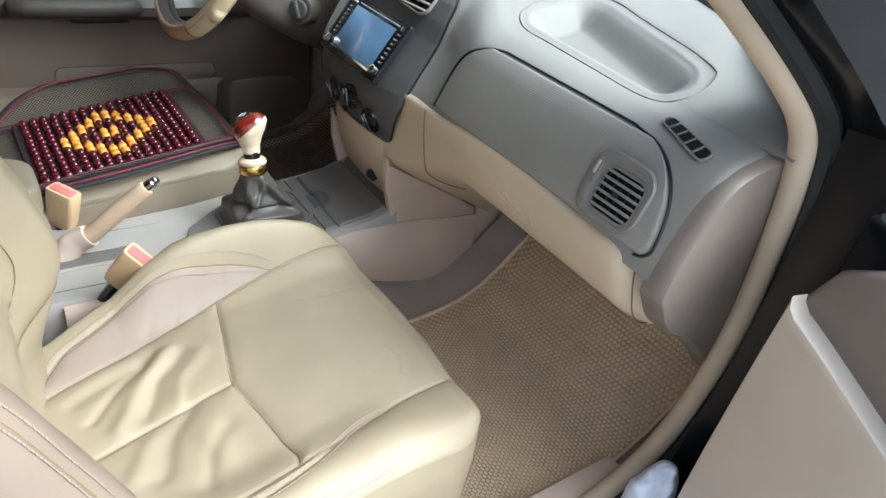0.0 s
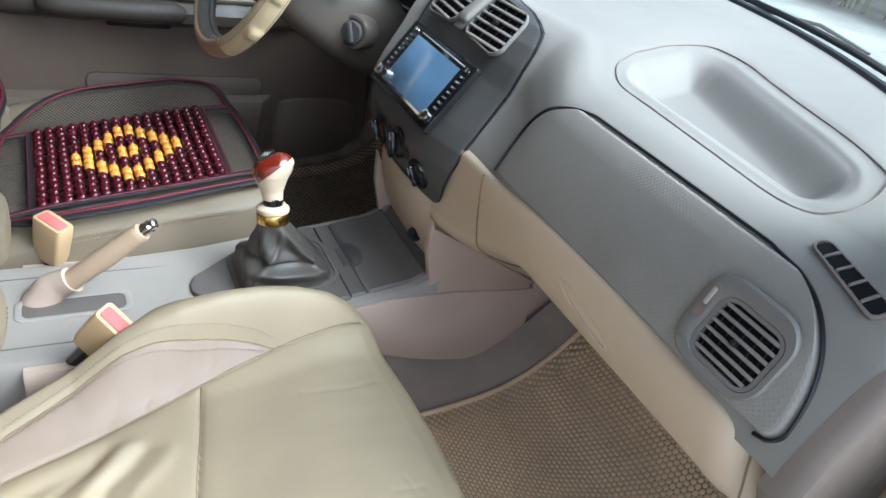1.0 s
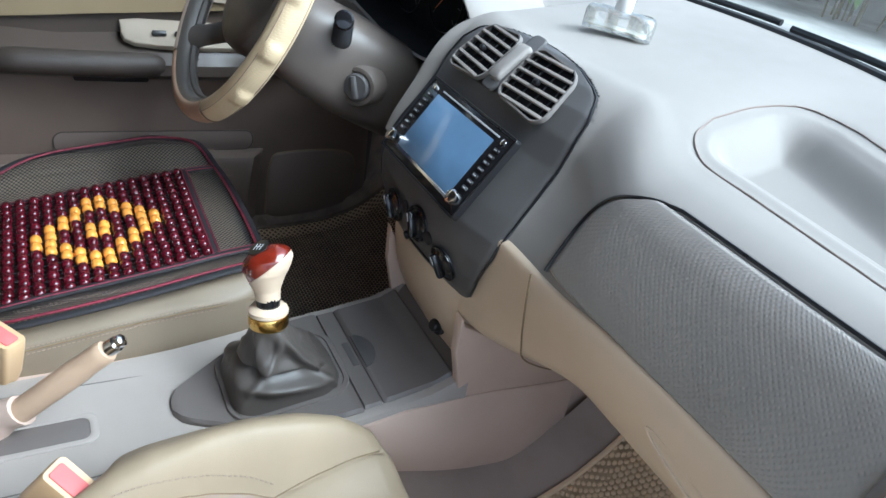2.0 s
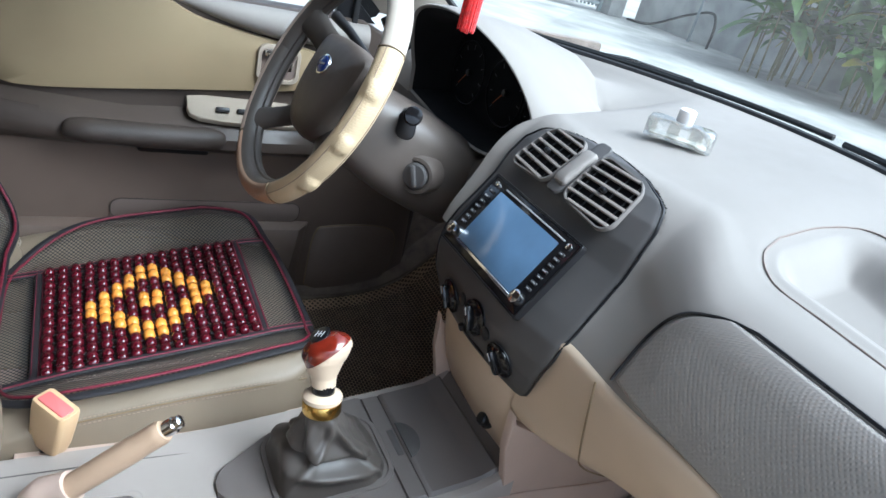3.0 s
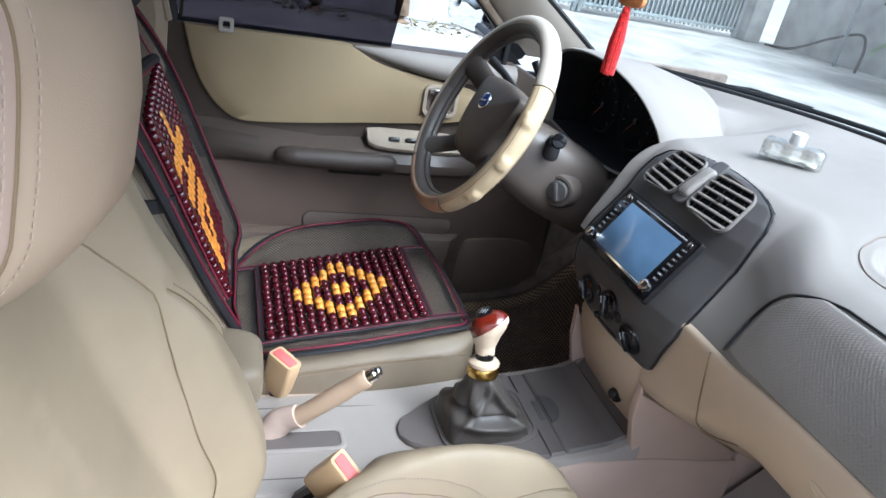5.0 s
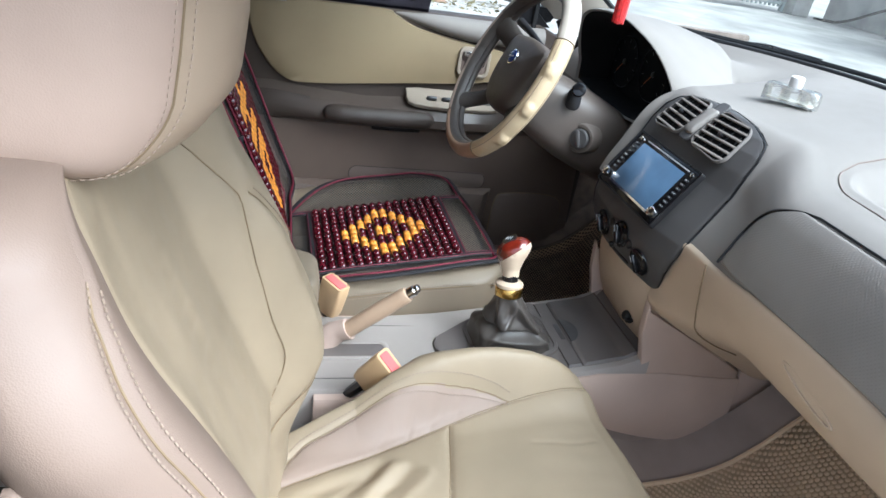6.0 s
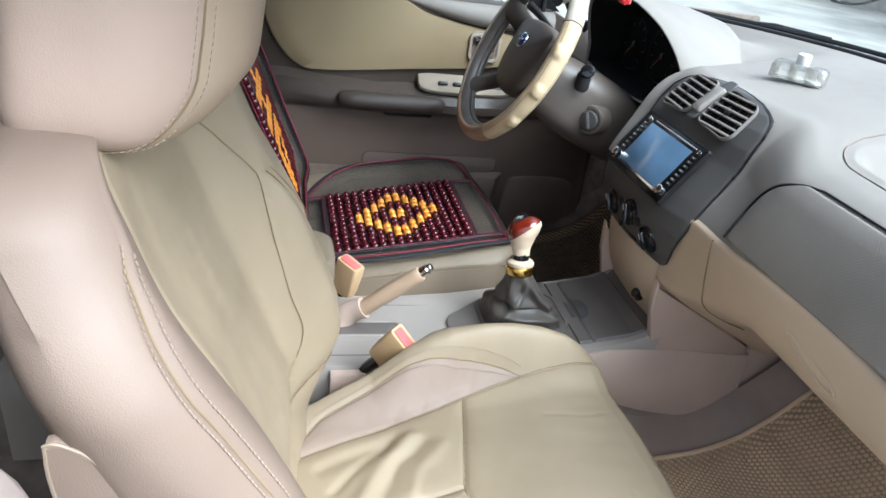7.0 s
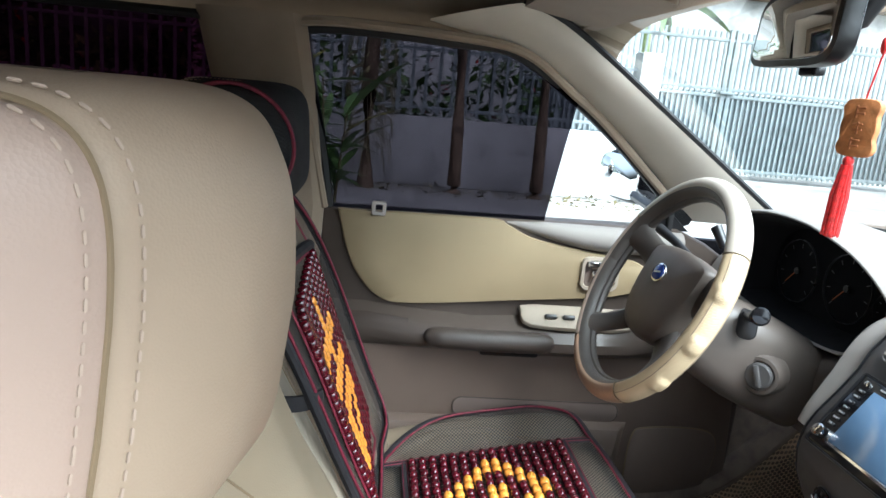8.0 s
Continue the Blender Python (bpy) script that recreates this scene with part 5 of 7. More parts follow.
for bb in (52, -38):
    part("grip_seam", tube([mw @ Vector(((R + (TR + 0.0001) * math.cos(radians(bb))) * math.cos(radians(a)), (R + (TR + 0.0001) * math.cos(radians(bb))) * math.sin(radians(a)), 1.12 * (TR + 0.0001) * math.sin(radians(bb)))) for a in range(-56, 33, 4)], 0.0007, 5, up=tuple(WN)), THREAD, sw)
inner = [mw @ Vector(((R - TR * 0.80) * math.cos(radians(a)), (R - TR * 0.80) * math.sin(radians(a)), -0.006)) for a in range(0, 360, 5)]
part("rim_core", tube(inner, 0.0080, 8, True, up=tuple(WN)), WHEEL_GREY, sw, "dark grained inner rim")
HUBO = smooth_line([(-0.088, 0.050, 0), (-0.075, 0.066, 0), (0, 0.073, 0), (0.075, 0.066, 0), (0.088, 0.050, 0), (0.084, 0.0, 0), (0.068, -0.048, 0), (0.040, -0.072, 0), (0, -0.078, 0), (-0.040, -0.072, 0), (-0.068, -0.048, 0), (-0.084, 0, 0), (-0.088, 0.050, 0)], 5)[:-1]
part("airbag_cover", slab([(p.x * 1.08, p.y * 1.08) for p in HUBO], 0.034, 0.014, mw @ pose(0, 0, -0.040), crown=0.010), HUB, sw, "grey rounded airbag cover")
for a0, a1, wd in ((16, 22, 0.033), (164, 158, 0.033), (-50, -44, 0.026), (-130, -136, 0.026)):
    p0 = Vector((0.07 * math.cos(radians(a0)), 0.062 * math.sin(radians(a0)) + 0.01, -0.036))
    p1 = Vector(((R - 0.010) * math.cos(radians(a1)), (R - 0.010) * math.sin(radians(a1)), -0.002))
    pm = (p0 + p1) / 2 + Vector((0, 0, -0.012))
    part("spoke", tube([mw @ q for q in smooth_line([p0, pm, p1], 6)], [wd * 1.25, wd * 1.2, wd * 1.1, wd, wd * 0.95, wd * 0.9, wd * 0.85, wd * 0.8, wd * 0.78, wd * 0.78, wd * 0.8, wd * 0.9, wd], 12, flat=0.45, up=tuple(WN)), WHEEL_GREY, sw)
em = mw @ pose(0, 0.026, 0.0035)
eo = [(0.0175 * math.cos(2 * math.pi * i / 28), 0.0175 * math.sin(2 * math.pi * i / 28)) for i in range(28)]
part("emblem_ring", slab([(x * 1.12, y * 0.95) for x, y in eo], 0.004, 0.001, em), CHROME, sw)
part("emblem", slab([(x * 0.98, y * 0.78) for x, y in eo], 0.0055, 0.001, em), BLUE, sw, "plain blue oval badge")
part("emblem_stroke", rbox(0.020, 0.003, 0.001, 0.0004, em @ pose(0, 0, 0.0056, 0, 0, 12), 1), SILVER, sw)
for o in (con, hb, gl, colm, sw):
    under(o)


# ---- front seats ----
def near_line(x, y, line):
    best = 9.0
    for (ax, ay), (bx, by) in zip(line, line[1:]):
        dx, dy = bx - ax, by - ay
        t = max(0, min(1, ((x - ax) * dx + (y - ay) * dy) / (dx * dx + dy * dy)))
        best = min(best, math.hypot(x - ax - dx * t, y - ay - dy * t))
    return best


# seams in the seat's own plan: x from its middle, y as in the car
BOL_L = [(-0.085, -0.33), (-0.099, -0.28), (-0.117, -0.205), (-0.158, -0.054), (-0.178, 0.043), (-0.187, 0.12), (-0.192, 0.17)]
BOL_R = [(0.10, -0.33), (0.15, -0.26), (0.20, -0.16), (0.192, -0.075), (0.172, 0.03), (0.155, 0.10), (0.148, 0.17)]
CROSS = [(-0.158, -0.054), (-0.089, -0.067), (0.007, -0.087), (0.085, -0.072), (0.165, -0.062), (0.192, -0.070)]
MID = [(0.007, -0.087), (0.022, -0.17), (0.04, -0.27), (0.05, -0.33)]
ARC_L = [(-0.090, -0.325), (-0.124, -0.300), (-0.151, -0.271), (-0.166, -0.232), (-0.180, -0.193), (-0.187, -0.153), (-0.191, -0.110), (-0.1915, -0.070), (-0.191, -0.030), (-0.186, 0.015), (-0.178, 0.043)]
ARC_R = [(0.160, 0.060), (0.172, 0.010), (0.200, -0.050), (0.214, -0.114), (0.212, -0.18), (0.185, -0.25), (0.14, -0.31)]
EDGE_R = [(0.245, -0.22), (0.252, -0.12), (0.253, -0.039), (0.249, 0.032), (0.240, 0.10), (0.226, 0.154)]
SEAMS = [BOL_L, BOL_R, CROSS, MID, ARC_L, ARC_R]
# slack folds of the worn rear panels: line, height, half width
FOLDS = [([(0.012, -0.232), (-0.048, -0.193), (-0.095, -0.150)], 0.0060, 0.013),
         ([(0.006, -0.198), (-0.052, -0.166), (-0.086, -0.129)], -0.0050, 0.010),
         ([(-0.062, -0.275), (-0.078, -0.226), (-0.095, -0.185)], -0.0048, 0.011),
         ([(-0.020, -0.262), (-0.064, -0.214), (-0.103, -0.168)], -0.0042, 0.008),
         ([(0.000, -0.160), (-0.040, -0.138), (-0.075, -0.105)], 0.0032, 0.010),
         ([(0.103, -0.208), (0.054, -0.182), (0.025, -0.146)], -0.0046, 0.012),
         ([(0.098, -0.235), (0.051, -0.208)], 0.0036, 0.010),
         ([(0.150, -0.165), (0.110, -0.150), (0.073, -0.118)], -0.0030, 0.011),
         ([(0.120, -0.135), (0.073, -0.140)], 0.0040, 0.020),
         ([(-0.100, 0.060), (-0.088, 0.112), (-0.094, 0.150)], -0.0009, 0.0035),
         ([(0.095, 0.075), (0.070, 0.110), (0.078, 0.150)], -0.0009, 0.003),
         ([(0.110, 0.120), (0.085, 0.135), (0.060, 0.132)], -0.0009, 0.003)]
# short puckers along the pale inset
FOLDS += [([(-0.130 - 0.012 * k, -0.165 + 0.040 * k), (-0.160 - 0.012 * k, -0.150 + 0.040 * k)], -0.0016, 0.005) for k in range(4)]


def cushion_top(dx, y, wear=1.0):
    z = 0.302 + 0.145 * (y + 0.055)
    if y > 0.06:
        z -= 0.9 * (y - 0.06) ** 2
    d = abs(dx)
    z += 0.034 * ease(0.13, 0.225, d) * (1 - (0.10 if dx < 0 else 0.55) * ease(0.02, 0.16, y)) * (0.6 + 0.4 * ease(-0.34, -0.15, y)) - 0.012 * ease(0.225, 0.27, d)
    if wear:
        fade = ease(0.14, 0.10, d)
        z += wear * 0.0030 * noise.noise((dx * 11, y * 11, 3.1))
        z += wear * 0.0010 * noise.noise((dx * 34, y * 26, 5.7)) * ease(0.0, 0.12, abs(y + 0.02))
        wob = 0.006 * noise.noise((dx * 22, y * 22, 1.7))
        for line, amp, half in FOLDS:
            if abs(dx - line[0][0]) < 0.16 and abs(y - line[0][1]) < 0.16:
                dd = near_line(dx + wob, y + wob, line) / half
                if dd < 2.5:
                    z += wear * amp * math.exp(-dd * dd)
    return z


RISE = ((-0.36, 0.0), (-0.27, 0.010), (-0.195, 0.012), (-0.142, 0.040), (-0.105, 0.051), (-0.073, 0.056), (-0.018, 0.055), (0.03, 0.049), (0.085, 0.036), (0.13, 0.018), (0.163, -0.006), (0.2, -0.02))
CREST = ((-0.36, 0.14), (-0.27, 0.165), (-0.19, 0.190), (-0.10, 0.207), (0.0, 0.220), (0.15, 0.215))
FOOT = ((-0.33, 0.085), (-0.27, 0.100), (-0.14, 0.140), (-0.055, 0.168), (0.035, 0.176), (0.10, 0.180), (0.17, 0.180))


def bolster_rise(dx, y):
    """The console-side bolster of the passenger cushion arches up and drops off to the gap beside it."""
    if dx > -0.08:
        return 0.0
    c = lerp_table(CREST, y)
    return lerp_table(RISE, y) * ease(lerp_table(FOOT, y), c, -dx) - 0.014 * ease(c, 0.262, -dx) - 0.16 * ease(c + 0.012, c + 0.06, -dx) * ease(-0.09, -0.20, y)


def cushion_pt(cx, u, v, flip=1):
    """u and v run from edge to edge; the outer rings fold down the flanks."""
    ku = [(-0.0, 0.17), (0.03, 0.11), (0.06, 0.05), (0.085, 0.016), (0.11, 0.004), (0.14, 0.0)]

    def fold(t):
        e = min(t, 1 - t)
        return lerp_table([(a, b) for a, b in ku], e)
    fu, fv = fold(u), fold(v) if v > 0.5 else 0.0
    tx = max(-1, min(1, (u - 0.5) / 0.40))
    ty = max(0, min(1, (v) / 0.90))
    w = 0.262 + 0.010 * (1 - abs(tx))
    cut = 0.0 if flip > 0 else 0.034
    y = -0.36 + (0.555 - cut) * ty + 0.005 * min(1, fv / 0.05)
    corner = max(0, (y - 0.10 + cut) / 0.095)
    w *= 1 - 0.13 * corner ** 2.5
    dx = tx * w
    front = 0.014 * (tx * tx) * corner
    dx += math.copysign(0.006 * min(1, fu / 0.05), tx) if fu else 0
    y -= front * 1.5
    x2 = dx * flip
    z = cushion_top(x2, min(y, 0.18), 1.0) + (bolster_rise(x2, y) if flip > 0 else 0)
    g = 0.0
    for s in SEAMS:
        d = near_line(x2, y, s)
        if d < 0.03:
            g = max(g, 0.0036 * math.exp(-(d / 0.0030) ** 2) + 0.003 * math.exp(-(d / 0.013) ** 2))
    drop = max(fu, fv) + 0.35 * min(fu, fv)
    return Vector((cx + dx, y, z - g - drop))


def make_seat(cx, flip, label, mat_main, mat_bolster, back=0.0):
    seat = thing("car_seat", label, "car seat", "front seats", at=(cx, -0.2, 0.08))
    bm = surf(lambda u, v: cushion_pt(cx, u, v, flip), 250 if flip > 0 else 130, 220 if flip > 0 else 110)
    cu = part("cushion", bm, mat_main, seat, "creased cream leather seat cushion with sewn panels")
    cu.data.materials.append(LEATHER_INSET)
    poly = ARC_L + BOL_L[4::-1]
    for q in cu.data.polygons:
        px, py, inside = (q.center.x - cx) * flip, q.center.y, False
        for (ax, ay), (bx, by) in zip(poly, poly[1:] + poly[:1]):
            if (ay > py) != (by > py) and px < (bx - ax) * (py - ay) / (by - ay) + ax:
                inside = not inside
        if inside:
            q.material_index = 1

    def on(line, off=0.0, lift=0.0015):
        pts = smooth_line([(a, b, 0) for a, b in line], 8)
        out = []
        for i, p in enumerate(pts):
            q = pts[min(i + 1, len(pts) - 1)] - pts[max(i - 1, 0)]
            q.normalize()
            x, y = p.x - q.y * off, p.y + q.x * off
            out.append(Vector((cx + x * flip, y, cushion_top(x, min(y, 0.18)) + (bolster_rise(x, y) if flip > 0 else 0) + lift)))
        return out
    for s in SEAMS:
        part("seam", tube(on(s, 0, -0.0056), 0.0009, 5), SEAM, cu)
    part("stitching", stitches([on(ARC_L, 0.007, -0.0006), on(ARC_L, -0.007, -0.0006), on(ARC_R, 0.006, -0.0006), on(ARC_R, -0.006, -0.0006), on(EDGE_R, 0.005, -0.003), on(EDGE_R, -0.004, -0.004)]), THREAD, cu, kind="stuff")
    if flip < 0:
        # sewn edge along the console side of the cushion
        edge = smooth_line([(-0.1225, -0.23, 0.290), (-0.1215, -0.154, 0.302), (-0.1215, -0.072, 0.315), (-0.121, 0.016, 0.326), (-0.1225, 0.07, 0.329), (-0.131, 0.118, 0.327)], 8)
        part("seam", tube(edge, 0.0012, 5, up=(1, 0, 0)), SEAM, cu)
        part("stitching", stitches([[p + Vector((0.0, 0, dz)) for p in edge] for dz in (0.005, -0.005)]), THREAD, cu, kind="stuff")
    part("base_frame", rbox(0.44, 0.44, 0.10, 0.02, pose(cx, -0.12, 0.15)), BLACK, seat, "black seat base on its rails")

    # backrest: stations up the back; its columns run along the two long seams
    outer_t = ((0.24, 0.90), (0.66, 0.90), (0.71, 0.885), (0.746, 0.86), (0.775, 0.79)) if flip > 0 else ((0.24, 0.80), (0.8, 0.80))
    blade = [(-0.180, 0.662), (-0.200, 0.632), (-0.214, 0.603), (-0.232, 0.550), (-0.240, 0.480), (-0.228, 0.420), (-0.167, 0.374), (-0.107, 0.342)] if flip > 0 else []
    inset = [(-0.128, 0.765), (-0.150, 0.72), (-0.166, 0.675), (-0.168, 0.655), (-0.160, 0.611), (-0.150, 0.511), (-0.142, 0.424), (-0.094, 0.354)] if flip > 0 else []

    def cols(z):
        k = (z - 0.26) / 0.56
        s, o = 0.50 + 0.12 * k, lerp_table(outer_t, z)
        out = []
        for a, b, n in ((-1, -0.8, 12), (-0.8, -s, 12), (-s, s, 36), (s, o, 14), (o, 1, 10)):
            out += [a + (b - a) * (math.sin(math.pi / 2 * i / n) if b == 1 else i / n) for i in range(n)]
        return out + [1.0]
    NF = 85

    def front_y(t, z):
        k = (z - 0.26) / 0.56
        lean = -0.345 - back - (0.40 if flip > 0 else 0.474) * (z - 0.50)
        if flip > 0:
            lean -= 0.045 * ease(0.43, 0.28, z) * ease(0.75, 0.45, t)
        w = 0.258 - (0.012 if flip > 0 and t < 0 else 0.055) * ease(0.72, 1.0, k) - 0.01 * ease(0.2, 0, k)
        if flip > 0 and t < 0:
            w -= 0.045 * ease(0.44, 0.28, z)
        bol = (0.055 if flip > 0 else 0.028) * (1 - 0.75 * ease(0.45, 0.98, k))
        if flip > 0 and t < 0:
            bol = 0.008 + lerp_table(((0.26, 0.0), (0.30, 0.012), (0.34, 0.030), (0.38, 0.050), (0.42, 0.063), (0.46, 0.070), (0.52, 0.073), (0.60, 0.073), (0.66, 0.065), (0.71, 0.058), (0.80, 0.054)), z)
        d = abs(t)
        y = lean + bol * (ease(0.28, 0.86, d) if flip > 0 and t > 0 else ease(0.42, 0.74, d)) - 0.012 * math.cos(t * 1.5) * (1 - ease(0.8, 1, k))
        g = 0
        if flip < 0 or t > 0:
            d2 = abs(d - (0.50 + 0.12 * k)) * w
            g = max(0.005 * math.exp(-(d2 / 0.004) ** 2) + 0.004 * math.exp(-(d2 / 0.015) ** 2), 0.004 * math.exp(-((d - lerp_table(outer_t, z)) * w / 0.0035) ** 2))
        elif t < -0.3:
            d2 = min(near_line(t * w, z, blade), near_line(t * w, z, inset))
            g = 0.005 * math.exp(-(d2 / 0.0035) ** 2) + 0.003 * math.exp(-(d2 / 0.013) ** 2)
        y -= g
        y += 0.003 * noise.noise((t * 3, z * 9, 1.3 + cx)) + 0.0012 * noise.noise((t * 9, z * 22, 4.3 + cx))
        if flip > 0:
            # puckers across the middle of the insert
            y -= 0.0022 * math.exp(-((t + 0.02 + 0.25 * (z - 0.6)) / 0.05) ** 2) * ease(0.52, 0.58, z) * ease(0.72, 0.66, z) * (0.5 + 0.5 * math.sin(z * 260))
        if flip > 0 and t > 0:
            q = min(1.0, max(0.0, (d - 0.78) / 0.22))
            return y - 0.062 * (1 - math.sqrt(1 - q * q)), w, bol, lean
        return y - 0.055 * ease(0.84, 1.0, d) ** 2, w, bol, lean

    def back_ring(z):
        k = (z - 0.26) / 0.56
        th = 0.135 - 0.05 * ease(0.5, 1.0, k)
        front = []
        for t in cols(z):
            y, w, bol, lean = front_y(t, z)
            front.append((cx + w * t, y, z))
        rear = []
        bol = 0.055 * (1 - 0.75 * ease(0.45, 0.98, k))
        for i in range(1, 24):
            a = math.pi * i / 24
            rear.append((cx + w * 1.004 * math.cos(a), lean - 0.02 + bol * 0.4 - th * math.sin(a) ** 0.55, z))
        return front + rear
    rings = [back_ring(0.24 + 0.53 * i / 84) for i in range(85)]
    top = rings[-1]
    cyt = sum(p[1] for p in top) / len(top)
    for k, dz in ((0.99, 0.007), (0.965, 0.014), (0.93, 0.021), (0.88, 0.028), (0.80, 0.036), (0.70, 0.041), (0.55, 0.045), (0.35, 0.048), (0.08, 0.05)):
        rings.append([(cx + (p[0] - cx) * k, cyt - 0.40 * dz + (p[1] - cyt) * k, p[2] + dz) for p in top])
    # the passenger bolsters take the darkened leather against the door light
    bk = part("backrest", loft(rings), LEATHER_ROSE_DIM if flip > 0 else mat_bolster, seat, "cream leather backrest with side bolsters")
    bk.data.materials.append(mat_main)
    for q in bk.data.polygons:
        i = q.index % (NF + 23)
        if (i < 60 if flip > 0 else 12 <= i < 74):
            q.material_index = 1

    def on_back(t, z, lift=0.002):
        y, w, bol, lean = front_y(t, z)
        e = 0.01
        ya, yb = front_y(t - e, z)[0], front_y(t + e, z)[0]
        n = Vector((-(yb - ya) / (2 * e * w), 1.0, 0.40)).normalized()
        return Vector((cx + w * t, y, z)) + n * lift
    zz = [0.30 + 0.46 * i / 60 for i in range(61)]

    def seam_pair(line, gap):
        """Thread on both sides of a seam line given as (t, z)."""
        out = []
        for sg in (-1, 1):
            row = []
            for i, (t, z) in enumerate(line):
                (ta, za), (tb, zb) = line[max(i - 1, 0)], line[min(i + 1, len(line) - 1)]
                dx, dz = (tb - ta) * 0.25, zb - za
                m = math.hypot(dx, dz)
                row.append(on_back(max(-0.995, min(0.995, t - sg * gap * dz / m / 0.25)), z + sg * gap * dx / m, 0.0013))
            out.append(row)
        return out
    lines = []
    if flip > 0:
        lines.append([(lerp_table(outer_t, z), z) for z in zz])
        lines += [[(p.x / 0.258, p.y) for p in smooth_line([(a, b, 0) for a, b in ln], 8)] for ln in (blade, inset)]
        threads = seam_pair(lines[0], 0.0065) + seam_pair(lines[1], 0.0055)[:1]
    else:
        lines += [[(sx * q, z) for z in zz] for sx in (-1, 1) for q in (0.80,)]
        threads = seam_pair(lines[0], 0.006) + seam_pair(lines[1], 0.006)
    for ln in lines:
        part("seam", tube([on_back(t, z, 0.0016 if t < 0 else 0.0008) for t, z in ln], 0.0009, 5, up=(1, 0, 0.3)), SEAM, bk)
    part("stitching", stitches(threads, 0.0055, 0.0042, 0.00085), THREAD, bk, kind="stuff")
    mm = Matrix(((0, 0, flip, cx + 0.243 * flip), (1, 0, 0, 0), (0, 1, 0, 0), (0, 0, 0, 1)))
    co = [(-0.480, 0.652), (-0.474, 0.653), (-0.466, 0.649), (-0.454, 0.639), (-0.438, 0.617), (-0.423, 0.579), (-0.408, 0.50), (-0.408, 0.36), (-0.43, 0.30), (-0.45, 0.34), (-0.467, 0.50), (-0.480, 0.61)]
    co = [(p.x - back, p.y) for p in smooth_line([(a, b, 0) for a, b in co + co[:1]], 4)[:-1]]
    sc = part("side_cover", slab(co, 0.010, 0.006, mm), LEATHER_ROSE_DIM if flip > 0 else MAUVE, seat, "side cover at the foot of the backrest")
    part("piping", tube([(cx + 0.2525 * flip, a, b) for a, b in co], 0.0016, 6, True, up=(1, 0, 0)), THREAD, sc)
    # headrest
    hx, hy, hz = cx + 0.018 * flip, -0.455 - 1.9 * back, 0.884

    def soft(p):
        """The headrest leans forward at its top and tucks back at its foot."""
        q = p.copy()
        q.y += (0.13 if flip > 0 else -0.08) * p.z + (0.034 if p.y > 0 else 0) * math.cos(p.x * 16) * (1 - (p.z / 0.125) ** 2)
        if p.y > 0:
            q.y -= 0.022 * (p.x / 0.106) ** 2 + 0.016 * ease(-0.03, -0.096, p.z)
        return q

    def hshape(p):
        q = soft(p)
        d = abs(abs(p.x) - 0.079)
        if d < 0.012:
            s = 1 - 0.022 * math.exp(-(d / 0.0022) ** 2)
            q.y, q.z = q.y * s, q.z * s
        q.y += 0.0012 * noise.noise((q.x * 30, q.y * 30, q.z * 30 + cx))
        return q
    hb = pillow((hx, hy, hz), (0.106, 0.070, 0.096), 0.38, 120, 92, hshape)
    for dx in (-0.079, 0.079):
        bmesh.ops.bisect_plane(hb, geom=hb.verts[:] + hb.edges[:] + hb.faces[:], plane_co=(hx + dx, 0, 0), plane_no=(1, 0, 0))
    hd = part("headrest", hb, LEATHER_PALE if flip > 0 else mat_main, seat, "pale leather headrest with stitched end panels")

    # the middle of the passenger headrest takes the lightened leather
    hd.data.materials.append(LEATHER_HEAD_LIT if flip > 0 else mat_main)
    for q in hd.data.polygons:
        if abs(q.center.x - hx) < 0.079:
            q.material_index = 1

    def hpt(sx, a, xx, lift=0.0):
        c, s = math.cos(a), math.sin(a)
        k = (1 - (abs(xx) / 0.106) ** (2 / 0.38)) ** (0.38 / 2)
        p = Vector((sx * xx, math.copysign(abs(c) ** 0.38, c) * 0.070 * k, math.copysign(abs(s) ** 0.38, s) * 0.096 * k))
        q = soft(p)
        out = Vector((0, q.y, q.z)).normalized() * (0.0008 + lift)
        return q + out + Vector((hx, hy, hz))
    loopn = [2 * math.pi * i / 90 for i in range(91)]
    for sx in (-1, 1):
        part("seam", tube([hpt(sx, a, 0.079, -0.0014) for a in loopn[:-1]], 0.0009, 5, True, up=(1, 0, 0)), SEAM, hd)
        part("stitching", stitches([[hpt(sx, a, xx, 0.0006) for a in loopn] for xx in (0.0738, 0.0842)], 0.0058, 0.0040, 0.00055), THREAD_PALE, hd, kind="stuff")
        part("post", tube([(cx + sx * 0.06, -0.47 - back, 0.76), (cx + sx * 0.06, -0.465 - 1.4 * back, 0.84)], 0.006, 10), CHROME, seat)
    under(seat)
    return seat


make_seat(0.390, 1, "empty cream leather passenger car seat with headrest", LEATHER, LEATHER)
# the driver's bolsters carry door light in their paler leather
make_seat(-0.385, -1, "cream leather driver's car seat under a beaded cover", LEATHER_OLIVE, LEATHER_GREY_LIT, 0.046)


# ---- beaded seat cover on the driver's seat ----
DX = -0.385
cover = thing("beaded_seat_cover", "black mesh seat cover with maroon and amber wooden beads", "seat cover", at=(DX, -0.1, 0.3))


def seat_z(x, y):
    """Top of the driver's cushion, bridged by the cover."""
    d = -(x - DX)
    return max(cushion_top(d, y, 0), cushion_top(0, y, 0) + 0.004) + 0.008 + 0.02 * ease(0.21, 0.27, -d)


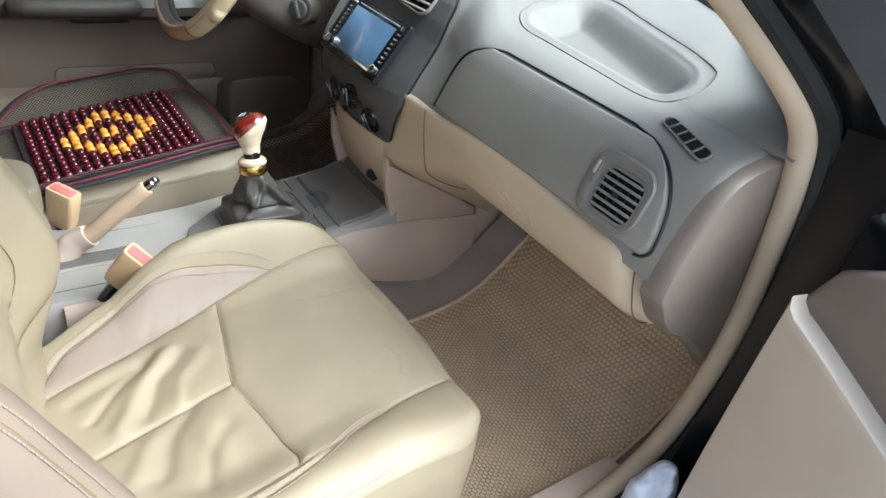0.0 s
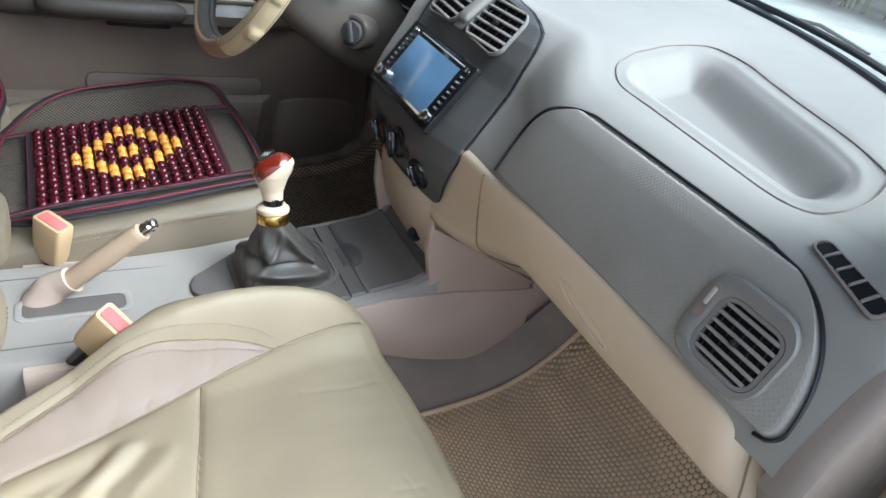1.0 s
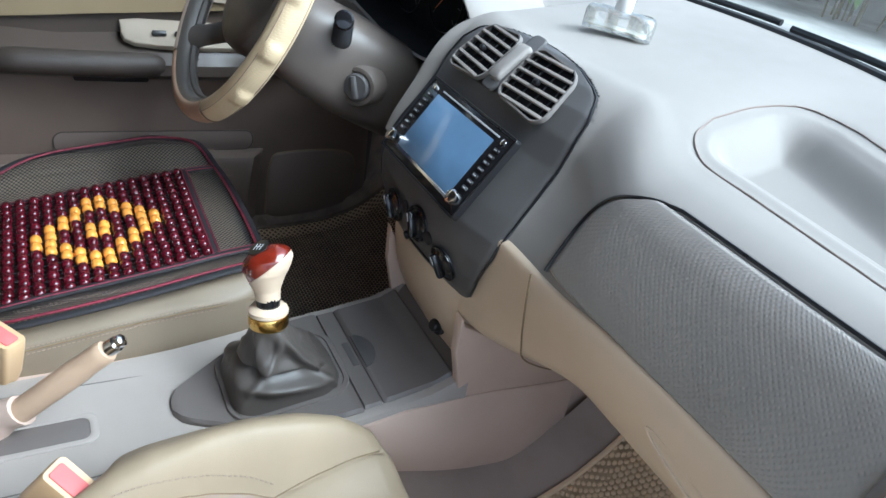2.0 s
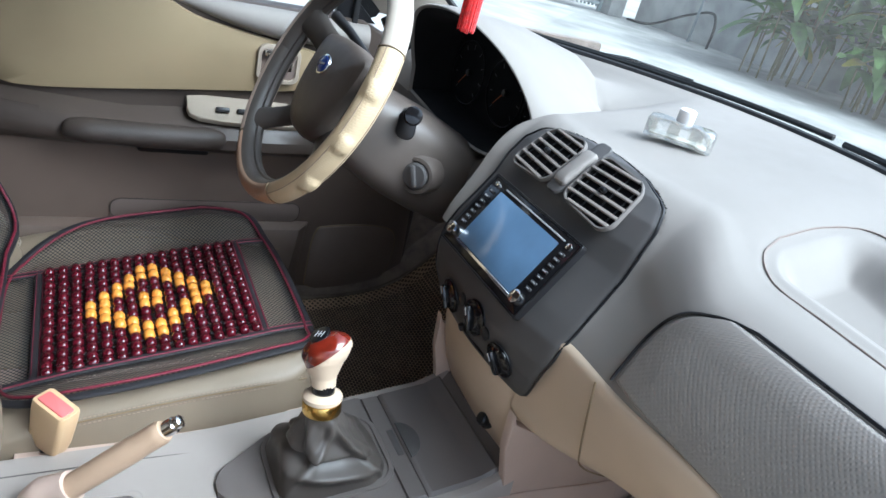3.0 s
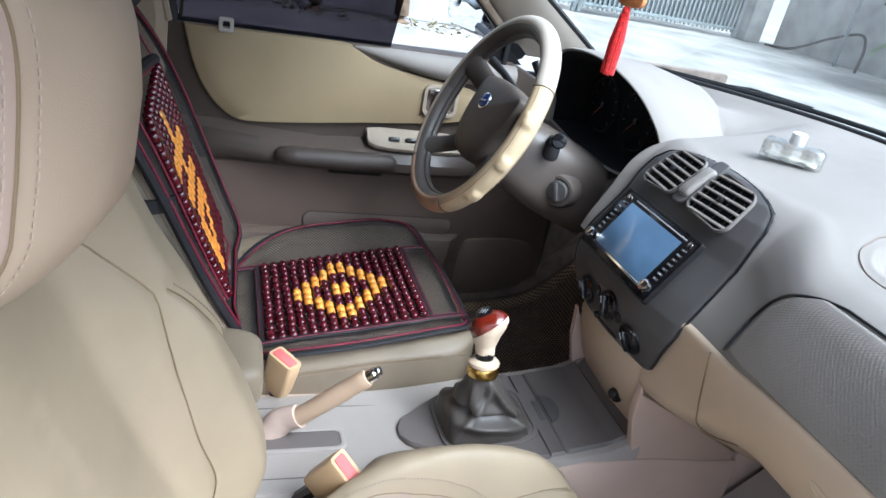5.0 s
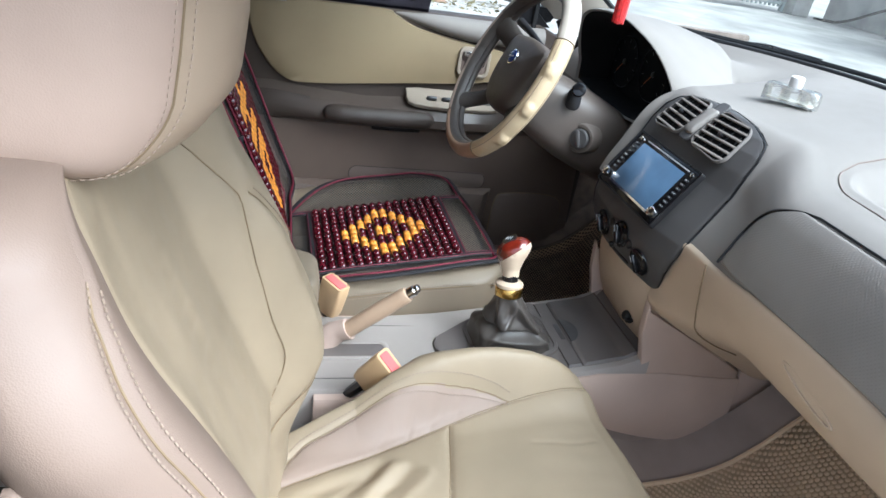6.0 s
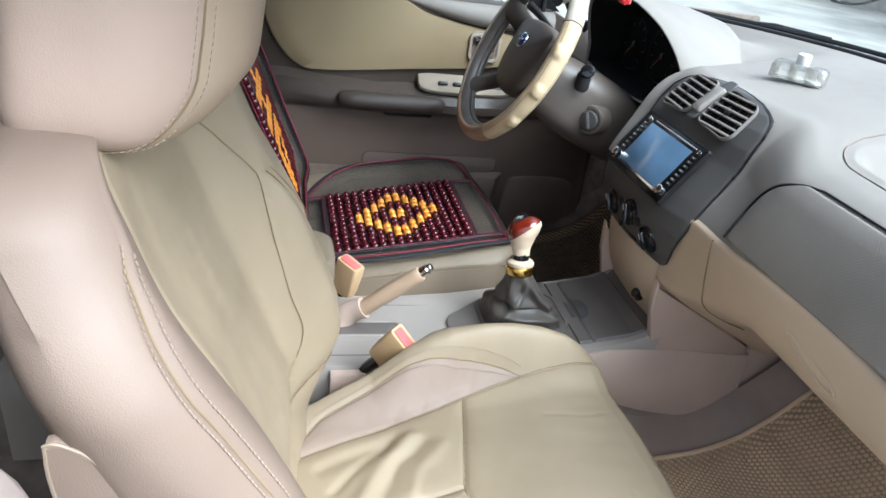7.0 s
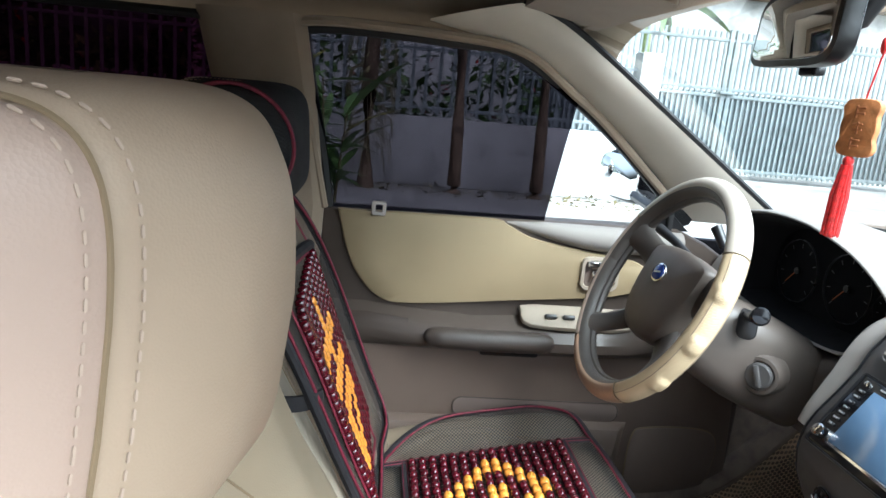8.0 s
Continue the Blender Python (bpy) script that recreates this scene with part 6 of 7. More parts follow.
PAD = smooth_line([(-0.205, -0.285, 0), (-0.36, -0.292, 0), (-0.50, -0.285, 0), (-0.575, -0.235, 0), (-0.625, -0.13, 0), (-0.652, 0.0, 0), (-0.645, 0.075, 0), (-0.60, 0.125, 0), (-0.50, 0.146, 0), (-0.35, 0.152, 0), (-0.235, 0.150, 0), (-0.178, 0.135, 0), (-0.150, 0.09, 0), (-0.132, -0.05, 0), (-0.130, -0.18, 0), (-0.150, -0.255, 0), (-0.205, -0.285, 0)], 6)[:-1]
PC = Vector((-0.385, -0.06, 0))


def pad_disc(u, v):
    i = u * len(PAD)
    a, b = PAD[int(i) % len(PAD)], PAD[(int(i) + 1) % len(PAD)]
    q = a.lerp(b, i - int(i))
    p = PC.lerp(q, v)
    return Vector((p.x, p.y, seat_z(p.x, p.y)))


bm = surf(pad_disc, len(PAD), 16, wrap=True)
lay = bm.loops.layers.uv.new("UVMap")
for fc in bm.faces:
    for lp in fc.loops:
        lp[lay].uv = (lp.vert.co.x, lp.vert.co.y)
part("seat_mesh", bm, MESH_BLACK, cover, "black open mesh over the cushion")


def onpad(pts, lift=0.003):
    return [Vector((p[0], p[1], seat_z(p[0], p[1]) + lift)) for p in pts]


rimpts = onpad([(p.x, p.y) for p in PAD], 0.001)
part("edge_tape", tube(rimpts, 0.0058, 8, True, flat=0.7), PIPE_BLACK, cover)
inner_rim = onpad([(PC.x + (p.x - PC.x) * 0.965, PC.y + (p.y - PC.y) * 0.965) for p in PAD], 0.0045)
part("edge_piping", tube(inner_rim, 0.0021, 6, True), PIPE_RED, cover, "maroon stitched piping")
# frame of the bead field: corners rear-left, front-left, front-right, rear-right
Q = [Vector((-0.500, -0.236, 0)), Vector((-0.526, 0.080, 0)), Vector((-0.240, 0.080, 0)), Vector((-0.205, -0.232, 0))]


def field(a, b):
    """a: rear to front, b: door side to console side."""
    return (Q[0].lerp(Q[1], a)).lerp(Q[3].lerp(Q[2], a), b)


def tape(p, q, name="tape", ext0=0.0, ext1=0.0):
    d = (q - p).normalized()
    p, q = p - d * ext0, q + d * ext1
    pts = [p.lerp(q, i / 12) for i in range(13)]
    t = part(name, tube(onpad([(k.x, k.y) for k in pts], 0.0025), 0.0075, 8, flat=0.45), PIPE_BLACK, cover, "black tape framing the beads")
    n = Vector((-d.y, d.x, 0)) * 0.0045
    for sg in (-1, 1):
        part("red_stitch", tube(onpad([(k.x + n.x * sg, k.y + n.y * sg) for k in pts], 0.0048), 0.0013, 5), PIPE_RED, t, "red stitched edge")


tape(Q[0], Q[1], ext0=0.05, ext1=0.055)
tape(Q[3], Q[2], ext0=0.035, ext1=0.075)
tape(Q[0], Q[3])
tape(Q[1], Q[2])


def bead_mesh(name, r, h, mat):
    bm = spin([(r * 0.4, -h / 2), (r * 0.84, -h * 0.41), (r, -h * 0.17), (r, h * 0.17), (r * 0.84, h * 0.41), (r * 0.4, h / 2)], 10)
    me = bpy.data.meshes.new(name)
    bm.to_mesh(me)
    bm.free()
    me.materials.append(mat)
    for q in me.polygons:
        q.use_smooth = True
    return me


BR, BY = bead_mesh("bead_maroon", 0.0080, 0.0180, BEAD_RED), bead_mesh("bead_amber", 0.0085, 0.0190, BEAD_YEL)
strings = []
rng = random.Random(4)
NC, NR = 16, 14
for c in range(NC):
    for r in range(NR):
        a, b = 0.045 + 0.91 * c / (NC - 1), 0.040 + 0.92 * r / (NR - 1)
        p = field(a, b)
        k = min(c - 3, 12 - c)
        amber = k >= 0 and (r in (6 - k, 7 - k, 6 + k, 7 + k) or (k == 4 and r in (6, 7)))
        d = field(a, min(1, b + 0.05)) - field(a, max(0, b - 0.05))
        z0, z1 = seat_z(*field(a, b - 0.03)[:2]), seat_z(*field(a, b + 0.03)[:2])
        d.z = (z1 - z0) * (0.1 / 0.06)
        ob = new("bead", BY if amber else BR)
        ob.matrix_world = Matrix.Translation((p.x + rng.uniform(-0.0008, 0.0008), p.y + rng.uniform(-0.0008, 0.0008), seat_z(p.x, p.y) + 0.0078)) @ d.to_track_quat("Z", "Y").to_matrix().to_4x4()
        ob.parent = cover
for r in range(NR):
    b = 0.040 + 0.92 * r / (NR - 1)
    for o in (-0.018, 0.018):
        strings.append(tube(onpad([field(k / 14, b + o)[:2] for k in range(15)], 0.0035), 0.0011, 4))
part("bead_cord", join(strings), PIPE_BLACK, cover, "black cords between the beads", kind="stuff")


# back pad leaning on the backrest, draped over its bolsters
def back_at(x, z, lift=0.0):
    off = 0.024 + 0.018 * ease(0.38, 0.72, z) + 0.012 * ease(0.10, 0.19, abs(x - DX))
    y = -0.345 - 0.046 - 0.474 * (z - 0.50) + off
    return Vector((x, y, z)) + Vector((0, 0.93, 0.37)) * lift


BPAD = smooth_line([(x, 0, z) for x, z in ((-0.19, 0.335), (-0.385, 0.325), (-0.59, 0.335), (-0.632, 0.40), (-0.638, 0.56), (-0.605, 0.70), (-0.53, 0.80), (-0.45, 0.855), (-0.33, 0.864), (-0.19, 0.848), (-0.130, 0.81), (-0.110, 0.74), (-0.132, 0.60), (-0.160, 0.45), (-0.19, 0.335))], 6)[:-1]
BC = Vector((DX, 0, 0.58))


def bdisc(u, v):
    i = u * len(BPAD)
    q = BPAD[int(i) % len(BPAD)].lerp(BPAD[(int(i) + 1) % len(BPAD)], i - int(i))
    p = BC.lerp(q, v)
    return back_at(p.x, p.z)


bm = surf(bdisc, len(BPAD), 14, wrap=True)
lay = bm.loops.layers.uv.new("UVMap")
for fc in bm.faces:
    for lp in fc.loops:
        lp[lay].uv = (lp.vert.co.x, lp.vert.co.z * 1.08)
part("back_mesh", bm, MESH_BLACK, cover, "black open mesh over the backrest")
part("edge_tape", tube([back_at(p.x, p.z) for p in BPAD], 0.007, 8, True, up=(0, 1, 0.4)), PIPE_BLACK, cover)
part("edge_piping", tube([back_at(BC.x + (p.x - BC.x) * 0.955, BC.z + (p.z - BC.z) * 0.97, 0.006) for p in BPAD], 0.0024, 6, True, up=(0, 1, 0.4)), PIPE_RED, cover, "maroon stitched piping")
BF = [(-0.242, 0.370), (-0.462, 0.358), (-0.520, 0.692), (-0.185, 0.724)]
# amber beads by row from the top: a chain, two pairs of bars and an open lozenge
AMBER_ROWS = {2: (6,), 3: (6,), 4: (6,), 5: (6,), 6: range(2, 10), 7: range(2, 10), 8: (6,), 9: (6,), 10: range(3, 10), 11: range(3, 10),
              13: range(4, 10), 14: range(3, 10), 15: (3, 4, 8, 9), 16: (3, 4, 7, 8), 17: (3, 4, 6, 7), 18: range(3, 7), 19: range(3, 6), 20: (3, 4)}
for (xa, za), (xb, zb) in zip(BF, BF[1:] + BF[:1]):
    part("tape", tube([back_at(xa + (xb - xa) * k / 10, za + (zb - za) * k / 10, 0.004) for k in range(11)], 0.0036, 8, flat=0.5, up=(0, 1, 0.4)), PIPE_RED, cover, "maroon tape framing the beads")
for (xa, za), (xb, zb) in (((-0.520, 0.692), (-0.497, 0.785)), ((-0.185, 0.724), (-0.160, 0.812))):
    part("tape", tube([back_at(xa + (xb - xa) * k / 4, za + (zb - za) * k / 4, 0.004) for k in range(5)], 0.0034, 8, flat=0.5, up=(0, 1, 0.4)), PIPE_RED, cover)
part("roll_pad", tube([back_at(-0.515 + 0.325 * k / 8, 0.703 + 0.031 * k / 8, 0.006) for k in range(9)], 0.010, 8, up=(0, 1, 0.4)), PIPE_BLACK, cover, "black roll above the beads")
BNC, BNR = 13, 22
for c in range(BNC):
    for r in range(BNR):
        # b runs from the console side to the door side, v from the top down
        b, v = 0.05 + 0.90 * c / (BNC - 1), 0.095 + 0.81 * r / (BNR - 1) + 0.0135 * (6 - c)
        x = (BF[3][0] * (1 - v) + BF[0][0] * v) * (1 - b) + (BF[2][0] * (1 - v) + BF[1][0] * v) * b
        z = (BF[3][1] * (1 - v) + BF[0][1] * v) * (1 - b) + (BF[2][1] * (1 - v) + BF[1][1] * v) * b
        ob = new("bead", BY if c in AMBER_ROWS.get(r, ()) else BR)
        ob.matrix_world = Matrix.Translation(back_at(x, z, 0.0085)) @ Vector((0, -0.43, 0.90)).to_track_quat("Z", "Y").to_matrix().to_4x4()
        ob.parent = cover
# hood over the headrest and the strap round the seat back
part("headrest_hood", pillow((DX - 0.018, -0.528, 0.893), (0.114, 0.090, 0.088), 0.42, 40, 24, lambda p: Vector((p.x, p.y - 0.05 * p.z, p.z))), lattice("mesh_hood", (0.012, 0.012, 0.013), 260, 0.2, 0.4, rough=0.8, bump=0.6, turn=0.785, axes="xz"), cover, "black mesh hood over the headrest")
part("hood_piping", tube([Vector((DX + 0.090, -0.528 + 0.086 * math.cos(a) - 0.05 * 0.08 * math.sin(a), 0.893 + 0.082 * math.sin(a))) for a in [2 * math.pi * i / 40 for i in range(40)]], 0.003, 6, True, up=(1, 0, 0)), PIPE_RED, cover)
band = smooth_line([(-0.1235, -0.455, 0), (-0.1235, -0.425, 0), (-0.127, -0.402, 0), (-0.138, -0.384, 0), (-0.152, -0.374, 0)], 4)
part("strap", loft([[(p.x, p.y, 0.579), (p.x - 0.004, p.y - 0.003, 0.579), (p.x - 0.004, p.y - 0.003, 0.600), (p.x, p.y, 0.600)] for p in band]), PIPE_BLACK, cover, "black elastic strap round the seat back")
under(cover)


# ---- belt buckles ----
def buckle(m, label):
    b = thing("belt_buckle", label, "belt buckle", "belt buckles", at=tuple(m.translation))
    o = rrect(0.052, 0.030, 0.006, 4)
    rings = [[(x * k, y * k, z) for x, y in o] for k, z in ((0.80, -0.075), (0.92, -0.06), (1.0, -0.02), (1.0, -0.003), (0.96, 0.0))]
    body = part("buckle_body", loft(rings), BUCKLE, b, "tan plastic buckle body", m)
    part("release_button", slab(rrect(0.042, 0.018, 0.003, 4), 0.003, 0.001, m @ pose(0, -0.001, -0.001)), RED_BTN, b, "faded red release button")
    part("stalk", tube([m @ Vector((0, 0, -0.07)), m @ Vector((0, 0.0, -0.11)), m @ Vector((0.0, 0.0, -0.16))], [0.012, 0.010, 0.010], 8), BLACK, b, "black flexible stalk")
    under(b)
    return b


buckle(basis((-0.112, -0.203, 0.340), (0.70, 0.62, -0.18), (-0.668, 0.617, 0.01)), "tan belt buckle with faded red button beside the driver's seat")
buckle(basis((0.156, -0.140, 0.360), (0.5, 0.55, -0.53), (-0.668, 0.617, 0.01)), "tan belt buckle with faded red button beside the passenger seat")


# ---- woven floor mats ----
def floor_mat(x0, x1, y0, y1, mat, base, label, pitch=0.0064):
    ob = thing("floor_mat", label, "floor mat", "floor mats", at=((x0 + x1) / 2, (y0 + y1) / 2, 0.08))

    def ht(x, y):
        return max(floor_z(y), 0.08) + 0.012 + 0.016 * ease(0.03, 0.0, x - x0)

    bm = surf(lambda u, v: Vector((x0 + (x1 - x0) * u, y0 + (y1 - y0) * v, ht(x0 + (x1 - x0) * u, y0 + (y1 - y0) * v) - 0.002)), 40, 50)
    bmesh.ops.solidify(bm, geom=bm.faces[:], thickness=0.008)
    part("backing", bm, base, ob, "dark mat backing")
    rim = [(x0, y0 + (y1 - y0) * k / 40) for k in range(41)] + [(x0 + (x1 - x0) * k / 20, y1) for k in range(1, 21)] + [(x1, y1 - (y1 - y0) * k / 40) for k in range(1, 41)]
    part("binding", tube([Vector((x, y, ht(x, y) - 0.001)) for x, y in rim], 0.0045, 6), mat, ob, "sewn edge binding")
    verts, faces = [], []
    r = random.Random(7)
    ny, nx = int((y1 - y0) / pitch), int((x1 - x0) / (pitch * 1.45))
    for j in range(ny):
        for i in range(nx):
            x = x0 + (i + 0.5 + 0.5 * (j % 2)) * pitch * 1.45
            y = y0 + (j + 0.5) * pitch
            if x > x1 - 0.004:
                continue
            z = ht(x, y)
            hx, hy, hh = pitch * r.uniform(0.66, 0.74), pitch * r.uniform(0.42, 0.50), 0.0019 * r.uniform(0.6, 1.2)
            t = r.uniform(-0.0004, 0.0004)
            k = len(verts)
            sl = (ht(x, y + 0.004) - ht(x, y - 0.004)) / 0.008
            verts += [(x - hx, y + t, z - 0.001), (x - hx * 0.5, y - hy, z - 0.001 - sl * hy), (x + hx * 0.5, y - hy, z - 0.001 - sl * hy), (x + hx, y + t, z - 0.001), (x + hx * 0.5, y + hy, z - 0.001 + sl * hy), (x - hx * 0.5, y + hy, z - 0.001 + sl * hy), (x - hx * 0.35, y, z + hh), (x + hx * 0.35, y, z + hh)]
            faces += [(k, k + 1, k + 6), (k + 1, k + 2, k + 7, k + 6), (k + 2, k + 3, k + 7), (k + 3, k + 4, k + 7), (k + 4, k + 5, k + 6, k + 7), (k + 5, k, k + 6)]
    me = bpy.data.meshes.new("weave")
    me.from_pydata(verts, [], faces)
    me.materials.append(mat)
    for q in me.polygons:
        q.use_smooth = True
    w = tagged(new("weave", me), "coarse looped weave", kind="stuff")
    w.parent = ob
    under(ob)


floor_mat(0.205, 0.668, -0.30, 0.70, MAT_TAN, MAT_BASE, "tan woven loop floor mat in the passenger footwell")
# same mat as the passenger's, painted dark for the driver's dim footwell
floor_mat(-0.668, -0.205, -0.30, 0.70, MAT_SHADED, MAT_BASE, "woven loop floor mat, darkened brown for the shaded driver's footwell")


# ---- driver's door, shut ----
YZ = Matrix(((0, 0, 1, 0), (1, 0, 0, 0), (0, 1, 0, 0), (0, 0, 0, 1)))
d1 = thing("door_1", "grey and olive trim of the closed driver's door", "car door", "", "structure", at=(-0.74, 0, 0.1))


def yz(points, n=5):
    return [(p.x, p.y) for p in smooth_line([(a, b, 0) for a, b in points + points[:1]], n)[:-1]]


SHELL = [(-0.435, 0.742), (0.0, 0.745), (0.33, 0.748), (0.40, 0.72), (0.50, 0.66), (0.55, 0.50), (0.55, 0.15), (0.50, 0.08), (-0.40, 0.08), (-0.44, 0.3)]
part("door_shell", slab(SHELL, 0.05, 0.012, Matrix.Translation((-0.765, 0, 0)) @ YZ), DOOR_GREY, d1, "dark grey door trim")
part("belt_roll", tube(smooth_line([(-0.720, -0.06, 0.738), (-0.716, 0.02, 0.728), (-0.715, 0.15, 0.715), (-0.718, 0.34, 0.712)], 6), [0.004 + 0.025 * ease(0, 14, i) for i in range(19)], 12), DASH, d1, "grey roll along the window edge")
OLIVE = [(-0.402, 0.741), (-0.25, 0.742), (-0.075, 0.742), (-0.045, 0.732), (0.008, 0.708), (0.08, 0.694), (0.15, 0.684), (0.24, 0.672), (0.28, 0.645), (0.27, 0.610), (0.20, 0.588), (0.10, 0.577), (-0.02, 0.566), (-0.15, 0.553), (-0.25, 0.546), (-0.30, 0.552), (-0.345, 0.590), (-0.378, 0.650)]
part("olive_panel", slab(yz(OLIVE, 4), 0.012, 0.007, Matrix.Translation((-0.7165, 0, 0)) @ YZ, crown=0.004), DOOR_CLOTH, d1, "olive-beige padded vinyl panel")
# taupe lower half with pocket
LOW = [(-0.42, 0.455), (-0.1, 0.458), (0.15, 0.468), (0.35, 0.47), (0.52, 0.46), (0.54, 0.14), (0.48, 0.09), (-0.40, 0.09), (-0.43, 0.25)]
part("lower_trim", slab(LOW, 0.018, 0.008, Matrix.Translation((-0.7165, 0, 0)) @ YZ), DOOR_LOW, d1, "taupe lower door trim")
part("front_bulge", loft([[(-0.70, y - w, z) for y, w in ((0.0, 0.0),)] + [(-0.70, y0, z), (-0.665 + b, y0 + 0.03, z), (-0.66 + b, y1 - 0.03, z), (-0.70, y1, z)] for z, y0, y1, b, y, in ((0.12, -0.30, 0.27, -0.02, -0.3), (0.20, -0.33, 0.27, -0.008, -0.33), (0.275, -0.36, 0.275, 0.0, -0.36), (0.290, -0.37, 0.278, -0.006, -0.37), (0.296, -0.37, 0.278, -0.02, -0.37))]), DOOR_LOW, d1, "taupe bulging map pocket")
SLOT = rrect(0.378, 0.044, 0.019, 6)
# no hollow here: a flat plate whose brown stands for the slot's shade
part("pocket_mouth", slab(SLOT, 0.006, 0.002, Matrix.Translation((-0.7005, 0.063, 0.3185)) @ YZ), BROWN, d1, "flat plate for the map pocket slot, shade painted in brown")
part("pocket_joint", tube([(-0.6955, 0.063 + a, 0.3185 + b) for a, b in SLOT], 0.0014, 6, True, up=(1, 0, 0)), DOOR_GREY, d1)
GR = yz([(0.290, 0.13), (0.295, 0.26), (0.33, 0.285), (0.46, 0.285), (0.50, 0.25), (0.49, 0.16), (0.45, 0.12), (0.33, 0.115)], 5)
sp = part("speaker_panel", slab(GR, 0.006, 0.003, Matrix.Translation((-0.699, 0, 0)) @ YZ), DOOR_LOW, d1, "taupe speaker cover")
part("speaker_joint", tube([(-0.697, a, b) for a, b in GR], 0.002, 5, True, up=(1, 0, 0)), SEAM, sp)
# armrest
part("arm_shelf", loft([[(-0.715, y, 0.545 + dz), (-0.69 + w * 0.2, y, 0.530 + dz), (-0.70 + w * 0.7, y, 0.510), (-0.70 + w, y, 0.495), (-0.70 + w, y, 0.475), (-0.70 + w * 0.6, y, 0.460), (-0.715, y, 0.455)] for y, w, dz in ((-0.41, 0.004, 0), (-0.33, 0.012, 0), (-0.24, 0.035, -0.01), (-0.10, 0.05, -0.02), (0.05, 0.055, -0.01), (0.15, 0.055, 0.01), (0.24, 0.045, 0.015), (0.30, 0.02, 0.01), (0.36, 0.004, 0))]), DOOR_GREY, d1, "grey armrest shelf")
part("armrest", tube(smooth_line([(-0.668, -0.205, 0.489), (-0.655, -0.17, 0.492), (-0.650, -0.06, 0.492), (-0.652, 0.04, 0.492), (-0.668, 0.070, 0.490)], 6), [0.006, 0.014, 0.018, 0.020, 0.021, 0.022] + [0.024] * 13 + [0.022, 0.020, 0.018, 0.015, 0.012, 0.006], 14, flat=0.95), ARM, d1, "dark grained armrest pad")
part("pull_cup", rbox(0.02, 0.13, 0.02, 0.008, pose(-0.672, -0.02, 0.462)), BLACK, d1, "black pull recess under the armrest")
swp = part("switch_plate", slab(yz([(0.0, -0.03), (0.02, 0.024), (0.20, 0.028), (0.26, 0.01), (0.26, -0.02), (0.20, -0.034), (0.05, -0.036)], 4), 0.010, 0.004, Matrix.Translation((-0.690, 0, 0.533)) @ Matrix(((0, 0.87, 0.5, 0), (1, 0, 0, 0), (0, -0.5, 0.87, 0), (0, 0, 0, 1))) @ pose(0, 0, 0)), DOOR_PALE, d1, "pale window switch plate")
for i, yy in enumerate((0.065, 0.105, 0.145, 0.185)):
    part("window_switch", rbox(0.016, 0.026, 0.010, 0.003, Matrix.Translation((-0.683, yy, 0.542)) @ pose(0, 0, 0, 0, -32, 0)), BLACK, swp, "black window switch")
hp = part("handle_frame", frame_slab(rrect(0.085, 0.075, 0.018, 6), rrect(0.068, 0.058, 0.012, 6), 0.008, 0.002, Matrix.Translation((-0.703, 0.165, 0.640)) @ YZ), DOOR_PALE, d1, "pale frame of the door handle")
part("handle_cup", slab(rrect(0.070, 0.060, 0.012, 6), 0.002, 0.0005, Matrix.Translation((-0.702, 0.165, 0.640)) @ YZ), BROWN, hp)
part("door_handle", rbox(0.012, 0.045, 0.020, 0.004, pose(-0.694, 0.168, 0.640)), CHROME, hp, "chrome inner door handle")
part("lock_knob", rbox(0.012, 0.030, 0.014, 0.003, pose(-0.694, 0.150, 0.662)), CHROME, hp)
under(d1)

# shade film hung in the driver's window, with its clip
shade = thing("window_shade", "dark see-through shade hung inside the driver's window", "window shade", at=(-0.7, -0.2, 0.745))


def shade_pt(u, v):
    """The sheet ends under the window's upper frame."""
    y = -0.428 + u * (0.462 + 0.02 * v) - 0.055 * v * (1 - u)
    z = 0.738 + (lerp_table(((-0.5, 1.085), (-0.07, 1.070), (0.13, 0.950), (0.31, 0.80)), y) - 0.738) * v
    return Vector((-0.722 + 0.104 * ((z - 0.738) / 0.345) ** 1.15, y, z))


bm = surf(shade_pt, 24, 12)
part("shade_film", bm, FILM, shade, "dark film panel")
part("shade_clip", frame_slab(rrect(0.030, 0.030, 0.005, 4), rrect(0.014, 0.014, 0.003, 4), 0.006, 0.002, Matrix.Translation((-0.702, -0.318, 0.748)) @ YZ), CONSOLE_PALE, shade, "pale plastic clip")
under(shade)

# ---- passenger door, swung open ----
d2 = thing("door_2", "open passenger door with beige map pocket and taupe trim", "car door", "", "structure", at=(0.85, 0.6, 0.1))
HINGE = Vector((0.825, 0.49, 0.0))
AIM = Vector((0.970, -0.24, 0)).normalized()
mdoor = basis(HINGE, AIM, (0, 0, 1))


def onto(x, y, z):
    """Door's own frame: x away from the hinge, y up, z towards the cabin side."""
    return mdoor @ Vector((x, y, z))


side = 1.0 if (mdoor.to_3x3() @ Vector((0, 0, 1))).y < 0 else -1.0
mdd = mdoor @ Matrix.Diagonal((1, 1, side, 1))
DOORO = [(0.02, 0.02), (0.02, 0.72), (1.0, 0.74), (1.05, 0.5), (1.0, 0.05), (0.9, 0.0), (0.1, 0.0)]
part("door_skin", slab(DOORO, 0.11, 0.01, mdd @ pose(0, 0, -0.05)), BODY, d2, "glossy black outer door skin")
